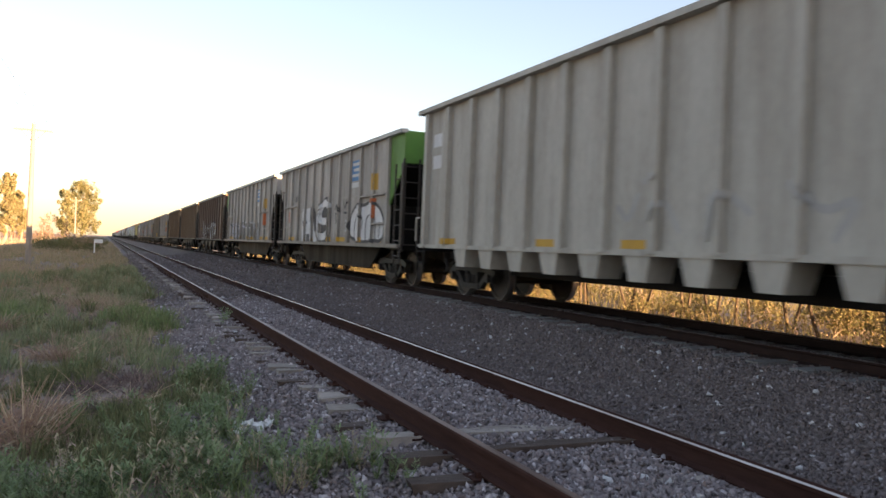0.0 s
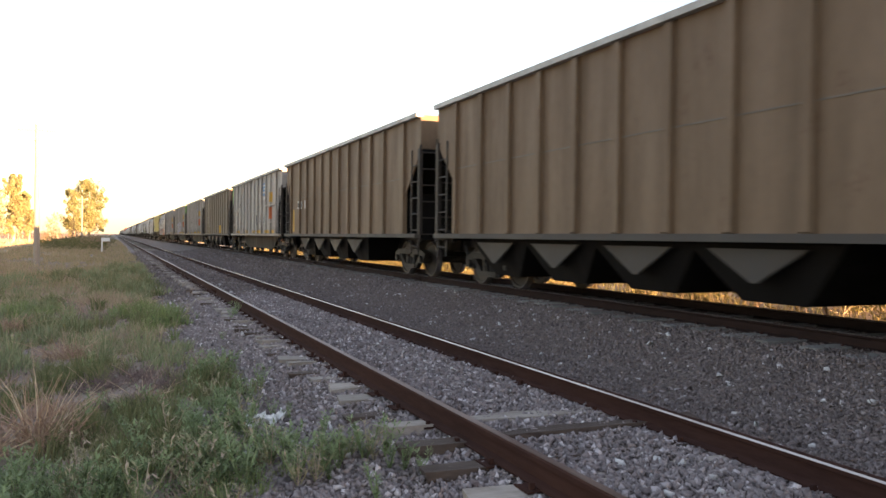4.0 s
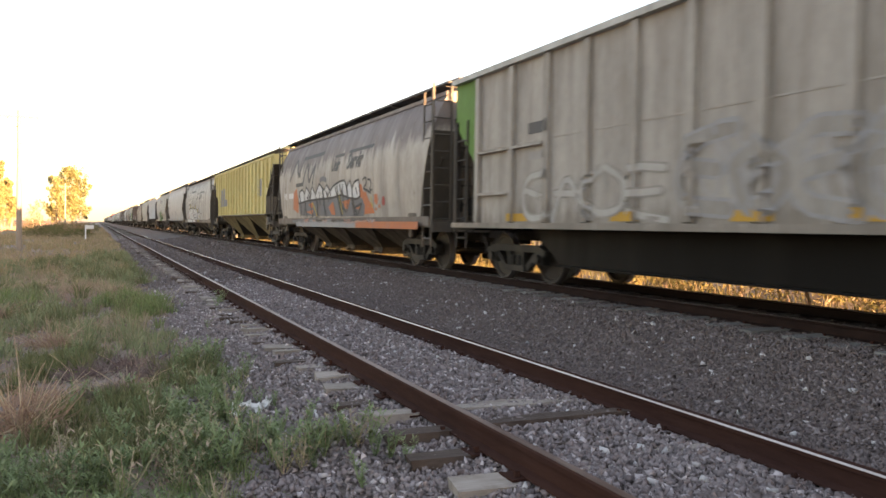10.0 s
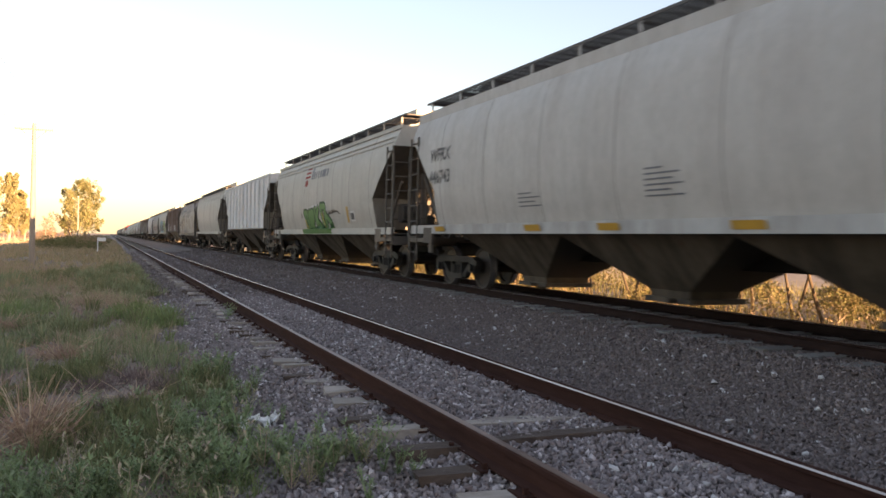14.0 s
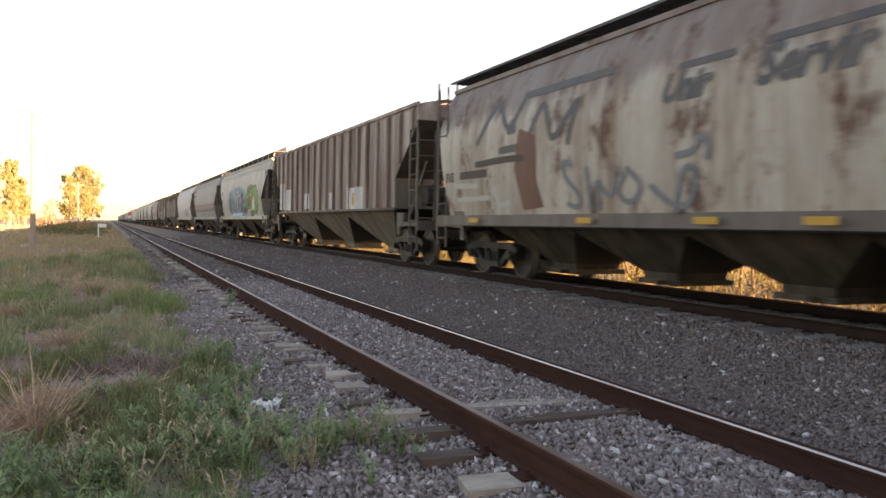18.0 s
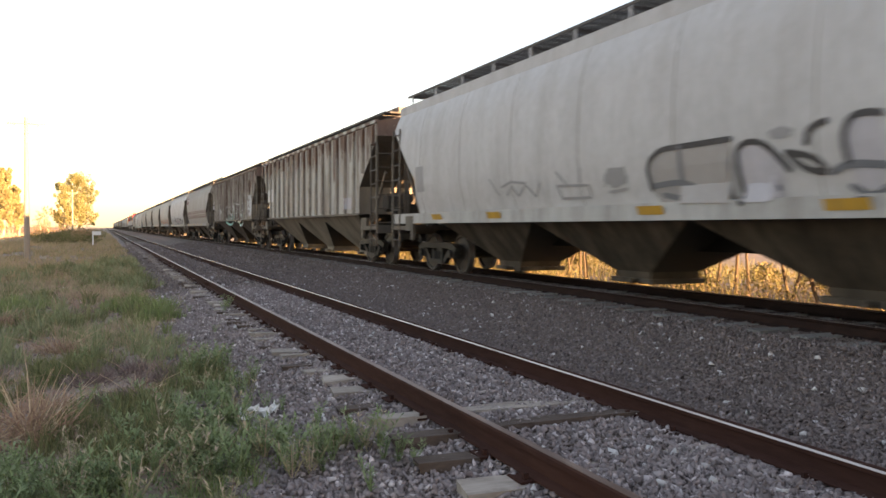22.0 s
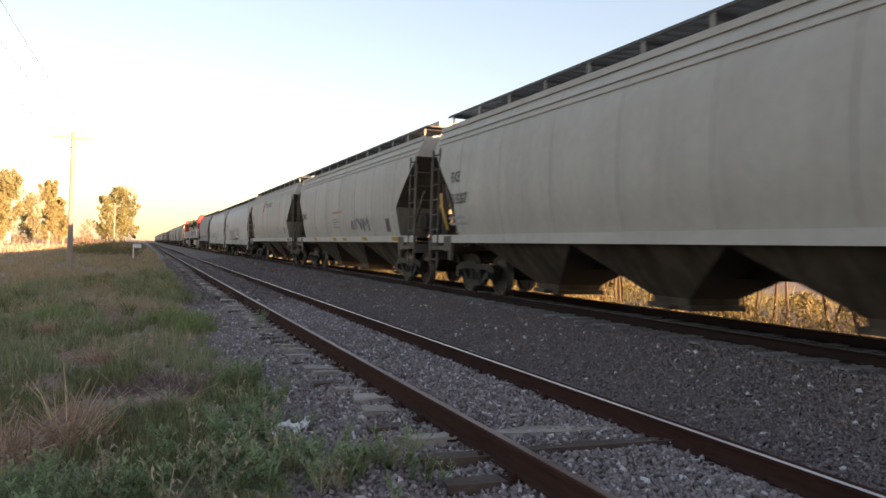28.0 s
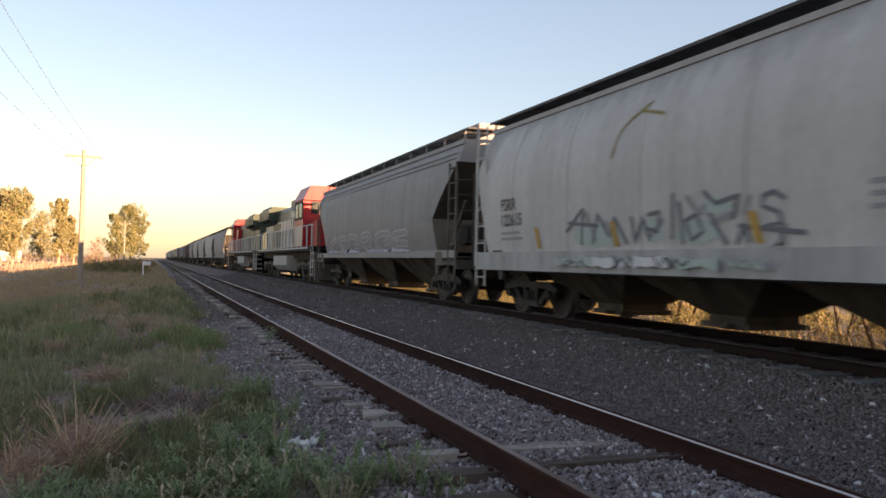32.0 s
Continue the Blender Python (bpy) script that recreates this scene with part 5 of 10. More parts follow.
def make_train():
    # open coal wagons that lead
    def coal(mid, ln, paint="coal_grey", lab="dusty grey open coal wagon with outside posts", **kw):
        return ride(coal_hopper(lab, paint, ln, **kw), mid), side_of("coal", ln)

    for i, paint in enumerate(("coal_grey", "coal_tan", "coal_grey")):
        coal(-6.5 - 16.6 * i, 15.5, paint)
    w = ride(tub_gondola("off-white high-sided gondola with smooth posts and hanging tubs", "tub_white", 15.48), 9.96)
    sd = side_of("tub", 15.48)
    bars(w, sd, 7.0, 3.68, [0.5, 0.5], 0.3, 0.2, "spray_white")
    for y in (6.2, 2.1, -0.4, -5.1):
        panel(w, sd, y, y - 0.62, 1.14, 1.27, "yellow_paint", "marking", "dull yellow strip")
    # strokes for scuffs, with the shading of dents painted in
    tag(w, sd, [[(-0.3, 1.75), (-0.55, 1.5), (-0.75, 1.9)], [(-1.0, 1.35), (-1.3, 1.9), (-1.65, 1.4)], [(-2.3, 1.3), (-2.4, 1.95), (-2.9, 1.6)], [(-3.6, 1.9), (-3.9, 1.55), (-4.4, 1.75), (-4.1, 1.3)], [(-0.9, 2.1), (-1.2, 2.15)]], "spray_scuff", 0.1, 0.006, "faint scuffs and dent shading")
    w, sd = coal(26.45, 15.3, lab="dusty grey coal wagon with bold white and black graffiti", ends=("green_paint", ""))
    coal_marks(w, sd, orange=True)
    sprayed(w, sd, [(3.47, 1.12), (3.5, 2.2), (3.3, 2.3), (2.0, 2.38), (1.5, 2.05), (1.25, 1.1), (2.6, 1.15)], "spray_white", None, 0.08, 0.008, "silver-white block letter")
    sprayed(w, sd, [(2.1, 2.4), (1.75, 2.42), (1.25, 2.1), (1.1, 1.5), (1.9, 1.42), (2.35, 1.56), (2.05, 1.8)], "spray_black", None, 0.08, 0.012, "black shadow of a letter", True)
    sprayed(w, sd, [(1.85, 1.86), (1.55, 1.78), (1.5, 1.5), (1.05, 1.15), (1.55, 1.12), (1.95, 1.5)], "spray_white", None, 0.08, 0.016)
    sprayed(w, sd, [(2.95, 1.9), (2.6, 1.86), (2.85, 1.64)], "spray_black", None, 0.08, 0.016)
    sprayed(w, sd, [(2.7, 1.1), (2.7, 1.38), (2.2, 1.4), (1.6, 1.12)], "spray_black", None, 0.08, 0.016)
    sprayed(w, sd, [(1.15, 2.06), (0.4, 2.62), (-0.4, 2.7), (-0.8, 2.3), (-0.75, 1.12), (0.7, 1.1), (1.12, 1.4)], "spray_black", None, 0.08, 0.01, "black shadow of a letter", True)
    tag(w, sd, [[(-0.6, 2.35), (0.2, 2.5), (0.65, 2.15), (0.5, 1.8), (-0.2, 1.85), (-0.45, 1.55), (0.1, 1.25), (1.0, 1.35), (1.15, 1.95)]], "spray_white", 0.24, 0.016, "silver-white letter")
    sprayed(w, sd, [(-3.05, 1.3), (-3.0, 1.75), (-3.25, 2.1), (-3.8, 2.28), (-4.4, 2.2), (-4.9, 2.3), (-5.6, 2.22), (-6.15, 1.9), (-6.3, 1.5), (-6.1, 1.16), (-5.2, 1.2), (-4.6, 1.13), (-3.7, 1.18)], "spray_white", "spray_black", 0.1, 0.01, "rounded white sprayed letters", True)
    tag(w, sd, [[(-3.55, 1.25), (-3.5, 1.75), (-3.9, 2.0), (-4.3, 1.85), (-4.25, 1.55)], [(-3.9, 1.25), (-3.92, 1.6)], [(-4.65, 1.2), (-4.6, 1.75), (-5.0, 2.0), (-5.5, 1.85), (-5.55, 1.25)], [(-5.0, 1.25), (-5.02, 1.65)], [(-5.85, 1.3), (-5.9, 1.7)]], "spray_black", 0.07, 0.02, "black inner line")
    tag(w, sd, [[(-1.2, 2.2), (-1.45, 2.36), (-1.8, 2.28), (-1.85, 2.1)], [(-1.25, 2.05), (-1.7, 2.02), (-1.75, 1.8), (-1.35, 1.75)], [(-2.2, 2.42), (-2.4, 2.15), (-2.55, 2.42), (-2.7, 2.15), (-2.9, 2.45)], [(-2.3, 2.06), (-2.85, 2.04)]], "spray_black", 0.06, 0.012, "thin black tag")
    w, sd = coal(42.93, 15.46, lab="grey coal wagon with green corner and faded silver graffiti", ends=("", "green_paint"))
    coal_marks(w, sd, False)
    sprayed(w, sd, [(6.07, 1.96), (5.56, 2.1), (4.59, 2.07), (2.82, 2.03), (2.11, 1.94), (1.64, 1.7), (1.71, 1.23), (5.98, 1.22)], 'spray_pale', None, 0.05, 0.008, "pale sprayed letters", True)
    tag(w, sd, [[(6.0, 1.88), (5.41, 2.12), (4.84, 1.74), (4.96, 1.3)], [(4.64, 2.02), (4.57, 1.38)], [(4.2, 1.94), (4.26, 1.4), (3.77, 1.46)], [(3.34, 1.31), (3.36, 1.85), (2.71, 1.92), (2.59, 1.34)], [(2.61, 2.02), (2.21, 1.82), (2.7, 1.48), (2.05, 1.23)]], "spray_shade", 0.09, 0.014, "dark line between sprayed letters")
    sprayed(w, sd, [(1.93, 2.1), (0.72, 2.17), (0.63, 1.73), (0.37, 1.54), (0.38, 1.13), (2.58, 1.13), (2.39, 1.4), (1.55, 1.72)], 'spray_smoke', None, 0.05, 0.01, "smoky grey sprayed letter", True)
    sprayed(w, sd, [(0.41, 2.0), (-0.56, 2.11), (-0.59, 1.15), (-0.12, 1.15), (-0.04, 1.7), (0.33, 1.71)], 'spray_smoke', None, 0.05, 0.01, "smoky grey sprayed letter", True)
    sprayed(w, sd, [(-0.76, 2.02), (-1.06, 2.11), (-1.36, 1.94), (-1.3, 1.75), (-1.44, 1.45), (-1.32, 1.13), (-0.72, 1.13), (-0.64, 1.71)], 'spray_smoke', None, 0.05, 0.01, "smoky grey sprayed letter", True)
    sprayed(w, sd, [(-1.47, 1.88), (-1.84, 2.01), (-2.09, 1.85), (-2.16, 1.15), (-1.54, 1.13)], 'spray_smoke', None, 0.05, 0.01, "smoky grey sprayed letter", True)
    sprayed(w, sd, [(-2.29, 1.82), (-2.52, 1.99), (-2.87, 1.86), (-2.98, 1.57), (-3.07, 1.14), (-2.31, 1.13)], 'spray_smoke', None, 0.05, 0.01, "smoky grey sprayed letter", True)
    sprayed(w, sd, [(-3.11, 2.07), (-3.57, 1.99), (-3.67, 1.81), (-3.4, 1.55), (-3.73, 1.62), (-4.0, 1.49), (-4.09, 1.14), (-3.18, 1.14)], 'spray_smoke', None, 0.05, 0.01, "smoky grey sprayed letter", True)
    tag(w, sd, [[(1.3, 2.13), (0.8, 2.15), (0.68, 1.82), (0.41, 1.8)], [(0.41, 2.02), (0.05, 2.04), (-0.5, 2.1)], [(0.33, 1.73), (-0.31, 1.77), (-0.31, 1.64)], [(-1.12, 2.07), (-1.35, 1.94), (-1.24, 1.72)], [(-1.47, 1.89), (-1.68, 2.03), (-2.04, 1.96), (-2.19, 1.74)], [(-1.69, 1.73), (-1.66, 1.44), (-1.81, 1.26)], [(-2.29, 1.91), (-2.52, 2.01), (-2.83, 1.93), (-3.0, 1.69), (-2.71, 1.58)], [(-2.52, 1.69), (-2.58, 1.42)], [(-3.42, 2.04), (-3.68, 1.92), (-3.72, 1.77), (-3.4, 1.57)], [(-3.44, 1.58), (-3.8, 1.65), (-4.04, 1.52), (-4.14, 1.15)], [(-3.44, 1.33), (-3.7, 1.42), (-3.84, 1.38)]], "spray_chalk", 0.09, 0.016, "white sprayed highlight")
    tag(w, sd, [[(-0.82, 1.78), (-1.19, 1.65), (-1.02, 1.27)]], "spray_chalk", 0.09, 0.016, "white sprayed highlight")
    w, sd = coal(59.45, 15.36, "coal_brown", "dark brown coal wagon with white bubble graffiti", chutes=True, boards=False)
    sprayed(w, sd, [(3.71, 1.01), (3.55, 1.41), (3.25, 1.67), (3.16, 2.0), (2.61, 2.13), (1.58, 2.14), (1.58, 1.76), (1.7, 1.06), (2.35, 1.01)], 'spray_white', 'spray_umber', 0.05, 0.01, "white sprayed letter with dark edge", True)
    sprayed(w, sd, [(1.57, 1.9), (1.32, 2.16), (0.96, 2.08), (0.76, 2.12), (0.52, 1.85), (0.51, 1.07), (1.4, 1.02)], 'spray_white', 'spray_umber', 0.05, 0.01, "white sprayed letter with dark edge", True)
    sprayed(w, sd, [(0.5, 2.14), (0.21, 2.15), (0.01, 1.66), (-0.18, 2.1), (-0.56, 2.16), (-0.64, 1.79), (-0.43, 1.12), (0.08, 1.07)], 'spray_white', 'spray_umber', 0.05, 0.01, "white sprayed letter with dark edge", True)
    sprayed(w, sd, [(-0.73, 1.08), (-0.68, 1.79), (-0.83, 2.13), (-1.01, 2.34), (-1.2, 2.44), (-1.53, 2.43), (-1.61, 2.28), (-2.01, 2.32), (-2.08, 2.0), (-2.19, 1.1), (-1.37, 1.06)], 'spray_white', 'spray_umber', 0.05, 0.01, "white sprayed letter with dark edge", True)
    sprayed(w, sd, [(-2.21, 1.1), (-2.09, 2.2), (-2.28, 2.28), (-2.43, 2.16), (-2.48, 1.7), (-2.4, 1.47), (-2.38, 1.11)], 'spray_white', 'spray_umber', 0.05, 0.01, "white sprayed letter with dark edge", True)
    sprayed(w, sd, [(-2.5, 1.7), (-2.63, 1.94), (-2.71, 2.16), (-2.9, 2.25), (-3.19, 2.24), (-3.4, 2.07), (-3.51, 1.83), (-3.46, 1.56), (-3.25, 1.4), (-2.83, 1.44), (-2.59, 1.56)], 'spray_white', 'spray_umber', 0.05, 0.01, "white sprayed letter with dark edge", True)
    tag(w, sd, [[(3.11, 1.77), (2.58, 1.69), (2.1, 1.78)], [(2.36, 1.98), (2.03, 1.42), (1.72, 1.79)], [(1.11, 1.88), (1.21, 1.5), (0.79, 1.24)], [(0.35, 2.05), (0.27, 1.58), (-0.03, 1.22)], [(-0.02, 2.07), (-0.17, 1.71)], [(-0.94, 1.91), (-1.3, 1.94), (-1.67, 1.8), (-1.64, 1.51), (-1.37, 1.27)], [(-1.18, 1.69), (-1.02, 1.39)], [(-1.91, 2.01), (-1.98, 1.62), (-1.94, 1.16)], [(-2.27, 1.98), (-2.32, 1.57)]], "spray_umber", 0.1, 0.018, "dark line between sprayed letters")
    tag(w, sd, [[(-2.66, 2.01), (-2.82, 2.22), (-3.2, 2.28), (-3.49, 2.06), (-3.56, 1.81)]], "spray_black", 0.14, 0.006, "black edge of a round letter")
    tag(w, sd, [[(-2.81, 1.97), (-2.94, 1.87), (-2.84, 1.71)], [(-3.01, 2.1), (-3.11, 1.64), (-3.0, 1.47)], [(-2.66, 1.53), (-3.2, 1.32), (-3.45, 1.47)]], "spray_grey", 0.08, 0.018, "grey shading")
    sprayed(w, sd, [(-2.36, 1.46), (-2.68, 1.46), (-2.69, 1.23), (-2.37, 1.22)], 'dark_paint', None, 0.05, 0.02, "dark plate")
    sprayed(w, sd, [(-3.51, 1.25), (-3.64, 1.27), (-3.64, 1.14), (-3.52, 1.14)], 'spray_white', None, 0.05, 0.012, "white sprayed dash")
    sprayed(w, sd, [(-3.59, 1.28), (-3.88, 1.29), (-3.88, 1.21), (-3.59, 1.2)], 'spray_white', None, 0.05, 0.012, "white sprayed dash")
    sprayed(w, sd, [(-2.77, 1.41), (-2.98, 1.45), (-2.94, 1.31), (-2.8, 1.3)], 'spray_white', None, 0.05, 0.012, "white sprayed dash")
    sprayed(w, sd, [(4.62, 2.48), (4.12, 2.48), (4.1, 2.13), (4.6, 2.14)], 'white_paint', None, 0.05, 0.012, "white stencilled block")
    sprayed(w, sd, [(3.81, 2.44), (3.21, 2.46), (3.19, 2.14), (3.79, 2.14)], 'white_paint', None, 0.05, 0.012, "white stencilled block")
    sprayed(w, sd, [(4.51, 1.93), (4.09, 1.93), (4.08, 1.62), (4.5, 1.61)], 'spray_faint', None, 0.05, 0.012, "grey stencilled block")
    sprayed(w, sd, [(3.71, 1.92), (3.27, 1.94), (3.25, 1.69), (3.7, 1.66)], 'spray_faint', None, 0.05, 0.012, "grey stencilled block")
    tag(w, sd, [[(4.51, 2.38), (4.21, 2.38)], [(4.45, 2.24), (4.21, 2.25)], [(3.69, 2.34), (3.54, 2.19)], [(3.42, 2.39), (3.28, 2.21)]], "dark_paint", 0.06, 0.016, "black stencil stroke", False)
    sprayed(w, sd, [(1.21, 1.79), (0.79, 1.79), (0.78, 1.7), (1.2, 1.7)], 'yellow_paint', None, 0.05, 0.022, "yellow reflective strip")
    sprayed(w, sd, [(0.05, 1.79), (-0.4, 1.8), (-0.4, 1.71), (0.05, 1.69)], 'yellow_paint', None, 0.05, 0.022, "yellow reflective strip")
    sprayed(w, sd, [(-1.04, 1.79), (-1.5, 1.81), (-1.51, 1.72), (-1.04, 1.69)], 'yellow_paint', None, 0.05, 0.022, "yellow reflective strip")
    sprayed(w, sd, [(-3.39, 1.91), (-3.85, 1.91), (-3.86, 1.72), (-3.4, 1.72)], 'yellow_paint', None, 0.05, 0.022, "yellow reflective strip")
    sprayed(w, sd, [(5.04, 1.93), (4.64, 1.93), (4.63, 1.71), (5.02, 1.72)], 'yellow_paint', None, 0.05, 0.022, "yellow reflective strip")
    panel(w, sd, -5.9, -6.3, 1.5, 2.2, "spray_faint", "plate", "pale plate")
    coal(75.88, 15.32, "coal_tan", "dusty brown coal wagon", chutes=True, boards=False)
    w, sd = coal(92.65, 16.02, "coal_tan", "dusty brown coal wagon with a white number plate", chutes=True, boards=False)
    panel(w, sd, 5.65, 5.05, 2.1, 2.4, "white_paint", "plate", "white lettered plate")
    bars(w, sd, 5.58, 2.34, [0.46], 0.18, 0.1, "dark_paint")
    panel(w, sd, 4.6, 4.0, 2.1, 2.4, "white_paint", "plate", "white lettered plate")
    panel(w, sd, 6.7, 6.4, 1.2, 2.1, "yellow_paint", "marking", "yellow upright strip")
    w, sd = coal(109.57, 15.61, lab="dusty grey coal wagon with small black tags", ends=("", "green_paint"))
    coal_marks(w, sd)
    for y in (6.6, 5.2, 3.98, 2.82, 1.66, 0.5, -0.66, -1.82, -2.98):
        panel(w, sd, y, y - 0.98, 1.13, 1.35, "spray_grime", "painted_panel", "pale worn strip along the foot", 0.004)
    tag(w, sd, [[(-1.05, 1.68), (-1.1, 1.85), (-1.3, 1.95), (-1.42, 2.02), (-1.45, 1.75), (-1.3, 1.6), (-1.15, 1.62), (-1.5, 1.7), (-1.75, 1.66), (-1.7, 1.55), (-1.42, 1.5), (-1.3, 1.6)], [(-1.62, 2.08), (-1.66, 1.6)], [(-1.2, 1.8), (-1.6, 1.82)]], "spray_shade", 0.085, 0.014, "blurred dark looped tag")
    sprayed(w, sd, [(-2.01, 1.9), (-2.3, 1.76), (-2.36, 1.9), (-2.45, 1.98), (-2.54, 1.88), (-2.66, 1.9), (-2.74, 1.72), (-2.95, 1.62), (-2.72, 1.58), (-2.5, 1.4), (-2.42, 1.36), (-2.46, 1.52), (-2.3, 1.56)], "spray_shade", None, 0.05, 0.016, "dark splayed tag over the plate")
    tag(w, sd, [[(-3.25, 1.66), (-3.45, 1.8), (-3.5, 1.98), (-3.62, 1.85), (-3.9, 1.82)], [(-3.3, 1.86), (-3.7, 1.75)], [(-3.5, 1.75), (-3.4, 1.52), (-3.75, 1.5), (-3.8, 1.7)]], "spray_shade", 0.1, 0.014, "blurred dark looped tag")
    lettering(w, sd, "CEMX", 5.14, 2.64, 0.17, "spray_shade", bold=0.01)
    tag(w, sd, [[(2.02, 2.6), (2.1, 2.5), (2.22, 2.52), (2.24, 2.64), (2.12, 2.69), (2.02, 2.6)], [(2.4, 2.42), (1.9, 2.4)]], "spray_grey", 0.03, 0.008, "faint ring stencil")
    w, sd = coal(126.19, 15.42, "coal_dust", "dusty olive coal wagon with patched panels", ends=("coal_brown", "coal_brown"), chutes=True, boards=False)
    for y1, y0 in ((5.18, 4.15), (3.97, 2.99)):
        panel(w, sd, y1, y0, 1.04, 3.9, "coal_worn", "patch", "yellowish worn pale panel")
    for y1, y0 in ((4.72, 4.16), (3.83, 3.2)):
        panel(w, sd, y1, y0, 1.66, 2.47, "spray_faint", "plate", "pale worn plate with dark squares", 0.009)
        panel(w, sd, y1 - 0.02, y0 + 0.02, 1.94, 2.2, "spray_black", "plate", "dark square", 0.012)
        panel(w, sd, y1 - 0.02, y0 + 0.02, 2.24, 2.45, "spray_shade", "plate", "dark lettered strip", 0.012)
        bars(w, sd, y1 - 0.08, 2.41, [0.18, 0.16], 0.13, 0.08, "spray_pale")
        bars(w, sd, y1 - 0.08, 1.86, [0.2, 0.14], 0.14, 0.06, "spray_shade")
    panel(w, sd, -2.2, -2.69, 1.13, 2.01, "spray_pale", "plate", "white data panel with dark bars")
    for k in range(5):
        panel(w, sd, -2.24, -2.62, 1.59 + 0.085 * k, 1.645 + 0.085 * k, "spray_shade", "plate", "dark bar", 0.01)
    panel(w, sd, -2.24, -2.65, 1.17, 1.41, "spray_shade", "plate", "dark framed square", 0.01)
    for y in (2.05, -1.05, 6.1):
        panel(w, sd, y, y - 0.22, 1.22, 1.29, "spray_pale", "marking", "small white mark")
    panel(w, sd, 0.36, 0.2, 3.55, 3.9, "spray_faint", "plate", "small worn plate on a rib")
    for y in (0.2, -2.85):
        panel(w, sd, y, y - 0.2, 1.15, 1.7, "yellow_paint", "marking", "yellow upright strip")
    w, sd = coal(142.94, 15.89, lab="dusty grey coal wagon with green far corner", ends=("", "green_paint"))
    coal_marks(w, sd)
    graffiti(w, sd, 4.8, 0.4, 1.3, 2.3, "spray_grime", None, 20, 5, 0.05)
    w, sd = coal(159.83, 15.69, lab="grey coal wagon with white and lilac graffiti", ends=("green_paint", ""))
    coal_marks(w, sd, False)
    sprayed(w, sd, [(3.88, 2.23), (2.99, 2.29), (2.72, 1.12), (3.73, 1.09)], 'spray_pale', None, 0.05, 0.008, "faded pale lilac sprayed block", True)
    sprayed(w, sd, [(2.49, 1.91), (1.59, 2.21), (1.51, 1.12), (2.4, 1.12)], 'spray_pale', None, 0.05, 0.008, "faded pale lilac sprayed block", True)
    sprayed(w, sd, [(1.36, 2.19), (0.4, 2.13), (0.32, 1.11), (1.31, 1.11)], 'spray_pale', None, 0.05, 0.008, "faded pale lilac sprayed block", True)
    sprayed(w, sd, [(0.29, 2.09), (-0.78, 2.3), (-0.86, 1.1), (0.21, 1.09)], 'spray_pale', None, 0.05, 0.008, "faded pale lilac sprayed block", True)
    sprayed(w, sd, [(-0.97, 2.12), (-1.37, 2.25), (-1.99, 2.08), (-2.08, 1.08), (-1.03, 1.07)], 'spray_pale', None, 0.05, 0.008, "faded pale lilac sprayed block", True)
    sprayed(w, sd, [(-2.1, 2.07), (-2.61, 2.26), (-2.63, 1.69), (-2.15, 1.72)], 'spray_pale', None, 0.05, 0.008, "faded pale lilac sprayed block", True)
    sprayed(w, sd, [(5.13, 1.84), (4.26, 2.06), (4.15, 1.11), (5.05, 1.1)], 'spray_pale', None, 0.05, 0.008, "faded pale lilac sprayed block", True)
    tag(w, sd, [[(3.81, 2.08), (3.69, 1.16), (2.85, 1.11)], [(2.48, 1.73), (2.12, 2.15), (1.59, 2.17)], [(1.28, 1.93), (1.25, 1.16)], [(0.18, 2.14), (-0.74, 2.33), (-0.8, 2.13)], [(-0.98, 1.79), (-1.05, 2.11), (-1.41, 2.28), (-1.86, 2.18)], [(-2.11, 1.95), (-2.29, 2.19), (-2.61, 2.25)], [(1.13, 1.32), (0.71, 1.49), (0.36, 1.2)], [(0.04, 1.27), (-0.77, 1.46)], [(-1.49, 2.13), (-1.8, 1.74)]], "spray_lilac", 0.22, 0.011, "lilac sprayed shade")
    tag(w, sd, [[(6.29, 2.0), (6.15, 1.66), (5.78, 1.7), (5.72, 2.08)], [(5.15, 1.68), (4.88, 1.96), (4.66, 1.87), (4.74, 1.41), (5.06, 1.26)], [(4.55, 1.82), (4.36, 2.06), (4.21, 1.11)], [(3.69, 2.22), (3.32, 2.05), (3.04, 2.29), (2.86, 1.93), (3.13, 1.76), (3.67, 1.88)], [(3.67, 1.73), (2.96, 1.71), (3.03, 1.39), (3.55, 1.3), (3.75, 1.59)], [(2.33, 1.9), (1.9, 2.17), (1.63, 2.19), (1.58, 1.25), (2.23, 1.25), (2.4, 1.64), (2.33, 1.9)], [(1.3, 2.21), (0.91, 2.02), (0.4, 2.13)], [(1.22, 2.0), (0.5, 1.89), (0.43, 1.58), (1.14, 1.6), (1.28, 1.93)]], "spray_chalk", 0.09, 0.015, "chalky white sprayed line")
    tag(w, sd, [[(1.19, 1.32), (0.71, 1.43), (0.41, 1.2)], [(0.18, 2.08), (-0.27, 2.25), (-0.74, 2.31)], [(0.22, 1.86), (-0.19, 1.94), (-0.66, 2.01)], [(0.17, 1.86), (0.14, 1.13)], [(-0.11, 1.49), (-0.77, 1.46), (-0.7, 1.2)], [(-0.97, 2.12), (-1.25, 2.25), (-1.71, 2.22), (-1.93, 2.06), (-2.02, 1.55), (-1.9, 1.14)], [(-1.11, 1.78), (-1.05, 1.14)], [(-1.35, 1.77), (-1.52, 1.39), (-1.74, 1.44), (-1.66, 1.81), (-1.38, 1.89)], [(-2.11, 2.01), (-2.15, 1.72), (-2.41, 1.59), (-2.63, 1.55)], [(-2.15, 1.66), (-2.24, 1.09)]], "spray_chalk", 0.09, 0.015, "chalky white sprayed line")
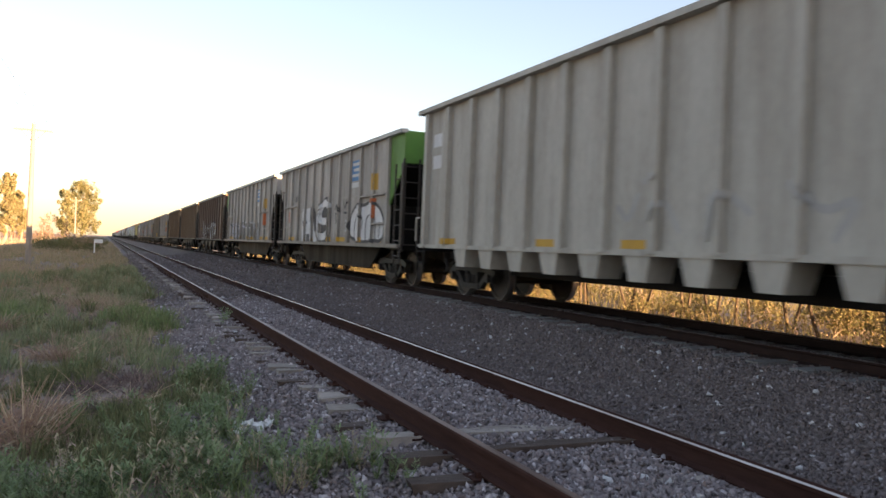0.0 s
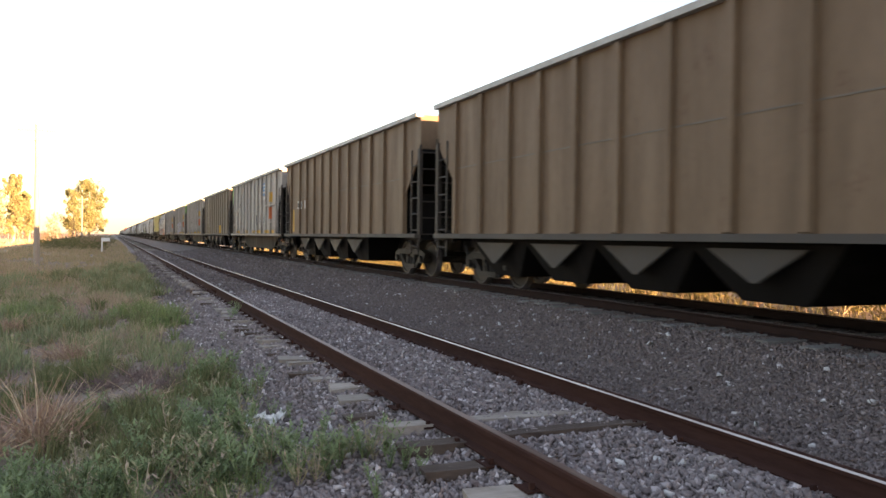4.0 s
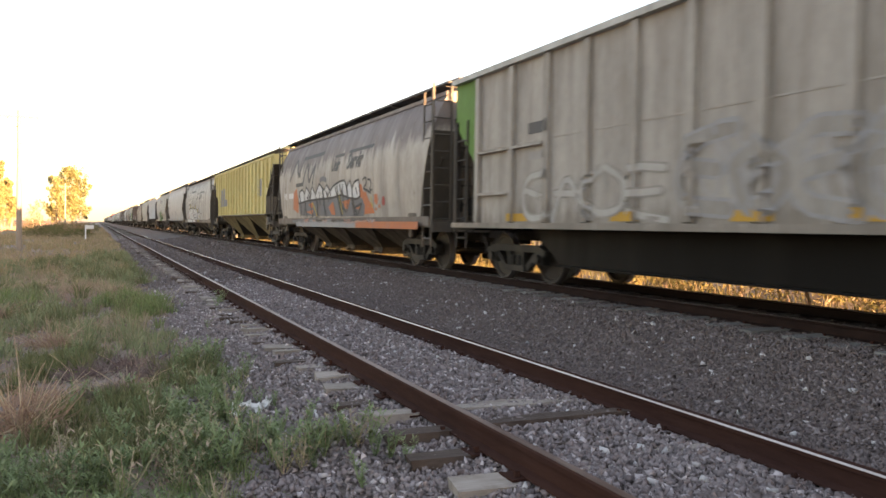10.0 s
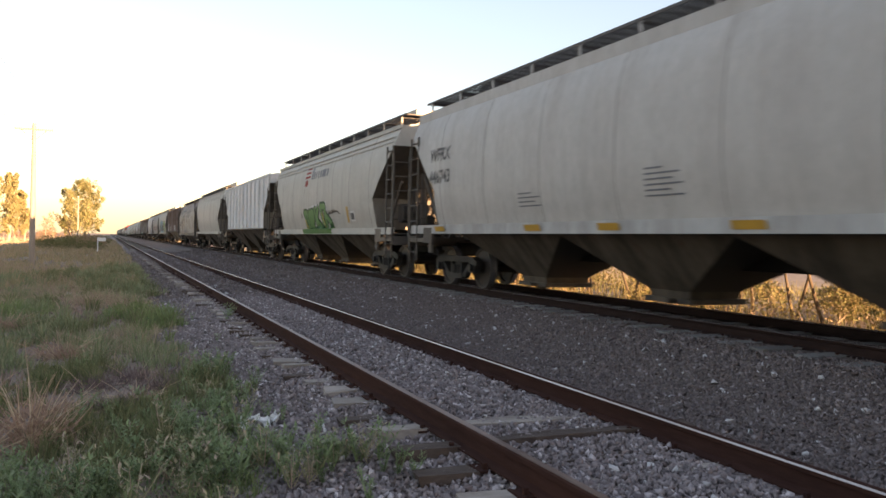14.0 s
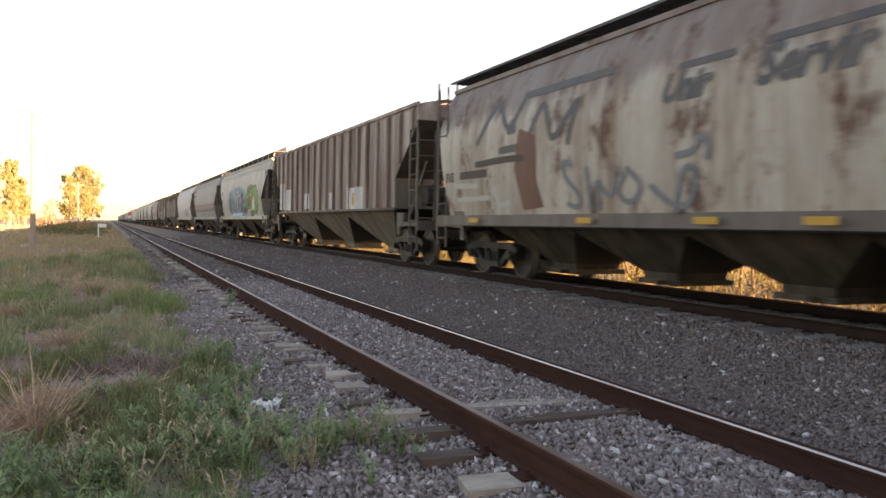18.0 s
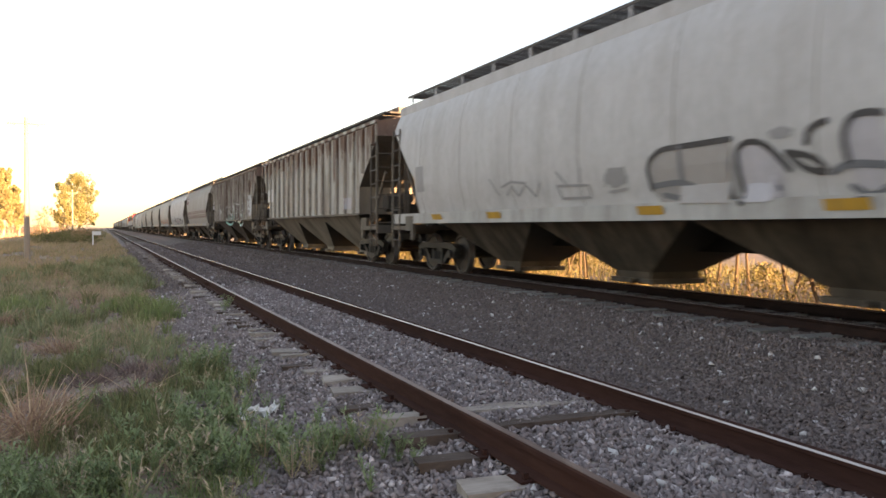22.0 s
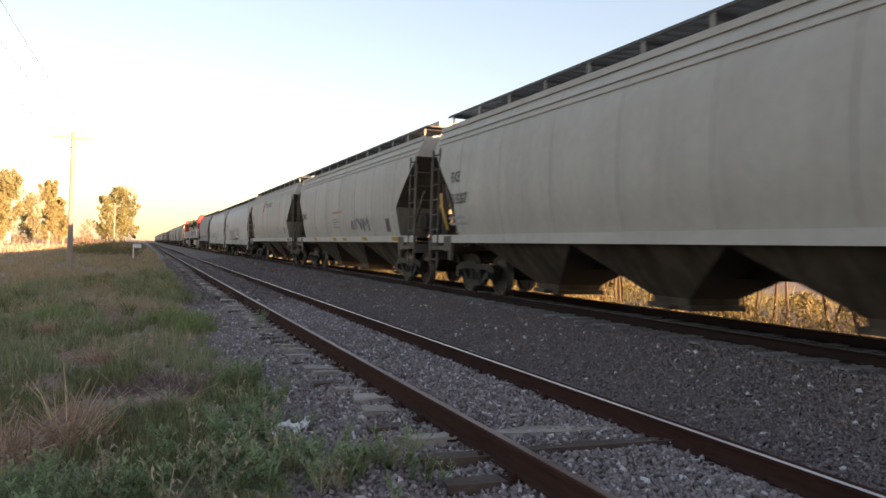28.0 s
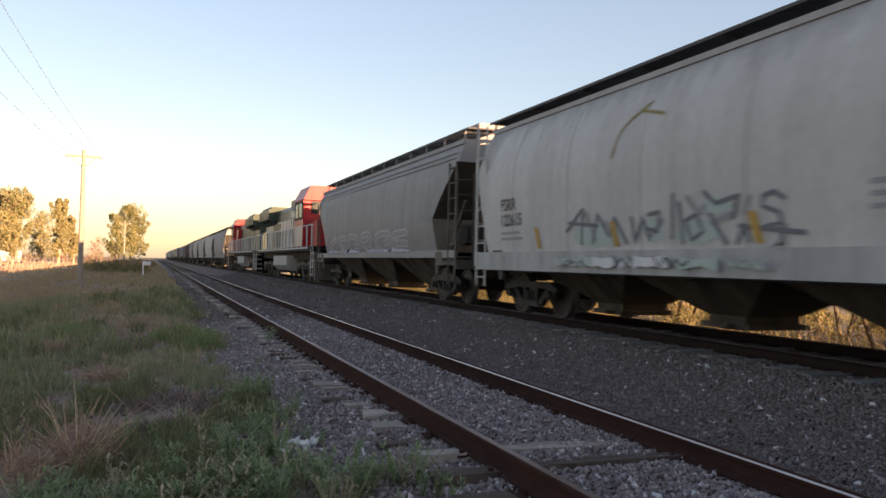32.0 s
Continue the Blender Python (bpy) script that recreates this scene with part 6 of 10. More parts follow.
    w, sd = coal(176.55, 15.55, lab="grey coal wagon with faded grey graffiti", ends=("", "green_paint"))
    coal_marks(w, sd, False)
    graffiti(w, sd, 4.9, 1.0, 1.15, 2.1, "spray_ghost", "spray_grime", 24, 4, 0.1, edge=0.06)
    graffiti(w, sd, 0.8, -3.6, 1.2, 2.35, "spray_grime", "spray_grey", 25, 5, 0.14, edge=0.1)
    graffiti(w, sd, 0.6, -3.4, 1.3, 2.3, None, "spray_faint", 26, 6, 0.05)

    # covered hoppers
    def hopper(mid, ln, paint, lab, shape="curved", **kw):
        kind = {"curved": "curved", "round": "round", "flat": "flat"}[shape]
        if shape == "flat":
            kw.setdefault("ribs", 20)
        if shape == "round":
            kw.setdefault("sill", (0.92, 1.3))
            kw.setdefault("bays", 4)
        return ride(covered_hopper(lab, paint, ln, shape, **kw), mid), side_of(kind, ln, kw.get("sill", (0, 1.3))[1] + 0.02 if shape == "round" else 1.33, kw.get("ribs", 20))

    def old_emblem(w, sd, words=True):
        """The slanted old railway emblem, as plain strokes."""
        s = Shape()
        for pts in ([(5.85, 2.7), (5.22, 3.42), (5.0, 3.38), (4.76, 3.0), (4.5, 2.82), (4.28, 3.07), (4.05, 3.45)], [(3.8, 2.54), (3.47, 3.08), (3.31, 3.2), (3.13, 2.86), (2.94, 2.45), (2.57, 2.8), (2.19, 3.15), (2.31, 2.85), (2.45, 2.43)]):
            stroke(s, sd, rounded(pts), 0.13, 0.008)
        for pts in ([(4.1, 3.42), (1.4, 3.42)], [(4.83, 2.47), (3.83, 2.48)]):
            stroke(s, sd, pts, 0.14, 0.008)
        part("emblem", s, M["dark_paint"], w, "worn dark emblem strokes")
        if words:
            lettering(w, sd, "de", 4.62, 2.76, 0.36, "dark_paint", bold=0.02)
            lettering(w, sd, "Unir", 0.15, 2.74, 0.5, "dark_paint", bold=0.03, shear=0.35)
            lettering(w, sd, "Servir", -1.55, 2.72, 0.62, "dark_paint", bold=0.03, shear=0.35)
            tag(w, sd, [[(-0.2, 3.18), (-1.15, 3.18)], [(-1.7, 3.22), (-3.9, 3.22)]], "dark_paint", 0.1, 0.009, "dark bar over the words", False)

    w, sd = hopper(193.59, 16.34, "tank_brown", "stained brown and white round hopper wagon with bold graffiti", "round", sill=(1.04, 1.25))
    old_emblem(w, sd)
    sprayed(w, sd, [(-2.83, 2.2), (-3.07, 2.19), (-3.19, 1.98), (-3.44, 1.95), (-3.64, 1.75), (-3.95, 1.58), (-4.13, 1.36), (-3.2, 1.34), (-3.14, 1.77), (-2.89, 1.85)], 'spray_orange', None, 0.08, 0.008, "orange-red sprayed background")
    sprayed(w, sd, [(5.29, 2.22), (4.79, 2.36), (4.54, 1.84), (4.63, 1.42), (5.41, 1.6)], 'spray_orange', None, 0.08, 0.008, "orange-red sprayed background")
    sprayed(w, sd, [(4.48, 1.77), (2.99, 1.87), (1.3, 1.88), (-0.07, 1.88), (-1.07, 1.95), (-1.95, 1.82), (-2.6, 1.78), (-3.09, 1.8), (-3.3, 1.59), (-3.2, 1.28), (4.37, 1.34)], 'spray_slate', None, 0.08, 0.01, "blue-grey lower half of sprayed letters")
    sprayed(w, sd, [(4.48, 1.79), (4.28, 2.21), (3.88, 2.28), (3.54, 2.12), (3.26, 2.35), (2.77, 2.08), (2.45, 2.34), (2.01, 2.04), (1.52, 2.4), (1.13, 2.25), (0.86, 2.16), (0.6, 2.33), (0.18, 2.11), (-0.28, 2.27), (-0.64, 2.33), (-1.05, 2.37), (-1.44, 2.37), (-1.64, 2.15), (-1.98, 2.36), (-2.16, 2.1), (-2.42, 2.28), (-2.82, 2.33), (-2.94, 1.85), (-2.6, 1.78), (-1.95, 1.82), (-1.07, 1.95), (-0.07, 1.88), (1.3, 1.88), (2.99, 1.87)], 'spray_white', 'spray_black', 0.07, 0.014, "white upper half of sprayed letters")
    tag(w, sd, [[(3.56, 2.1), (3.5, 1.7), (3.3, 1.3)], [(2.76, 2.06), (2.7, 1.6), (2.5, 1.3)], [(2.0, 2.02), (1.8, 1.6), (1.75, 1.3)], [(1.1, 2.2), (1.0, 1.7), (0.7, 1.32)], [(0.16, 2.08), (0.1, 1.85)], [(-0.62, 2.28), (-0.75, 1.75), (-1.0, 1.32)], [(-1.66, 2.14), (-1.72, 1.9)], [(-2.18, 2.08), (-2.3, 1.6), (-2.6, 1.32)], [(4.3, 2.16), (4.1, 1.7), (4.2, 1.36)], [(3.2, 2.0), (3.0, 1.92)], [(1.5, 2.1), (1.4, 1.7)], [(0.6, 2.05), (0.4, 1.8)], [(-1.2, 2.1), (-1.3, 1.6)]], "spray_black", 0.08, 0.024, "black line between sprayed letters", False)
    sill_scrawl(w, sd, 5.2, -4.1, 1.06, 1.24, ("spray_brick", "spray_slate", "spray_umber", "spray_brick"), 93)
    sprayed(w, sd, [(-1.08, 1.74), (-2.0, 1.79), (-1.61, 1.45)], 'spray_orange', None, 0.05, 0.02, "orange-red gap between sprayed letters")
    sprayed(w, sd, [(0.43, 1.58), (-0.14, 1.78), (-0.34, 1.34), (0.06, 1.34)], 'spray_orange', None, 0.05, 0.02, "orange-red gap between sprayed letters")
    sprayed(w, sd, [(3.03, 1.72), (2.36, 1.81), (2.52, 1.56)], 'spray_orange', None, 0.05, 0.02, "orange-red gap between sprayed letters")
    sprayed(w, sd, [(-2.45, 1.52), (-2.91, 1.57), (-2.83, 1.47)], 'spray_orange', None, 0.05, 0.02, "orange-red gap between sprayed letters")
    sprayed(w, sd, [(3.46, 1.47), (2.41, 1.54), (2.51, 1.37)], 'spray_orange', None, 0.05, 0.02, "orange-red gap between sprayed letters")
    tag(w, sd, [[(3.57, 2.12), (3.42, 1.75), (3.71, 1.38)], [(2.01, 2.04), (1.73, 1.74), (1.87, 1.36)], [(1.04, 2.19), (0.84, 1.8), (0.91, 1.35)], [(-0.44, 2.28), (-0.59, 1.91), (-0.95, 1.64), (-1.48, 1.43)], [(-1.7, 2.14), (-1.78, 1.84), (-1.61, 1.45)], [(-2.21, 2.1), (-2.18, 1.67), (-2.36, 1.31)], [(3.01, 2.11), (2.76, 1.91), (2.5, 2.11)], [(0.63, 2.12), (0.42, 1.95), (0.23, 2.09)], [(-0.93, 2.24), (-1.1, 1.96), (-1.3, 2.23)], [(-2.58, 2.1), (-2.69, 1.93)], [(-2.51, 1.55), (-3.09, 1.65), (-2.72, 1.37)]], "spray_black", 0.07, 0.026, "black letter edge", False)
    tag(w, sd, [[(2.4, 1.77), (2.09, 1.53), (1.95, 1.34)], [(-0.91, 1.89), (-1.06, 1.6), (-1.15, 1.38)], [(-3.93, 1.78), (-4.03, 1.53)]], "spray_gold", 0.07, 0.03, "gold drip")
    s = Shape()
    blob(s, sd, -4.3, 1.73, 0.16, 0.14, 0.01, 0.07, random.Random(193))
    blob(s, sd, -4.26, 1.47, 0.09, 0.04, 0.01, 0.07, random.Random(194))
    blob(s, sd, -4.54, 1.54, 0.08, 0.05, 0.01, 0.07, random.Random(195))
    blob(s, sd, -4.26, 1.82, 0.12, 0.06, 0.01, 0.07, random.Random(196))
    spots(w, s, M["spray_orange"], "orange-red sprayed spots")
    s = Shape()
    blob(s, sd, -4.87, 1.67, 0.12, 0.13, 0.01, 0.07, random.Random(193))
    spots(w, s, M["spray_red"], "round dark red spot")
    tag(w, sd, [[(-3.2, 2.3), (-3.38, 2.38), (-3.55, 2.3), (-3.47, 2.14), (-3.26, 2.13), (-3.39, 2.0), (-3.61, 2.01)], [(-3.64, 2.29), (-3.88, 2.29), (-3.91, 2.13), (-3.73, 1.98), (-3.97, 2.0)], [(-3.26, 2.06), (-3.86, 1.92)]], "spray_black", 0.06, 0.012, "black scribbled tag")
    tag(w, sd, [[(1.43, 2.51), (1.06, 2.56), (0.7, 2.48)]], "spray_shade", 0.16, 0.012, "dark smudge")
    panel(w, sd, -2.7, -7.5, 0.95, 1.13, "spray_orange", "painted_panel", "sill sprayed orange-red", 0.012)
    panel(w, sd, 4.6, -2.7, 0.95, 1.13, "spray_grey", "painted_panel", "sill sprayed grey", 0.012)
    lettering(w, sd, "FXE", 6.9, 2.0, 0.3, "spray_white")
    bars(w, sd, 6.1, 2.2, [0.9], 0.2, 0.05, "spray_white")
    w, sd = hopper(212.17, 18.63, "hop_yellow", "faded yellow ribbed hopper wagon", "flat")
    for y, z0, z1 in ((6.2, 2.0, 3.0), (5.4, 2.0, 3.05), (4.6, 2.0, 2.4)):
        panel(w, sd, y, y - 0.7, z0, z1, "spray_grey", "plate", "grey painted-out plate")
    panel(w, sd, -5.9, -6.9, 2.3, 3.1, "spray_grey", "plate", "dark grey plate")
    w, sd = hopper(230.86, 16.55, "tank_grey", "stained grey round hopper wagon with emblem and graffiti", "round", sill=(1.04, 1.25))
    sprayed(w, sd, [(6.05, 2.62), (5.95, 3.38), (1.35, 3.42), (1.75, 2.75), (4.3, 2.5)], "tank_patch", None, 0.08, 0.004, "paler repainted patch")
    sprayed(w, sd, [(0.25, 2.7), (0.15, 3.12), (-1.55, 3.1), (-4.2, 3.0), (-4.3, 2.6), (-1.8, 2.7)], "tank_patch", None, 0.08, 0.004, "paler repainted patch")
    old_emblem(w, sd)
    sprayed(w, sd, [(5.22, 1.76), (4.36, 2.09), (2.55, 2.15), (1.74, 2.0), (0.58, 2.04), (-0.29, 1.99), (-0.84, 1.65), (-0.91, 1.39), (-0.07, 1.32), (1.7, 1.33), (3.85, 1.3), (4.82, 1.47)], 'spray_silver', None, 0.08, 0.012, "pale grey sprayed letters", True)
    sprayed(w, sd, [(-1.06, 1.63), (-1.76, 1.77), (-1.69, 1.33), (-1.05, 1.33)], 'spray_silver', None, 0.08, 0.012, "pale grey sprayed block")
    s = Shape()
    blob(s, sd, 3.79, 2.27, 0.3, 0.21, 0.009, 0.07, random.Random(230))
    blob(s, sd, 2.18, 2.17, 0.35, 0.17, 0.009, 0.07, random.Random(231))
    blob(s, sd, 0.41, 2.14, 0.27, 0.19, 0.009, 0.07, random.Random(232))
    blob(s, sd, -0.66, 1.86, 0.31, 0.23, 0.009, 0.07, random.Random(233))
    blob(s, sd, 4.58, 1.69, 0.43, 0.22, 0.009, 0.07, random.Random(234))
    blob(s, sd, -1.87, 1.46, 0.2, 0.12, 0.009, 0.07, random.Random(235))
    spots(w, s, M["spray_olive"], "olive sprayed patches")
    tag(w, sd, [[(5.36, 1.82), (4.85, 2.07), (4.13, 2.14), (3.25, 2.08), (2.56, 2.2)], [(4.13, 2.11), (3.76, 1.72), (3.51, 1.19)], [(3.14, 2.05), (2.71, 1.59), (2.41, 1.29)], [(2.55, 2.17), (2.16, 1.76), (1.88, 1.43), (1.7, 1.33)], [(1.83, 2.07), (1.8, 1.66), (1.54, 1.42), (0.91, 1.37), (0.47, 1.43)], [(1.74, 2.11), (1.1, 2.12), (0.58, 2.08), (0.36, 1.94)], [(1.41, 2.0), (1.23, 1.59), (0.91, 1.54)], [(0.36, 1.94), (0.35, 1.65), (0.13, 1.4)], [(0.3, 2.02), (-0.29, 2.02), (-0.66, 1.81), (-0.9, 1.5), (-0.8, 1.36), (-0.32, 1.39), (-0.13, 1.52)]], "spray_black", 0.075, 0.02, "black outline of a sprayed letter")
    tag(w, sd, [[(-0.37, 1.71), (-0.55, 1.54), (-0.62, 1.43), (-0.44, 1.51), (-0.37, 1.71)], [(-1.06, 1.68), (-1.21, 1.77), (-1.76, 1.8)]], "spray_black", 0.075, 0.02, "black outline of a sprayed letter")
    tag(w, sd, [[(5.22, 1.76), (5.08, 1.59), (4.94, 1.36)], [(2.4, 1.75), (2.24, 1.59), (2.13, 1.43)], [(-0.95, 1.73), (-1.01, 1.57), (-1.08, 1.4)]], "spray_orange", 0.1, 0.024, "orange sprayed streak")
    tag(w, sd, [[(-1.99, 1.87), (-2.29, 1.97), (-2.67, 1.93)], [(-2.09, 1.74), (-2.19, 1.5), (-2.41, 1.36), (-2.69, 1.45), (-2.76, 1.7)], [(-2.76, 1.69), (-3.4, 1.78)], [(-3.14, 2.13), (-3.46, 2.08), (-3.69, 1.92), (-3.8, 1.59), (-3.69, 1.32)], [(-2.84, 1.57), (-3.14, 1.44)]], "spray_scuff", 0.09, 0.012, "worn grey sprayed curve")
    s = Shape()
    for y, z, ry, rz in ((-2.05, 3.26, 0.24, 0.08), (-2.2, 3.34, 0.12, 0.04), (-1.85, 3.18, 0.1, 0.05), (-2.3, 2.6, 0.13, 0.07), (-2.36, 2.5, 0.06, 0.06), (0.85, 2.36, 0.4, 0.03), (0.7, 2.29, 0.3, 0.025), (1.0, 2.24, 0.2, 0.03), (0.6, 2.44, 0.18, 0.03), (-1.36, 2.06, 0.16, 0.02), (-3.04, 1.65, 0.2, 0.02), (-2.4, 1.7, 0.3, 0.02), (-2.55, 1.42, 0.2, 0.02), (-3.2, 2.12, 0.25, 0.02)):
        blob(s, sd, y, z, ry, rz, 0.008, 0.1, random.Random(int(y * 50 + 900)))
    spots(w, s, M["spray_umber"], "ragged rust streaks")
    for y1, y0, z0, z1, m in ((5.2, 2.1, 1.08, 1.24, "spray_silver"), (1.7, 0.0, 1.08, 1.24, "spray_silver"), (0.78, 0.28, 1.12, 1.2, "spray_orange"), (-1.1, -2.1, 1.09, 1.24, "spray_olive")):
        panel(w, sd, y1, y0, z0, z1, m, "painted_panel", "spray paint running down to the sill", 0.012)
    for y1, y0, z in ((2.1, 0.2, 2.87), (-1.0, -4.6, 2.5), (-2.8, -4.8, 3.12), (7.2, 2.2, 2.86)):
        panel(w, sd, y1, y0, z, z + 0.012, "spray_smoke", "seam", "dark stained seam", 0.01)
    panel(w, sd, 1.5, 0.36, 2.32, 2.72, "spray_faint", "patch", "grey painted-out patch", 0.005)
    w, sd = hopper(248.97, 17.48, "hop_white", "pale grey three-bay hopper wagon with a roof walkway", sill=(1.2, 1.4), posts=11)
    lettering(w, sd, "WFRX", 7.25, 2.86, 0.4, "dark_paint")
    lettering(w, sd, "446743", 7.25, 2.35, 0.4, "dark_paint")
    bars(w, sd, -0.7, 2.12, [0.4, 0.75, 0.6, 0.8, 0.55, 0.8], 0.026, 0.05, "spray_shade")
    bars(w, sd, 3.0, 1.94, [0.5, 0.8, 0.6, 0.8], 0.026, 0.05, "spray_shade")
    for y in (6.9, 2.7, 0.4, -2.4, -5.0):
        panel(w, sd, y, y - 0.55, 1.25, 1.36, "yellow_paint", "marking", "yellow strip on the sill", 0.05)
    w, sd = hopper(266.97, 16.31, "hop_cream", "cream hopper wagon with green graffiti and a company mark", posts=11)
    letters = [[(2.03, 1.97), (1.73, 1.97)], [(1.89, 1.96), (1.86, 1.40)], [(1.56, 1.96), (1.52, 1.40)], [(1.27, 1.98), (1.25, 1.40)], [(1.27, 1.98), (1.05, 1.96), (1.04, 1.44)], [(0.86, 2.01), (0.84, 1.40)],
               [(0.88, 2.01), (0.63, 1.96), (0.67, 1.69), (0.84, 1.66)], [(0.37, 2.07), (0.25, 1.40)], [(-0.09, 2.09), (0.23, 1.72), (-0.39, 1.40)], [(-0.48, 2.16), (-0.77, 1.40)], [(-0.48, 2.14), (-1.03, 2.16), (-1.07, 1.40)], [(-1.07, 1.86), (-1.71, 1.56), (-1.79, 1.40)]]
    tag(w, sd, [[(2.20, 1.91), (2.12, 2.10), (1.27, 2.12), (0.50, 2.22), (-0.18, 2.22), (-0.39, 2.07), (-0.48, 2.29), (-1.16, 2.29), (-1.24, 1.91), (-1.88, 1.63)]], "spray_white", 0.06, 0.006, "white edge of a tag", False)
    tag(w, sd, letters, "spray_pine", 0.36, 0.008, "dark green letter shadow", False)
    tag(w, sd, letters, "spray_green", 0.2, 0.014, "green sprayed letter", False)
    tag(w, sd, [[(1.95, 1.72), (1.78, 1.42)], [(-0.71, 1.88), (-0.84, 1.45)]], "spray_gold", 0.09, 0.02, "gold streak", False)
    panel(w, sd, 2.2, -1.95, 1.2, 1.365, "spray_green", "painted_panel", "sill sprayed bright green", 0.055)
    company_mark(w, sd, 2.0)
    panel(w, sd, -3.7, -3.9, 1.55, 2.05, "yellow_paint", "marking", "yellow slanted strip", 0.008)
    panel(w, sd, -4.1, -4.55, 1.58, 1.9, "white_paint", "plate", "white framed plate", 0.008)
    panel(w, sd, -4.15, -4.5, 1.64, 1.84, "dark_paint", "plate", "dark plate", 0.013)
    tag(w, sd, [[(-1.45, 1.96), (-1.71, 1.82), (-1.62, 2.00), (-1.96, 1.84), (-1.88, 2.03), (-2.18, 1.88), (-2.13, 2.05), (-2.39, 1.91), (-2.56, 1.96), (-2.94, 1.84)], [(-1.54, 1.88), (-2.47, 1.94)], [(2.58, 1.96), (2.37, 1.86), (2.54, 1.82)]], "spray_umber", 0.05, 0.01, "dark scribbled tag")
    w, sd = hopper(284.25, 16.05, "hop_ribbed", "white hopper wagon with dark gaps between tall ribs", "flat", ribs=13, roof_walk=False)
    w, sd = hopper(301.64, 16.53, "hop_cream", "cream hopper wagon with a six-figure number", posts=11)
    number(w, sd, 6.75, "713570")
    w, sd = hopper(319.12, 16.25, "tank_rust", "badly rusted round hopper wagon with emblem and black tag", "round", sill=(1.04, 1.25))
    old_emblem(w, sd)
    sprayed(w, sd, [(4.12, 2.82), (3.5, 2.63), (3.47, 1.84), (3.24, 1.38), (3.95, 1.33), (4.28, 2.09)], 'spray_rustrun', None, 0.08, 0.012, "broad rust-brown run")
    tag(w, sd, [[(2.34, 2.05), (2.61, 2.13), (2.57, 1.85), (2.05, 1.55), (2.11, 1.33), (2.44, 1.41)], [(1.89, 1.95), (1.79, 1.33)], [(1.56, 1.34), (1.66, 1.85), (1.24, 1.4), (1.14, 1.9)], [(0.91, 1.82), (1.12, 1.57), (0.79, 1.35), (0.47, 1.63), (0.84, 1.9)], [(0.32, 1.62), (0.05, 1.44), (-0.32, 1.28)], [(-0.19, 1.3), (-0.32, 1.82), (-0.56, 1.86), (-0.55, 1.37), (-0.19, 1.33)], [(-0.22, 2.0), (-0.59, 2.04), (-0.65, 2.23), (-0.85, 2.14), (-0.8, 1.94)]], "spray_shade", 0.09, 0.016, "dark looped tag")
    tag(w, sd, [[(5.88, 2.27), (4.65, 2.3), (3.95, 2.27)]], "spray_umber", 0.12, 0.014, "dark bar")
    tag(w, sd, [[(6.98, 1.88), (5.86, 1.84)], [(5.1, 1.75), (4.96, 1.42), (4.5, 1.47)], [(6.82, 1.57), (5.33, 1.59)]], "spray_scuff", 0.1, 0.012, "grey smudge")
    lettering(w, sd, "FXE", 7.45, 1.98, 0.26, "spray_umber")
    bars(w, sd, 6.7, 2.16, [1.3], 0.16, 0.05, "spray_umber")
    for y in (6.0, 2.0, -0.7, -2.4):
        panel(w, sd, y, y - 0.42, 1.1, 1.19, "yellow_paint", "marking", "yellow strip on the sill", 0.05)
    w, sd = hopper(337.63, 18.57, "hop_brown", "brown-grey ribbed hopper wagon with white plates", "flat", roof_walk=False)
    for y1, y0, z0, z1 in ((7.7, 6.7, 1.58, 2.7), (6.4, 5.5, 1.55, 2.4), (-0.7, -1.4, 1.52, 2.08), (-3.2, -4.6, 1.48, 2.15), (3.0, 2.2, 1.56, 2.15)):
        panel(w, sd, y1, y0, z0, z1, "white_paint", "plate", "white painted plate")
    for y, z0, z1 in ((-1.0, 1.6, 2.0), (-3.5, 1.6, 2.0), (2.7, 1.65, 2.0)):
        panel(w, sd, y, y - 0.2, z0, z1, "yellow_paint", "marking", "yellow strip", 0.013)
    w, sd = hopper(356.89, 17.74, "hop_cream", "cream hopper wagon with blue and green spray-painted shapes", posts=12)
    mural(w, sd)
    w, sd = hopper(375.33, 16.94, "hop_grey", "pale grey hopper wagon with thin maroon stripes", posts=11)
    striped(w, sd, 16.94)
    w, sd = hopper(393.74, 17.67, "hop_cool", "white hopper wagon with black outline graffiti", sill=(1.16, 1.4), posts=12)
    sprayed(w, sd, [(-1.74, 1.59), (-1.73, 2.03), (-2.37, 2.1), (-3.27, 2.11), (-3.23, 1.36), (-1.87, 1.39)], 'spray_faint', None, 0.05, 0.008, "faint grey sprayed block")
    sprayed(w, sd, [(-3.43, 1.36), (-3.35, 1.9), (-3.51, 2.05), (-3.79, 2.01), (-4.03, 1.78), (-4.01, 1.35)], 'spray_pale', None, 0.05, 0.008, "pale sprayed letter", True)
    sprayed(w, sd, [(-4.87, 1.48), (-4.84, 2.0), (-4.93, 2.17), (-5.11, 2.19), (-5.27, 2.16), (-5.28, 1.41)], 'spray_pale', None, 0.05, 0.008, "pale sprayed letter", True)
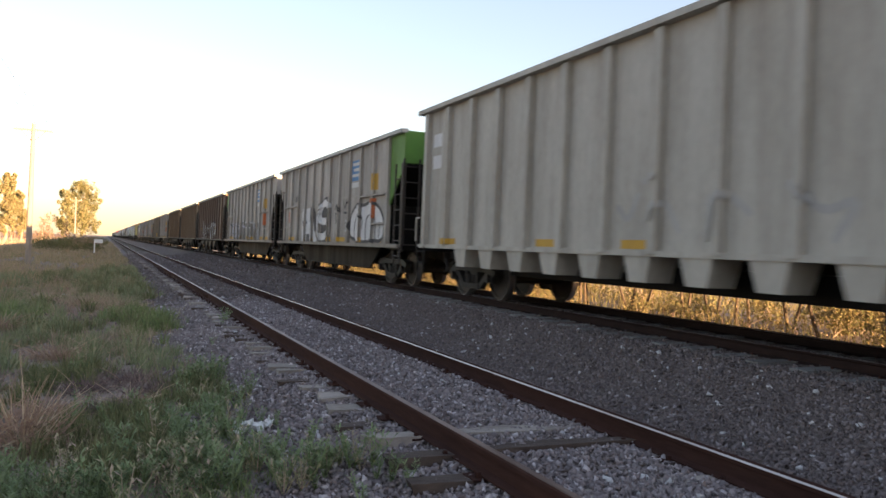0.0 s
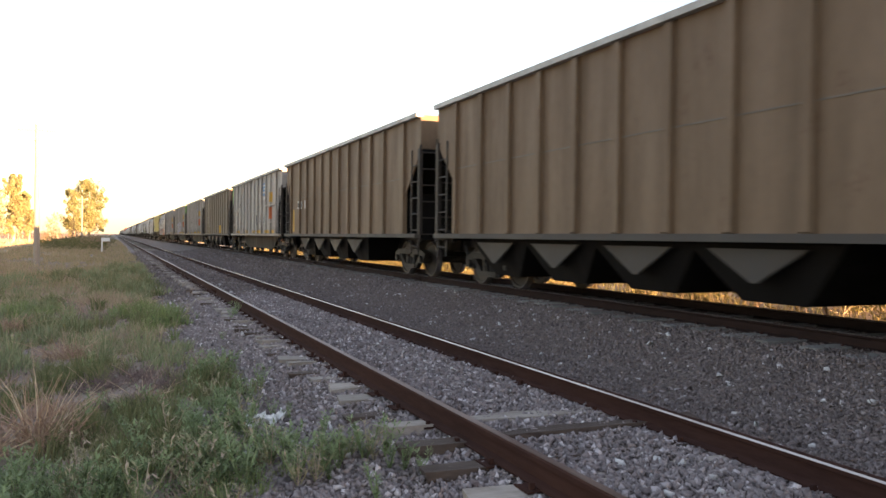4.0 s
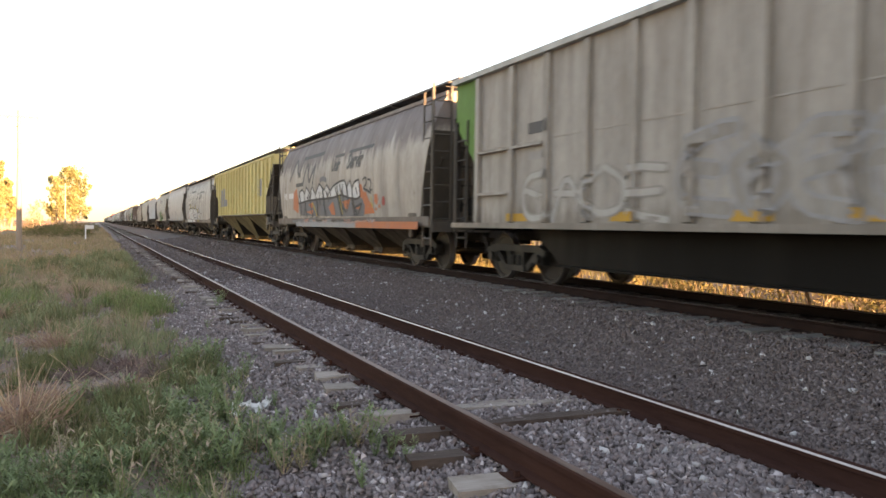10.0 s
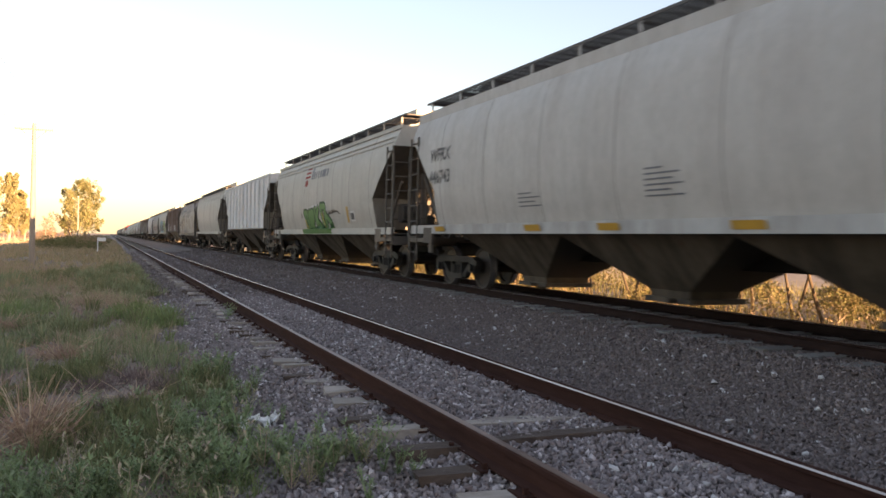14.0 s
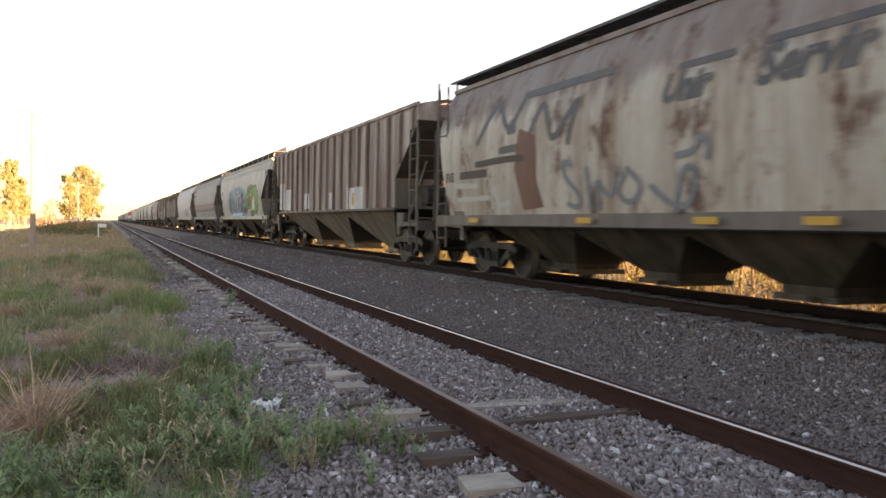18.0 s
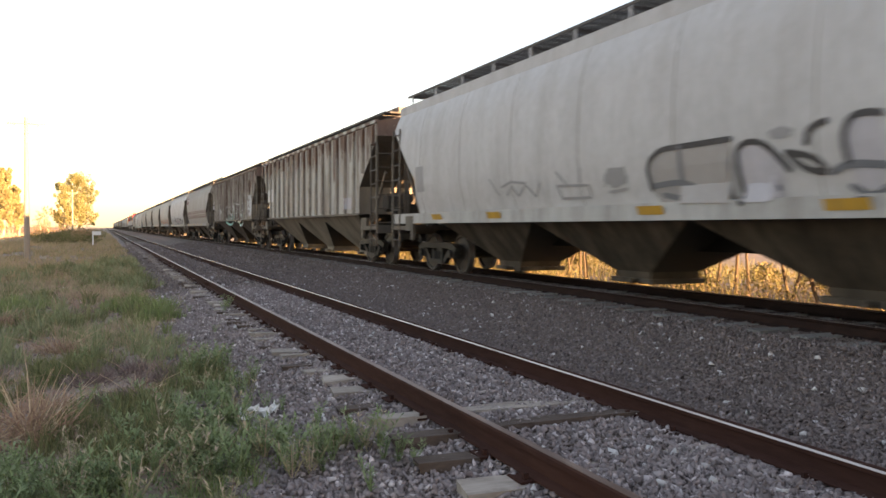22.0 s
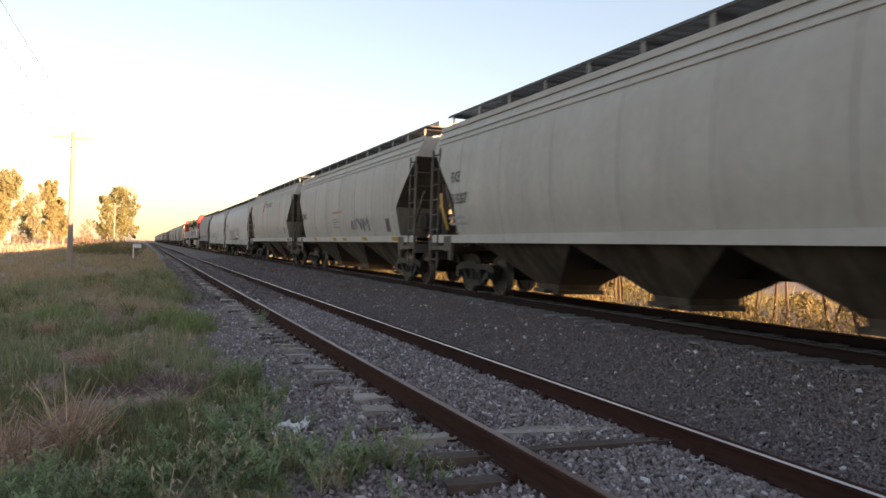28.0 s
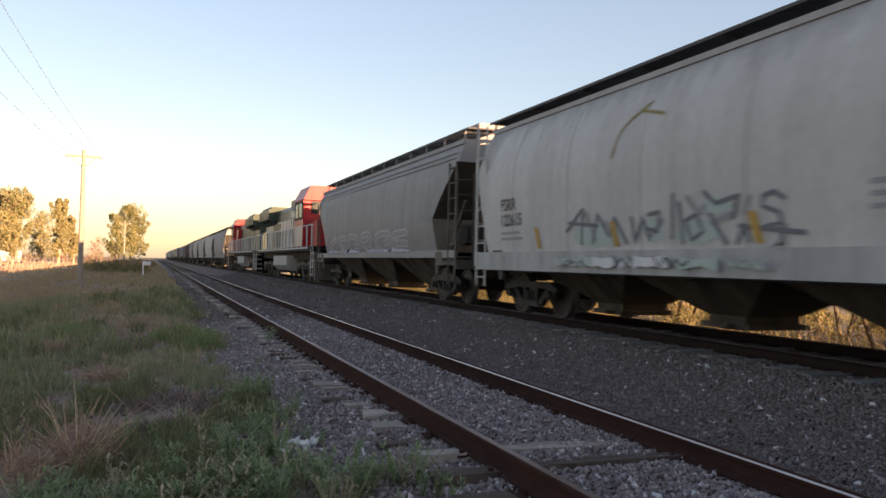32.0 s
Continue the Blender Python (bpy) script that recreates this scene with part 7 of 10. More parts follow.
    tag(w, sd, [[(-1.74, 1.59), (-1.68, 1.93), (-1.97, 2.11), (-2.37, 2.11), (-3.27, 2.12)], [(-3.42, 1.35), (-3.33, 1.92), (-3.49, 2.07), (-3.79, 2.03), (-4.04, 1.79), (-4.12, 1.7)], [(-4.11, 1.89), (-4.45, 1.82), (-4.63, 1.63), (-4.31, 1.69), (-4.11, 1.89)], [(-4.37, 1.97), (-4.41, 2.12), (-4.62, 2.17)], [(-4.86, 1.74), (-4.82, 2.0), (-4.92, 2.18), (-5.11, 2.2), (-5.26, 2.17)]], "spray_black", 0.075, 0.014, "black sprayed outline")
    tag(w, sd, [[(-1.8, 1.63), (-2.43, 1.67), (-2.77, 1.47)], [(-2.37, 2.1), (-2.37, 1.64)], [(-1.98, 1.5), (-2.32, 1.44)], [(-4.66, 1.64), (-4.86, 1.72), (-5.28, 1.67)], [(-3.72, 1.47), (-3.92, 1.51)], [(-4.87, 1.48), (-5.06, 1.36), (-5.28, 1.46)]], "spray_shade", 0.08, 0.014, "grey sprayed line")
    tag(w, sd, [[(3.1, 1.99), (2.81, 1.69)], [(2.63, 1.82), (2.25, 1.9), (1.72, 1.85)], [(2.47, 1.67), (2.25, 1.82), (2.03, 1.63), (1.72, 1.82), (1.42, 1.6), (1.23, 1.82)], [(0.68, 1.75), (-0.23, 1.72), (-0.24, 1.53), (0.59, 1.54), (0.68, 1.75)], [(0.68, 1.98), (0.42, 1.78)], [(-0.04, 1.98), (0.01, 1.79)], [(-0.65, 1.68), (-0.79, 1.89), (-1.16, 1.92)], [(-0.75, 1.59), (-1.17, 1.62)]], "spray_grey", 0.045, 0.012, "thin grey tag", False)
    s = Shape()
    blob(s, sd, -0.93, 1.8, 0.28, 0.15, 0.008, 0.07, random.Random(393))
    blob(s, sd, -4.03, 2.11, 0.17, 0.07, 0.008, 0.07, random.Random(394))
    spots(w, s, M["spray_grey"], "grey sprayed smudge")
    panel(w, sd, 7.0, 6.5, 1.9, 2.5, "spray_grey", "plate", "grey plate")
    for y in (6.0, 3.2, -1.5, -4.6):
        panel(w, sd, y, y - 0.55, 1.24, 1.36, "yellow_paint", "marking", "yellow strip on the sill", 0.05)
    w, sd = hopper(412.37, 17.4, "hop_rust", "white ribbed hopper wagon streaked with brown rust", "flat", ribs=19)
    panel(w, sd, -4.3, -4.45, 1.62, 2.05, "yellow_paint", "marking", "yellow strip")
    panel(w, sd, 7.2, 5.8, 2.2, 2.75, "spray_white", "plate", "white patch")
    panel(w, sd, -5.3, -6.1, 1.62, 1.98, "spray_pale", "plate", "pale plate")
    w, sd = hopper(431.18, 18.02, "hop_dark", "dark rusty ribbed hopper wagon with outlined graffiti", "flat")
    sprayed(w, sd, [(-3.41, 1.91), (-3.84, 1.98), (-3.72, 1.69), (-3.51, 1.74)], 'spray_teal', None, 0.05, 0.008, "teal sprayed patch", True)
    sprayed(w, sd, [(-4.05, 1.82), (-4.28, 1.8), (-4.25, 1.52), (-4.1, 1.48)], 'spray_teal', None, 0.05, 0.008, "teal sprayed patch", True)
    sprayed(w, sd, [(1.58, 1.68), (-1.59, 1.98), (-1.57, 1.44), (-0.57, 1.42), (1.68, 1.45)], 'spray_teal', None, 0.05, 0.006, "teal sprayed patch", True)
    sprayed(w, sd, [(0.78, 2.44), (1.32, 2.28), (1.52, 1.78), (1.15, 1.44), (0.62, 1.57), (0.45, 2.03)], 'spray_plum', 'spray_white', 0.055, 0.012, "dark plum sprayed letter with white outline", True)
    sprayed(w, sd, [(0.17, 2.46), (-0.14, 2.54), (-0.42, 2.24), (-0.36, 1.97), (-0.59, 1.78), (-0.53, 1.5), (-0.03, 1.42), (0.26, 1.73)], 'spray_plum', 'spray_white', 0.055, 0.012, "dark plum sprayed letter with white outline", True)
    sprayed(w, sd, [(-0.84, 1.99), (-1.01, 2.5), (-1.33, 2.5), (-1.48, 2.15), (-1.31, 1.73), (-0.95, 1.72)], 'spray_plum', 'spray_white', 0.055, 0.012, "dark plum sprayed letter with white outline", True)
    sprayed(w, sd, [(-1.56, 1.94), (-1.85, 2.37), (-2.25, 2.48), (-2.45, 2.27), (-2.43, 1.84), (-2.37, 1.4), (-1.67, 1.38)], 'spray_plum', 'spray_white', 0.055, 0.012, "dark plum sprayed letter with white outline", True)
    sprayed(w, sd, [(-2.47, 2.15), (-2.52, 2.49), (-2.64, 2.62), (-3.09, 2.37), (-3.36, 2.31), (-3.51, 2.11), (-3.45, 1.85), (-3.66, 1.57), (-3.83, 1.84), (-3.97, 1.92), (-4.16, 1.7), (-4.2, 1.37), (-2.54, 1.38)], 'spray_plum', 'spray_white', 0.055, 0.012, "dark plum sprayed letter with white outline", True)
    tag(w, sd, [[(0.97, 2.16), (0.75, 2.24), (0.67, 2.04), (0.9, 1.99), (0.97, 2.16)], [(-0.02, 1.95), (-0.36, 1.96)], [(-0.03, 1.67), (-0.23, 1.78), (-0.17, 1.57)], [(-1.04, 2.1), (-1.39, 2.25)], [(-0.95, 1.79), (-1.31, 1.85)], [(-1.86, 1.92), (-2.23, 2.03), (-2.26, 2.21), (-1.98, 2.11)], [(-1.73, 1.71), (-1.99, 1.79), (-2.42, 1.88)], [(-2.53, 2.14), (-2.62, 1.44)], [(-2.66, 2.13), (-2.84, 2.04), (-2.78, 1.73)], [(-2.93, 1.78), (-3.17, 1.47)]], "spray_white", 0.06, 0.022, "white inner line of a letter")
    s = Shape()
    blob(s, sd, -2.04, 2.19, 0.15, 0.12, 0.02, 0.07, random.Random(431))
    blob(s, sd, -2.87, 2.11, 0.1, 0.09, 0.02, 0.07, random.Random(432))
    spots(w, s, M["spray_mint"], "pale mint sprayed spot")
    s = Shape()
    blob(s, sd, -4.51, 1.71, 0.17, 0.15, 0.009, 0.07, random.Random(431))
    blob(s, sd, -2.93, 1.63, 0.11, 0.11, 0.009, 0.07, random.Random(432))
    blob(s, sd, -0.9, 1.61, 0.11, 0.12, 0.009, 0.07, random.Random(433))
    spots(w, s, M["spray_olive"], "yellow-olive sprayed spot")
    sprayed(w, sd, [(-4.22, 2.36), (-4.55, 2.35), (-4.55, 1.99), (-4.23, 2.0)], 'dark_paint', None, 0.05, 0.012, "dark plate")
    tag(w, sd, [[(-4.23, 1.99), (-4.62, 2.01)], [(-4.24, 2.38), (-4.61, 2.38)]], "spray_white", 0.05, 0.014, "pale edge of the plate", False)
    tag(w, sd, [[(4.4, 2.62), (5.02, 2.44), (5.23, 1.94), (4.77, 1.52), (4.05, 1.65), (3.89, 2.18), (4.4, 2.62)], [(4.79, 2.24), (4.1, 2.25)], [(4.65, 1.85), (4.09, 1.95)], [(5.41, 2.47), (5.29, 1.62)]], "spray_white", 0.07, 0.014, "white ringed figure")
    s = Shape()
    blob(s, sd, 4.48, 2.06, 0.48, 0.45, 0.01, 0.07, random.Random(431))
    spots(w, s, M["spray_faint"], "pale sprayed figure")
    tag(w, sd, [[(1.7, 1.5), (1.0, 1.25), (-0.8, 1.2), (-1.1, 1.5)], [(-2.9, 1.45), (-3.6, 1.2), (-4.3, 1.15), (-4.5, 1.5)]], "spray_teal", 0.12, 0.008)
    tag(w, sd, [[(-4.0, 1.15), (-4.55, 1.2), (-4.5, 1.6)]], "spray_white", 0.06, 0.012)
    s = Shape()
    blob(s, sd, -6.6, 2.2, 0.62, 0.6, wob=0.04)
    spots(w, s, M["spray_white"], "round white painted shape")
    bars(w, sd, 7.6, 2.84, [0.45, 0.45], 0.24, 0.1, "spray_pale")
    w, sd = hopper(449.82, 17.04, "hop_grey", "grey hopper wagon with thin maroon stripes", posts=11)
    striped(w, sd, 17.04)
    w, sd = hopper(468.49, 18.11, "hop_cool", "white hopper wagon with outline graffiti along the sill", sill=(1.16, 1.4), posts=12)
    sprayed(w, sd, [(0.84, 1.97), (-0.1, 1.89), (-0.2, 1.42), (0.83, 1.44)], 'spray_rose', 'spray_shade', 0.07, 0.01, "faded rose sprayed block with dark edge")
    sprayed(w, sd, [(-0.22, 1.91), (-0.93, 1.93), (-1.02, 1.4), (-0.28, 1.41)], 'spray_rose', 'spray_shade', 0.07, 0.01, "faded rose sprayed block with dark edge")
    sprayed(w, sd, [(-1.01, 1.91), (-1.73, 1.95), (-1.88, 1.38), (-1.09, 1.4)], 'spray_rose', 'spray_shade', 0.07, 0.01, "faded rose sprayed block with dark edge")
    sprayed(w, sd, [(-1.8, 1.94), (-2.57, 1.93), (-2.76, 1.41), (-1.95, 1.38)], 'spray_rose', 'spray_shade', 0.07, 0.01, "faded rose sprayed block with dark edge")
    tag(w, sd, [[(7.13, 2.32), (6.7, 1.53)], [(6.33, 1.87), (5.95, 1.52)], [(5.42, 1.51), (5.62, 2.04), (5.09, 1.56), (4.94, 1.94)], [(5.28, 2.2), (4.47, 2.3), (3.73, 2.31), (3.54, 1.76), (4.14, 1.54)], [(4.31, 2.1), (4.3, 1.61)], [(-0.53, 1.84), (-0.62, 1.61)], [(-1.16, 1.68), (-1.53, 1.71)]], "spray_grey", 0.07, 0.012, "grey sprayed line")
    tag(w, sd, [[(3.08, 1.86), (2.76, 1.51)], [(2.47, 1.89), (2.14, 1.5), (1.92, 1.97), (1.46, 1.62)], [(1.35, 1.48), (0.94, 1.87)], [(2.16, 2.04), (1.58, 1.96)]], "spray_smoke", 0.2, 0.01, "smoky green-grey sprayed smear")
    s = Shape()
    blob(s, sd, -2.4, 1.46, 0.19, 0.05, 0.016, 0.07, random.Random(468))
    spots(w, s, M["spray_shade"], "dark sprayed smudge")
    tag(w, sd, [[(-2.97, 1.86), (-3.15, 1.45), (-3.25, 1.85), (-3.46, 1.6), (-3.5, 1.94), (-3.8, 1.66), (-3.89, 1.91), (-4.22, 1.54), (-4.21, 1.91), (-4.45, 1.57)], [(-4.43, 1.9), (-5.0, 1.89)], [(-4.63, 1.82), (-4.68, 1.44)], [(-4.83, 1.86), (-4.88, 1.6)]], "spray_black", 0.075, 0.014, "black zigzag tag", False)
    tag(w, sd, [[(-3.15, 1.38), (-3.31, 1.48), (-3.56, 1.37), (-3.81, 1.53), (-4.09, 1.41)], [(-4.76, 1.59), (-5.06, 1.66), (-5.35, 1.53), (-4.84, 1.45)], [(-4.92, 1.38), (-5.28, 1.44)]], "spray_black", 0.07, 0.014, "black looped tag")
    sill_scrawl(w, sd, 6.4, -5.2, 1.17, 1.39, ("spray_rose", "spray_pale", "spray_faint"), 93)
    panel(w, sd, -5.7, -6.3, 1.5, 1.8, "dark_paint", "plate", "dark plate")
    for y in (4.4, -0.6, -4.8):
        panel(w, sd, y, y - 0.5, 1.22, 1.34, "yellow_paint", "marking", "yellow strip on the sill", 0.05)
    w, sd = hopper(487.0, 16.71, "hop_white", "pale hopper wagon with faded orange graffiti", posts=11)
    graffiti(w, sd, 7.0, -6.5, 1.4, 2.0, "spray_orange", "spray_faint", 62, 12, 0.12)
    w, sd = hopper(505.1, 17.3, "hop_cream", "cream hopper wagon with a six-figure number", posts=11)
    number(w, sd, 7.1, "713207")
    w, sd = hopper(523.76, 17.82, "hop_cream", "cream hopper wagon with a red stripe and grey tag", posts=12)
    bars(w, sd, 1.2, 2.34, [1.7], 0.09, 0.05, "spray_brick", "marking", "faded red lettering")
    bars(w, sd, 1.1, 2.05, [0.7, 0.9, 0.5, 1.0], 0.028, 0.07, "spray_shade")
    graffiti(w, sd, -1.7, -4.2, 1.55, 2.1, None, "spray_shade", 64, 8, 0.05, angular=True)
    lettering(w, sd, "712042", 7.3, 2.2, 0.34, "dark_paint")
    for y in (4.6, 1.0, -0.6, -3.4, -6.8):
        panel(w, sd, y, y - 0.6, 1.22, 1.33, "yellow_paint", "marking", "yellow strip on the sill", 0.05)
    panel(w, sd, -6.0, -6.4, 1.5, 1.9, "dark_paint", "plate", "dark plate")
    w, sd = hopper(542.17, 16.79, "hop_cream", "cream hopper wagon with a company mark", posts=11)
    company_mark(w, sd, 2.2)
    number(w, sd, 6.7, "712562")
    panel(w, sd, -5.6, -5.95, 1.62, 1.9, "spray_shade", "plate", "small dark plate")
    for y in (4.9, 1.9, -0.9, -3.55):
        panel(w, sd, y, y - 0.16, 1.54, 2.0, "yellow_paint", "marking", "yellow slanted strip", 0.008, 0.2)
    w, sd = hopper(560.05, 16.76, "tank_white", "white round hopper wagon with outlined graffiti", "round")
    bars(w, sd, 6.95, 2.6, [1.0], 0.22, 0.05, "dark_paint")
    lettering(w, sd, "119351", 6.95, 2.06, 0.3, "dark_paint")
    sprayed(w, sd, [(4.6, 1.34), (4.4, 1.92), (4.2, 2.14), (3.6, 1.94), (3.0, 2.08), (2.4, 1.86), (1.9, 1.96), (1.8, 1.84), (1.3, 2.12), (0.8, 1.95), (0.56, 1.77), (0.5, 1.34)], "spray_faint", "spray_shade", 0.045, 0.01, "grey spray-painted letters with dark outline")
    tag(w, sd, [[(3.6, 1.9), (3.5, 1.4)], [(2.4, 1.84), (2.5, 1.4)], [(1.75, 1.8), (1.7, 1.4)], [(4.1, 1.9), (4.0, 1.5)], [(3.0, 1.8), (2.9, 1.5)], [(1.2, 1.8), (1.1, 1.5)]], "spray_grey", 0.05)
    tag(w, sd, [[(4.45, 1.95), (4.15, 2.16), (3.55, 1.95)], [(3.1, 2.06), (2.4, 1.86), (1.9, 1.98)], [(1.7, 1.86), (1.3, 2.14), (0.7, 1.9)]], "spray_shade", 0.075, 0.02, smooth=False)
    sprayed(w, sd, [(0.45, 1.34), (0.35, 1.65), (-0.14, 2.22), (-0.4, 2.0), (-0.61, 2.01), (-0.64, 2.12), (-1.07, 2.2), (-1.23, 1.92), (-1.61, 1.8), (-1.5, 1.94), (-2.45, 2.14), (-2.72, 1.7), (-2.4, 1.34)], "spray_silver", "spray_black", 0.085, 0.012, "white spray-painted letters with black outline")
    sprayed(w, sd, [(-0.1, 1.75), (-0.25, 1.75), (-0.2, 1.6), (-0.02, 1.6)], "spray_shade", None, 0.05, 0.02)
    sprayed(w, sd, [(-2.0, 1.72), (-2.4, 1.8), (-2.35, 1.62), (-2.1, 1.55)], "spray_shade", "spray_shade", 0.05, 0.02)
    tag(w, sd, [[(0.2, 1.5), (-0.5, 1.4), (-0.3, 1.6)], [(-0.8, 1.9), (-0.9, 1.4)], [(-1.15, 1.75), (-1.7, 1.7)], [(-1.2, 1.5), (-1.8, 1.42)], [(-1.85, 1.9), (-1.95, 1.4)]], "spray_black", 0.06, 0.02, smooth=False)
    sprayed(w, sd, [(0.9, 2.2), (0.3, 2.2), (0.2, 1.9), (0.7, 1.95)], "spray_fresh", None, 0.05, 0.006, smooth=True)
    sprayed(w, sd, [(-0.5, 1.7), (-0.7, 1.68), (-0.75, 1.42), (-0.6, 1.4)], "spray_gold", None, 0.05, 0.022)
    sill_scrawl(w, sd, 4.6, -2.5, 1.0, 1.24, ("spray_silver", "spray_faint", "spray_pale", "spray_blue"), 91)
    tag(w, sd, [[(-0.9, 1.25), (-1.55, 1.05), (-2.4, 1.25)]], "spray_shade", 0.06, 0.025, smooth=False)
    sprayed(w, sd, [(-2.6, 1.02), (-2.6, 1.22), (-4.4, 1.22), (-4.4, 1.02)], "spray_fresh", None, 0.05, 0.012)
    panel(w, sd, 5.6, 5.45, 1.4, 1.95, "yellow_paint", "marking", "yellow slanted strip", 0.008, -0.3)
    w, sd = hopper(578.36, 17.67, "tank_white", "white round hopper wagon with green and black graffiti", "round")
    lettering(w, sd, "FSRR", 7.3, 2.16, 0.34, "dark_paint")
    lettering(w, sd, "122615", 7.32, 1.84, 0.34, "dark_paint")
    bars(w, sd, 7.3, 1.72, [0.9, 1.0], 0.06, 0.06, "spray_grey")
    s = Shape()
    blob(s, sd, 3.54, 1.57, 0.76, 0.21, 0.007, 0.07, random.Random(578))
    blob(s, sd, 1.9, 1.58, 0.27, 0.18, 0.007, 0.07, random.Random(579))
    blob(s, sd, 0.94, 1.54, 0.45, 0.17, 0.007, 0.07, random.Random(580))
    blob(s, sd, 0.55, 1.86, 0.3, 0.11, 0.007, 0.07, random.Random(581))
    spots(w, s, M["spray_mint"], "faded mint sprayed cloud")
    tag(w, sd, [[(4.49, 1.65), (3.92, 2.02), (3.99, 1.42)], [(4.4, 1.79), (3.46, 1.71)], [(3.63, 1.43), (3.46, 1.9), (3.11, 1.51), (2.95, 1.83), (2.62, 1.41)], [(2.48, 1.8), (2.39, 1.41), (2.18, 1.79), (2.03, 1.45)], [(2.04, 1.82), (1.77, 1.85), (1.81, 1.56), (2.11, 1.62)], [(1.49, 1.47), (1.44, 2.07)], [(1.31, 1.94), (1.24, 1.39)], [(1.18, 1.69), (0.95, 1.77), (0.81, 1.53), (1.06, 1.42), (1.18, 1.69)], [(0.78, 2.06), (0.55, 1.89), (0.11, 1.97), (0.23, 1.69)], [(0.66, 1.75), (0.38, 1.37)], [(0.17, 1.37), (0.03, 1.61), (-0.04, 1.39)]], "spray_shade", 0.065, 0.014, "dark angular sprayed line", False)
    tag(w, sd, [[(-0.64, 1.88), (-0.49, 1.97), (-0.3, 1.93), (-0.28, 1.81), (-0.55, 1.72), (-0.59, 1.59), (-0.34, 1.56)], [(0.12, 1.58), (-0.36, 1.53), (-0.92, 1.47)], [(-0.64, 1.55), (-0.54, 1.32)]], "spray_shade", 0.065, 0.014, "dark angular sprayed line", False)
    tag(w, sd, [[(3.82, 1.92), (3.54, 1.48)], [(3.2, 1.75), (2.86, 1.4)], [(1.7, 1.71), (2.03, 1.49)], [(1.13, 2.01), (0.89, 1.76), (0.77, 1.87)], [(0.63, 1.64), (0.28, 1.73)], [(-0.07, 1.92), (0.03, 1.75)]], "spray_grey", 0.09, 0.011, "grey sprayed shade")
    tag(w, sd, [[(3.05, 2.8), (2.9, 3.25), (2.2, 3.55)], [(2.4, 3.45), (1.8, 3.3)]], "spray_olive", 0.05, 0.01)
    sill_scrawl(w, sd, 4.8, -0.4, 1.0, 1.22, ("spray_white", "spray_faint", "spray_mint"), 92)
    for y in (5.62, 2.96, -0.16, -5.9):
        panel(w, sd, y, y - 0.13, 1.36, 1.76, "yellow_paint", "marking", "yellow slanted strip", 0.018, 0.3)
    bars(w, sd, -1.8, 2.0, [0.7, 0.5, 0.8], 0.06, 0.07, "spray_grey")
    w, sd = hopper(597.04, 17.48, "hop_grey", "grey hopper wagon with white graffiti by the sill", posts=12)
    graffiti(w, sd, 6.6, -4.8, 1.25, 2.15, "spray_faint", "spray_pale", 71, 6, 0.14)
    for y, flip in ((617.8, False), (640.6, True)):
        ride(locomotive("dark green and red six-axle diesel locomotive" if flip else "white and red six-axle diesel locomotive with dark green hood", "loco_red", "loco_green", flip, flip), y)
    # the far end of the train, seen only small
    far = [("hop_grey", "curved"), ("hop_white", "curved"), ("hop_cream", "curved"), ("hop_white", "curved"), ("hop_grey", "curved"), ("hop_brown", "flat"), ("coal", ""), ("hop_cool", "flat"),
           ("coal", ""), ("hop_brown", "flat"), ("hop_ribbed", "flat"), ("hop_yellow", "flat"), ("hop_white", "curved"), ("hop_grey", "curved"), ("hop_cream", "flat"), ("coal", ""),
           ("hop_white", "curved"), ("hop_ribbed", "flat"), ("coal", ""), ("hop_cream", "curved"), ("hop_grey", "curved"), ("hop_yellow", "flat"), ("hop_white", "curved"), ("coal", "")]
    y = 663.4
    for paint, shape in far:
        if paint == "coal":
            coal(y, 16.5)
        else:
            hopper(y, 17.2, paint, "grey covered hopper wagon far along the train" if shape == "curved" else "ribbed hopper wagon far along the train", shape)
        join_alike(train[-1][0])
        y += 18.4
    for w, _ in train[:3]:
        join_alike(w)


def number(w, sd, y, text):
    lettering(w, sd, "FXE", y, 2.62, 0.34, "dark_paint")
    lettering(w, sd, text, y, 2.1, 0.34, "dark_paint")
    bars(w, sd, y + 0.2, 1.8, [1.0, 1.1], 0.06, 0.08, "spray_grey")
    panel(w, sd, y + 0.5, y + 0.34, 1.5, 2.4, "yellow_paint", "marking", "yellow slanted strip", 0.008, 0.25)


def company_mark(w, sd, y):
    """A red swirl and a grey slanted word, as plain shapes."""
    s = Shape()
    for i in range(3):
        patch(s, sd, y - 0.75, y - 0.1 + 0.05 * i, 3.6 - 0.16 * i, 3.68 - 0.16 * i, 0.007, -0.2)
    blob(s, sd, y - 0.25, 3.1, 0.24, 0.13)
    part("company_mark", s, M["red_paint"], w, "red swirl mark")
    s = Shape()
    for i, (wd, h) in enumerate(((0.26, 0.42), (0.2, 0.26), (0.16, 0.26), (0.16, 0.26), (0.22, 0.26), (0.38, 0.26), (0.2, 0.26), (0.22, 0.26))):
        q = y - 0.95 - i * 0.31
        patch(s, sd, q - wd, q, 3.2, 3.2 + h, 0.007, -0.15)
    part("company_word", s, M["spray_shade"], w, "dark slanted word shapes")


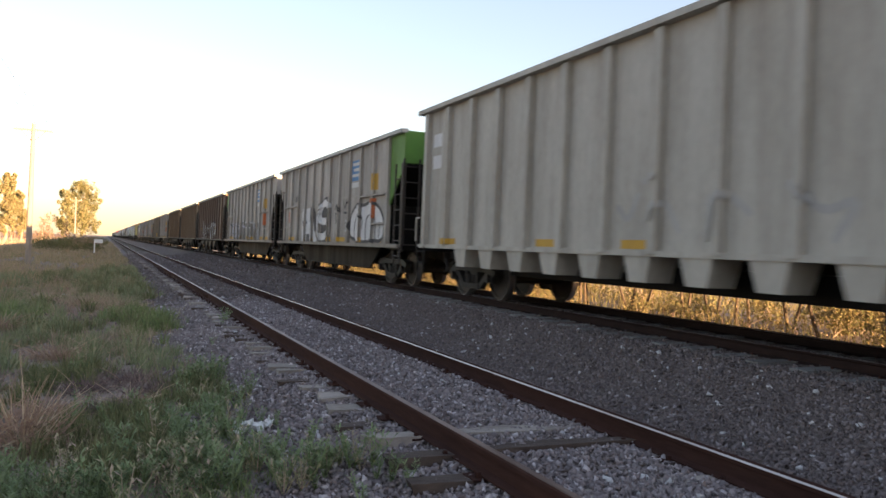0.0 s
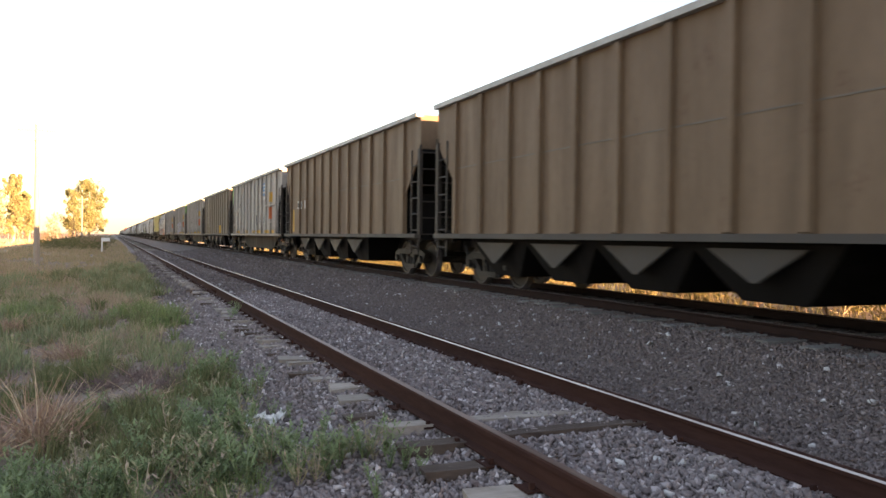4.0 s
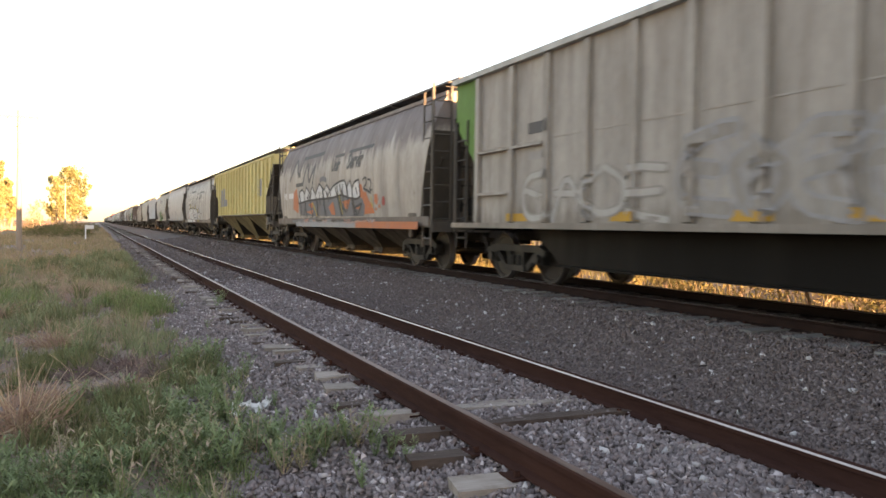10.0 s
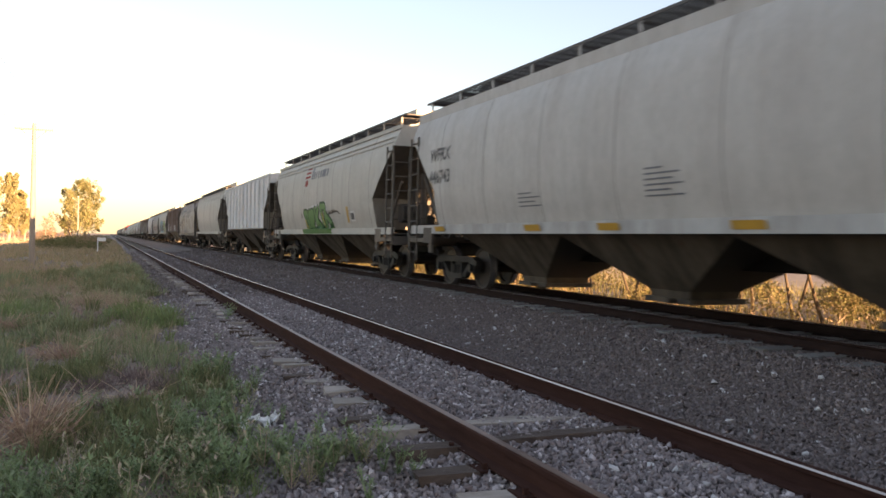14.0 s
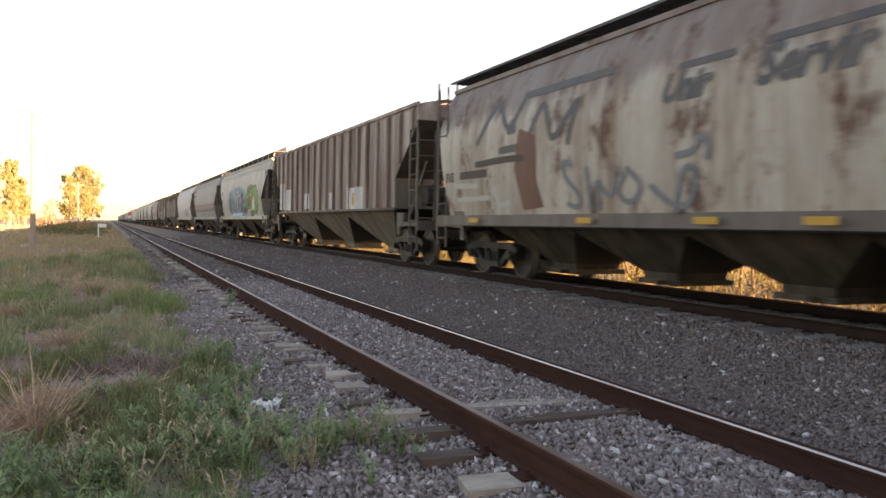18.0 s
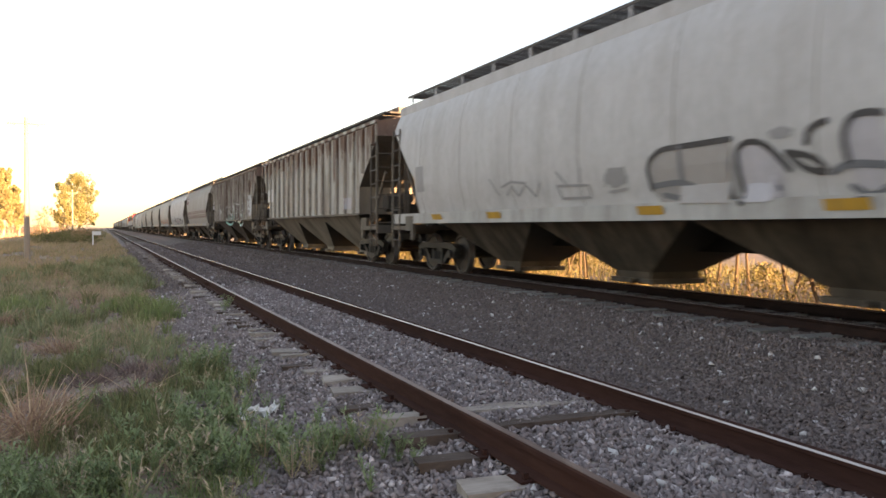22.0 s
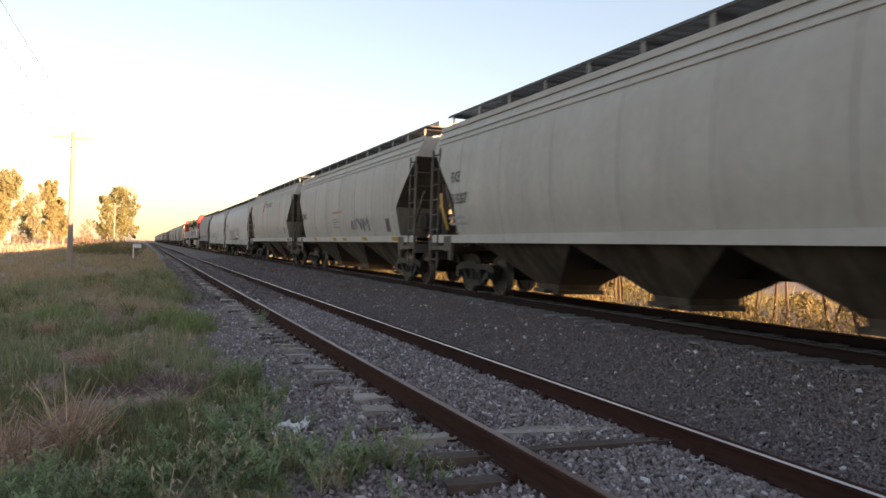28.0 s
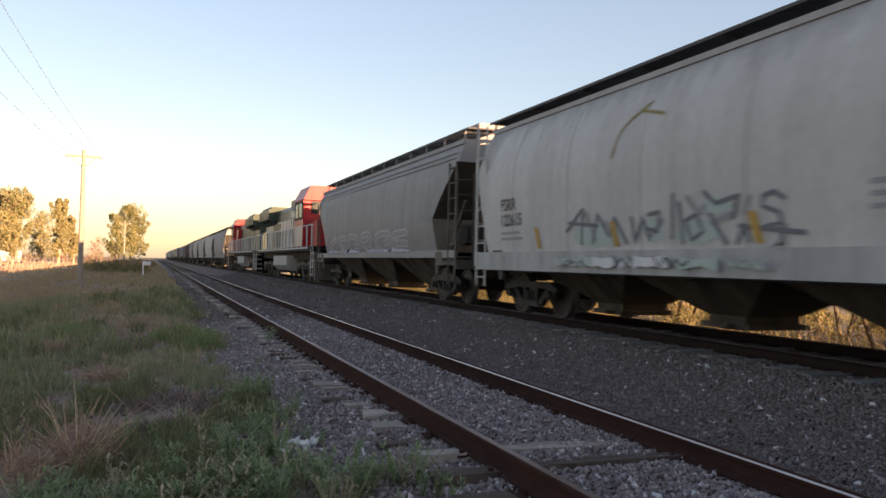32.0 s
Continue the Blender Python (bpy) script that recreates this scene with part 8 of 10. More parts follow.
def striped(w, sd, ln):
    a = ln / 2 - 1.7
    for z in (2.32, 2.24, 2.16, 2.02, 1.94, 1.86, 1.8):
        panel(w, sd, a, -a, z, z + 0.038, "spray_wine", "stripe", "thin maroon stripe")
    panel(w, sd, 8.0, 6.1, 3.05, 3.62, "spray_wine", "sign", "dull maroon sign panel")
    s = Shape()
    patch(s, sd, 6.35, 7.3, 3.36, 3.46, 0.012)
    patch(s, sd, 6.5, 7.2, 3.24, 3.27, 0.012)
    for k in range(3):
        patch(s, sd, 7.4, 7.75, 3.3 + 0.08 * k, 3.35 + 0.08 * k, 0.012, 0.25)
    patch(s, sd, 7.62, 7.78, 3.14, 3.22, 0.012)
    part("sign_lettering", s, M["spray_white"], w, "white shapes on the sign")
    for y in (6.5, 4.2, 2.0, -0.6, -3.4):
        panel(w, sd, y, y - 0.5, 1.22, 1.33, "yellow_paint", "marking", "yellow strip on the sill", 0.05)


def mural(w, sd):
    """A blue oval of broken rings beside a lumpy green shape with two orange ovals."""
    rnd = random.Random(77)
    sprayed(w, sd, [(4.2, 1.75), (4.22, 2.25), (3.95, 2.72), (3.4, 2.92), (2.7, 2.98), (1.57, 3.06), (0.15, 3.05), (-0.86, 3.03), (-1.87, 2.82), (-2.43, 2.65), (-2.7, 2.35), (-2.78, 1.8), (-2.63, 1.45), (-0.89, 1.36), (1.55, 1.34), (3.55, 1.4)], "spray_blue", None, 0.1, 0.006, "blue sprayed oval", True)

    def rings(cy, cz, first, last, count, squash, tone, y_min, y_max, gap):
        """Broken concentric arcs; tone(ring) names the paint."""
        for ring in range(count):
            r = first + (last - first) * ring / (count - 1)
            sh = Shape()
            t = rnd.uniform(0, 1)
            while t < 6.6:
                span = rnd.uniform(0.14, 0.36) / (0.5 + 0.5 * r)
                pts = []
                for k in range(4):
                    an = t + span * k / 3
                    q = 1 + 0.07 * math.sin(7 * an + 1.7 * ring) + 0.05 * math.sin(3 * an)
                    pts.append((cy + r * q * math.cos(an), cz + r * squash * q * math.sin(an)))
                if all(y_min < y < y_max and 1.4 < z < 3.06 - 0.05 * abs(y - 0.5) for y, z in pts):
                    stroke(sh, sd, pts, rnd.uniform(0.045, 0.085), 0.01 + 0.0006 * ring)
                t += span + rnd.uniform(0.3, 1.0) * gap / (0.5 + 0.5 * r)
            if sh.v:
                tagged(part("mural_ring", sh, M[tone(ring)], w, "broken sprayed ring"), kind="stuff")

    rings(0.56, 2.14, 0.14, 1.32, 10, 0.52, lambda k: "spray_umber" if k % 2 else "spray_mint" if k < 3 else "spray_chalk", -2.7, 4.1, 0.22)
    rings(0.56, 2.14, 1.42, 2.35, 7, 0.54, lambda k: "spray_slate" if k % 3 == 1 else "spray_plum", -2.0, 2.55, 0.26)
    rings(3.25, 2.18, 0.12, 0.82, 6, 0.88, lambda k: "spray_slate" if k % 2 else "spray_umber", 2.5, 4.15, 0.25)
    for pts in ([(-0.98, 2.6), (-1.3, 2.72), (-1.56, 2.52), (-1.45, 2.15), (-1.3, 1.75), (-1.1, 1.5), (-1.02, 1.9), (-1.2, 2.2)], [(-1.74, 2.24), (-1.9, 2.36), (-2.1, 2.3), (-2.28, 2.05), (-2.02, 2.08), (-1.85, 2.02)],
                [(-1.62, 1.84), (-1.8, 1.72), (-2.1, 1.86), (-2.36, 1.88), (-2.3, 1.54), (-1.95, 1.54), (-1.7, 1.6)], [(-1.58, 2.74), (-1.75, 2.68), (-1.88, 2.44), (-1.72, 2.4)], [(0.05, 2.5), (-0.22, 2.4), (-0.3, 1.9), (-0.05, 1.7), (-0.02, 2.1)],
                [(3.55, 2.35), (3.4, 2.62), (3.2, 2.4), (3.3, 1.95)], [(3.85, 1.85), (3.6, 1.95), (3.35, 1.65), (3.7, 1.5)], [(2.95, 2.5), (2.75, 2.3), (2.85, 1.7), (3.05, 1.9)]):
        sprayed(w, sd, pts, "spray_umber", None, 0.1, 0.018, "dark brown sprayed patch", True)
    tag(w, sd, [[(-2.05, 2.64), (-2.3, 2.45), (-2.45, 2.2), (-2.5, 1.85), (-2.4, 1.52)]], "spray_plum", 0.12, 0.016, "dark sprayed arc")
    lobes = [(-3.0, 2.2, 0.34, 0.4), (-3.38, 2.62, 0.42, 0.32), (-4.1, 2.68, 0.44, 0.31), (-4.75, 2.6, 0.42, 0.3), (-5.45, 2.6, 0.5, 0.33), (-6.0, 2.2, 0.45, 0.42), (-4.4, 2.1, 1.5, 0.52), (-4.0, 1.75, 0.55, 0.24), (-4.22, 1.53, 0.18, 0.2), (-5.2, 1.85, 0.8, 0.33), (-2.85, 1.9, 0.2, 0.2)]
    for paint, grow, lift in (("spray_black", 0.05, 0.009), ("spray_lime", -0.02, 0.013)):
        s = Shape()
        for k, (y, z, ry, rz) in enumerate(lobes):
            blob(s, sd, y, z, ry + grow, rz + grow, lift + 0.0002 * k, 0.03, random.Random(k))
        part("mural_shape", s, M[paint], w, "lumpy green sprayed shape" if grow < 0 else "black outline of the lumpy shape")
    for pts in ([(-2.72, 2.1), (-2.86, 2.5), (-3.1, 2.66), (-3.45, 2.6), (-3.2, 2.45), (-3.1, 2.2), (-2.9, 1.85)], [(-3.86, 2.4), (-3.84, 2.88), (-4.1, 2.95), (-4.35, 2.85), (-4.2, 2.7), (-3.95, 2.5)], [(-4.65, 2.3), (-4.6, 2.6), (-4.85, 2.75), (-5.2, 2.7), (-5.0, 2.3)], [(-3.6, 1.6), (-3.7, 1.85), (-4.1, 1.9), (-4.35, 1.75), (-4.2, 1.5)]):
        sprayed(w, sd, pts, "spray_green", None, 0.06, 0.015, "darker green sprayed shading", True)
    tag(w, sd, [[(-3.05, 2.77), (-3.35, 2.72), (-3.7, 2.64)], [(-3.82, 2.89), (-3.84, 2.6), (-3.88, 2.33)], [(-3.87, 2.74), (-4.15, 2.76), (-4.41, 2.9)], [(-4.5, 2.75), (-4.75, 2.8)], [(-3.3, 1.98), (-3.6, 1.9), (-3.9, 1.95)], [(-4.05, 2.05), (-4.3, 1.96), (-4.5, 2.02)]], "spray_black", 0.07, 0.02, "black sprayed outline")
    for pts in ([(-3.16, 2.39), (-3.38, 2.5), (-3.83, 2.24), (-3.79, 2.03), (-3.56, 1.96), (-3.31, 2.08)], [(-3.99, 2.29), (-4.37, 2.62), (-4.55, 2.45), (-4.54, 2.12), (-4.26, 2.01), (-4.05, 2.11)]):
        sprayed(w, sd, pts, "spray_rustbright", "spray_umber", 0.06, 0.024, "orange-brown sprayed oval", True)
    for pts in ([(-3.2, 2.36), (-3.3, 2.45), (-3.5, 2.36), (-3.4, 2.3)], [(-4.2, 2.42), (-4.38, 2.56), (-4.5, 2.46), (-4.35, 2.36)], [(-3.19, 1.76), (-3.42, 1.73), (-3.42, 1.54), (-3.2, 1.57)], [(-3.59, 1.72), (-4.0, 1.71), (-4.0, 1.64), (-3.59, 1.63)], [(-4.08, 1.72), (-4.45, 1.8), (-4.45, 1.7), (-4.08, 1.66)], [(-4.45, 1.75), (-4.54, 1.95), (-4.87, 2.24), (-5.3, 2.4), (-5.4, 1.8), (-4.91, 1.59), (-4.7, 1.75)]):
        sprayed(w, sd, pts, "spray_white", None, 0.05, 0.03, "white sprayed highlight", True)
    tag(w, sd, [[(5.95, 1.95), (5.6, 2.05), (5.3, 1.85), (4.9, 2.1), (4.6, 2.0), (4.45, 2.3)], [(5.9, 1.75), (5.2, 1.7), (4.4, 1.8)]], "spray_grey", 0.05, 0.01)
    lettering(w, sd, "FSRR", 7.43, 2.7, 0.32, "dark_paint")
    lettering(w, sd, "73080", 7.42, 2.24, 0.32, "dark_paint")
    bars(w, sd, 7.2, 2.0, [0.9, 0.9], 0.06, 0.08, "spray_grey")
    for y in (7.5, 5.2, 2.2, 0.6, -2.3):
        panel(w, sd, y, y - 0.6, 1.24, 1.34, "yellow_paint", "marking", "yellow strip on the sill", 0.05)


make_train()

# ---- beside the line ----
M["pole"] = speckled("weathered_pole", ((0.3, 0.25, 0.2), (0.24, 0.19, 0.15), (0.36, 0.31, 0.26)), 2.0, 0.85, (1, 1, 0.1), 0.2)
M["wire"] = speckled("dull_wire", ((0.3, 0.3, 0.3), (0.34, 0.33, 0.33), (0.26, 0.26, 0.26)), 2.0, 0.6, bumpy=0.0)
M["sign_white"] = painted("white_sign", (0.78, 0.78, 0.76), 0.15, 0.0)
M["bark"] = speckled("pale_bark", ((0.4, 0.3, 0.21), (0.28, 0.2, 0.14), (0.52, 0.42, 0.31)), 3.0, 0.9, (1, 1, 0.2), 0.5, 0.03)
M["stem"] = speckled("dark_stem", ((0.1, 0.07, 0.045), (0.07, 0.05, 0.035), (0.15, 0.11, 0.075)), 3.0, 0.9, (1, 1, 0.2), 0.4)
M["leaf"] = per_island("tree_leaves", [(0.28, 0.29, 0.13), (0.38, 0.33, 0.16), (0.48, 0.36, 0.2), (0.23, 0.26, 0.115)], 0.6, 0.3, thin=0.45)
M["leaf_dry"] = per_island("dry_leaves", [(0.324, 0.205, 0.127), (0.432, 0.271, 0.172), (0.27, 0.213, 0.115)], 0.7, 0.2, thin=0.45)
M["scrub_thin"] = per_island("dry_scrub_leaves", [(0.27, 0.21, 0.09), (0.34, 0.26, 0.12), (0.2, 0.19, 0.075), (0.36, 0.26, 0.13), (0.16, 0.13, 0.06), (0.24, 0.25, 0.09)], 0.8, 0.1, thin=0.25)
M["scrub"] = per_island("scrub_leaves", [(0.18, 0.16, 0.06), (0.25, 0.19, 0.08), (0.13, 0.14, 0.05), (0.29, 0.21, 0.1), (0.13, 0.1, 0.05)], 0.7, 0.2, thin=0.25)
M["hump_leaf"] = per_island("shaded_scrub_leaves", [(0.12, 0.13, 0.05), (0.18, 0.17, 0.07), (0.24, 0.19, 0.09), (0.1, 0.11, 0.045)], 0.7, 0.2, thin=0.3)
M["leaf_olive"] = per_island("olive_tree_leaves", [(0.22, 0.25, 0.11), (0.33, 0.3, 0.14), (0.42, 0.34, 0.17), (0.18, 0.21, 0.09)], 0.6, 0.3, thin=0.45)
M["grass_green"] = per_island("green_weeds", [(0.1801, 0.2485, 0.0907), (0.2419, 0.3122, 0.1204), (0.3334, 0.3696, 0.1746), (0.1546, 0.2039, 0.0786), (0.297, 0.2931, 0.1581)], 0.7, 0.2, thin=0.3)
M["grass_dry"] = per_island("dry_grass", [(0.473, 0.338, 0.239), (0.555, 0.412, 0.299), (0.371, 0.245, 0.18), (0.463, 0.294, 0.234)], 0.8, 0.15, thin=0.2)
M["grass_pink"] = per_island("withered_weeds", [(0.396, 0.2714, 0.2124), (0.504, 0.3481, 0.2714), (0.312, 0.2124, 0.177), (0.408, 0.2773, 0.2301)], 0.8, 0.15, thin=0.2)
M["grass_shoulder"] = per_island("verge_weeds", [(0.372, 0.2891, 0.1652), (0.552, 0.3953, 0.2478), (0.288, 0.2714, 0.1416), (0.468, 0.3127, 0.2124), (0.24, 0.236, 0.118)], 0.8, 0.15, thin=0.2)
M["grass_blue"] = per_island("blue_green_grass", [(0.24, 0.2773, 0.1475), (0.3, 0.3363, 0.1888), (0.18, 0.2124, 0.1121), (0.372, 0.3776, 0.2183), (0.36, 0.2773, 0.177)], 0.7, 0.2, thin=0.25)
M["grass_mix"] = per_island("mixed_grass", [(0.288, 0.295, 0.1487), (0.462, 0.3658, 0.2372), (0.2412, 0.2596, 0.1298), (0.5544, 0.4366, 0.308), (0.438, 0.3068, 0.249)], 0.75, 0.2, thin=0.2)
M["grass_dull"] = per_island("dull_weeds", [(0.1435, 0.1696, 0.0747), (0.216, 0.2307, 0.1058), (0.288, 0.2578, 0.1363), (0.1153, 0.1357, 0.0622)], 0.7, 0.2, thin=0.3)
M["grass_herb"] = per_island("leafy_herbs", [(0.1162, 0.1711, 0.0702), (0.1716, 0.236, 0.1027), (0.2424, 0.3068, 0.151), (0.0937, 0.1357, 0.0604), (0.2208, 0.2242, 0.1322)], 0.7, 0.2, thin=0.3)
M["weed_leaf"] = per_island("fresh_weed_leaves", [(0.221, 0.3, 0.134), (0.276, 0.35, 0.174), (0.184, 0.25, 0.112), (0.312, 0.36, 0.215)], 0.65, 0.25, thin=0.3)
M["grass_far"] = per_island("tan_grass", [(0.34, 0.26, 0.12), (0.27, 0.24, 0.1), (0.4, 0.31, 0.16), (0.2, 0.22, 0.085), (0.17, 0.135, 0.07)], 0.8, 0.15, thin=0.3)
M["stalk"] = per_island("straw_stalks", [(0.52, 0.38, 0.26), (0.42, 0.29, 0.2), (0.6, 0.47, 0.33)], 0.8, 0.15)
M["cloth"] = speckled("white_rag", ((0.72, 0.72, 0.7), (0.6, 0.6, 0.58), (0.8, 0.8, 0.78)), 8.0, 0.8)


def power_pole(x, y, height):
    ob = thing("power_pole", "pale weathered wooden power pole with a crossarm", "utility pole", "poles along the line", at=Matrix.Translation((x, y, float(ground_z(x, y)) - 0.1)))
    part("pole", Shape().bar((0, 0, 0), (0.02, 0, height), 0.16, 12, r2=0.1), M["pole"], ob)
    part("crossarm", Shape().box((0, 0, height - 0.35), (1.9, 0.1, 0.12)).flat((-0.6, 0.06, height - 0.4), (0, 0.06, height - 1.0), 0.03, 0.05).flat((0.6, 0.06, height - 0.4), (0, 0.06, height - 1.0), 0.03, 0.05), M["pole"], ob)
    for dx in (-0.85, 0.85, 0.0):
        z = height - 0.29 if dx else height
        part("insulator", Shape().bar((dx, 0, z), (dx, 0, z + 0.1), 0.03, 8).bar((dx, 0, z + 0.08), (dx, 0, z + 0.22), 0.06, 8, r2=0.03), M["sign_white"], ob, "small ceramic insulator")
    return ob


POLES = [(-3.9, -9.0, 7.9), (-3.9, 48.5, 7.9), (-5.1, 152.0, 8.3), (-5.6, 250.0, 8.3)]
for px, py, ph in POLES:
    power_pole(px, py, ph)
for (x0, y0, h0), (x1, y1, h1) in zip(POLES[:-1], POLES[1:]):
    for dx, dz in ((-0.85, -0.08), (0.85, -0.08), (0.0, 0.21)):
        pts = []
        z0, z1 = float(ground_z(x0, y0)) - 0.1 + h0 + dz, float(ground_z(x1, y1)) - 0.1 + h1 + dz
        for i in range(17):
            f = i / 16
            pts.append((x0 + (x1 - x0) * f + dx, y0 + (y1 - y0) * f, z0 + (z1 - z0) * f - 3.2 * f * (1 - f)))
        s = Shape()
        for a, b in zip(pts[:-1], pts[1:]):
            s.bar(a, b, 0.006, 5)
        thing("power_wire", "thin sagging overhead wire", "wire", "wires along the line", data=s, mats=M["wire"])

# white marker by the siding
marker = thing("track_marker", "small white post with a flag-shaped plate", "trackside sign", at=Matrix.Translation((-0.85, 70.0, float(ground_z(-0.85, 70.0)) - 0.05)))
part("post", Shape().box((0, 0, 0.68), (0.1, 0.1, 1.36)), M["sign_white"], marker)
part("plate", Shape().box((0.28, -0.06, 1.2), (0.66, 0.03, 0.3)), M["sign_white"], marker)


def leaf_cloud(rng, centres, radii, n, size, flat=0.8):
    """Small leaf blades scattered through overlapping clumps."""
    k = rng.integers(0, len(centres), n)
    d = rng.normal(size=(n, 3))
    d /= np.linalg.norm(d, axis=1)[:, None]
    r = radii[k][:, None] * rng.uniform(0.35, 1.0, (n, 1)) ** 0.6
    c = centres[k] + d * r * np.array([1, 1, flat])
    u = rng.normal(size=(n, 3))
    u /= np.linalg.norm(u, axis=1)[:, None]
    v = np.cross(u, rng.normal(size=(n, 3)))
    v /= np.linalg.norm(v, axis=1)[:, None]
    s = size * rng.uniform(0.6, 1.3, (n, 1))
    verts = np.stack([c - u * s, c - v * s * 0.45, c + u * s, c + v * s * 0.45], 1).reshape(-1, 3)
    return verts, np.arange(4 * n).reshape(n, 4)


def tree(x, y, height, spread, seed, kind="eucalyptus", leaf="leaf", n=5200, bare=0.0):
    rng = np.random.default_rng(seed)
    zb = float(ground_z(x, y))
    ob = thing("tree", f"tall {kind} tree with pale trunk and uneven crown", "tree", "trees beside the road", at=Matrix.Translation((x, y, zb)))
    s = Shape()
    p = Vector((0, 0, -0.2))
    steps = 8
    trunk = [p.copy()]
    for i in range(steps):
        p = p + Vector((rng.normal(0, 0.12), rng.normal(0, 0.12), height * 0.86 / steps))
        trunk.append(p.copy())
    r0 = height * 0.02
    for i in range(steps):
        s.bar(trunk[i], trunk[i + 1], r0 * (1 - i / (steps + 1)), 8, r2=r0 * (1 - (i + 1) / (steps + 1)))
    part("trunk", s, M["bark"], ob)
    centres, radii = [], []
    for j in range(16):
        i = 2 + j % (steps - 1)
        a = trunk[i]
        f = i / steps
        t = rng.uniform(0, 6.28)
        reach = spread * rng.uniform(0.45, 0.9) * (1.05 - 0.75 * abs(f - 0.5))
        mid = a + Vector((math.cos(t) * reach * 0.5, math.sin(t) * reach * 0.5, height * 0.05))
        tip = a + Vector((math.cos(t) * reach, math.sin(t) * reach, height * rng.uniform(0.05, 0.14)))
        limb = Shape().bar(a, mid, r0 * 0.36, 6, r2=r0 * 0.24).bar(mid, tip, r0 * 0.24, 6, r2=r0 * 0.08)
        part("limb", limb, M["bark"], ob)
        for q in (mid, tip):
            for k in range(4):  # sprays of leaves that hang from the limb
                centres.append((q.x + rng.normal(0, spread * 0.16), q.y + rng.normal(0, spread * 0.16), q.z + rng.normal(0, height * 0.05)))
                radii.append(spread * rng.uniform(0.1, 0.24))
    for i in range(3, steps + 1):
        for k in range(3):
            centres.append((trunk[i].x + rng.normal(0, spread * 0.2), trunk[i].y + rng.normal(0, spread * 0.2), trunk[i].z + rng.uniform(0, height * 0.08)))
            radii.append(spread * rng.uniform(0.12, 0.26))
    centres = np.array(centres)
    centres[:, 2] = np.clip(centres[:, 2], height * 0.12, height * 0.95)
    verts, faces = leaf_cloud(rng, centres, np.array(radii), int(n * (1 - bare)), 0.14 + height * 0.005, 1.5)
    part("crown", mesh_from_arrays("crown", verts, faces, M[leaf]), None, ob, "open crown of narrow leaves")
    return ob


# trees lit beyond the train's shadow
for i, (tx, ty, th, ts) in enumerate([(-5.3, 205, 14.6, 4.0), (-9.3, 226, 13.4, 3.6), (-15.6, 150, 11.8, 1.9), (-14.0, 158, 9.4, 1.5), (-22.6, 150, 13.0, 3.6), (-27.0, 160, 13.2, 3.8), (-31, 150, 11, 3.4), (-21, 175, 10.5, 3.2), (-38, 170, 13, 4)]):
    tree(tx, ty, th, ts, 100 + i, leaf="leaf_olive" if i < 2 else "leaf", n=12500 if i < 6 else 5000)
for i, (tx, ty, th) in enumerate([(-11.0, 190, 6.5), (-13.5, 205, 5.5), (-9.0, 215, 5.8), (-17.5, 180, 5.0)]):
    tree(tx, ty, th, 1.6, 140 + i, "half-bare", "leaf_dry", 900, 0.5)


def shrub(x, y, w, h, seed, leaf, n=700, label="low scrubby bush with small leaves", big=1.0):
    rng = np.random.default_rng(seed)
    zb = float(ground_z(x, y))
    c = np.stack([rng.uniform(-w / 2, w / 2, 9), rng.uniform(-w / 2, w / 2, 9), rng.uniform(0.15, 0.7, 9) * h], -1)
    ob = thing("shrub", label, "bush", "scrub along the line", at=Matrix.Translation((x, y, zb)))
    verts, faces = leaf_cloud(rng, c, rng.uniform(0.2, 0.4, 9) * min(w, 2 * h), n, (0.05 + 0.035 * h) * big)
    verts[:, 2] = np.maximum(verts[:, 2], 0.0)
    part("foliage", mesh_from_arrays("foliage", verts, faces, M[leaf]), None, ob)
    if n <= 500:
        return ob
    s = Shape()
    for i in range(7):
        s.bar((0.1 * rng.normal(), 0.1 * rng.normal(), -0.05), tuple(c[i % 9]), 0.015 + 0.01 * h, 5, r2=0.006)
    part("woody_stem", s, M["bark"], ob)
    return ob


def thicket_tree(x, y, seed):
    """A small bushy tree added to screen low sun: bare stems below, close crown above."""
    rng = np.random.default_rng(seed)
    ob = thing("thicket_tree", "added bushy tree that screens the low sun", "tree", "thicket behind the train", at=Matrix.Translation((x, y, float(ground_z(x, y)))))
    c = np.stack([rng.uniform(-0.7, 0.7, 14), rng.uniform(-1.0, 1.0, 14), rng.uniform(2.0, 3.0, 14)], -1)
    verts, faces = leaf_cloud(rng, c, rng.uniform(0.4, 0.6, 14), 900, 0.2, 0.9)
    part("crown", mesh_from_arrays("crown", verts, faces, M["scrub"]), None, ob, "close crown of small leaves")
    s = Shape()
    for i in range(2):
        s.bar((0.12 * rng.normal(), 0.12 * rng.normal(), -0.1), tuple(c[i]), 0.05, 6, r2=0.02)
    part("trunk", s, M["stem"], ob, "slender bare stems")


rs = random.Random(5)
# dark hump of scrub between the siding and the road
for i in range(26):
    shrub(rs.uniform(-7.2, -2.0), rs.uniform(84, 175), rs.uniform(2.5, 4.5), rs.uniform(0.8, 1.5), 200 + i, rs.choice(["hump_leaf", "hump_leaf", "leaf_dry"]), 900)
# scrub that closes the distance on the left
for i in range(40):
    shrub(rs.uniform(-75, -9), rs.uniform(190, 330), rs.uniform(4, 9), rs.uniform(1.2, 3.2), 300 + i, rs.choice(["leaf", "leaf_dry", "leaf_dry"]), 500)
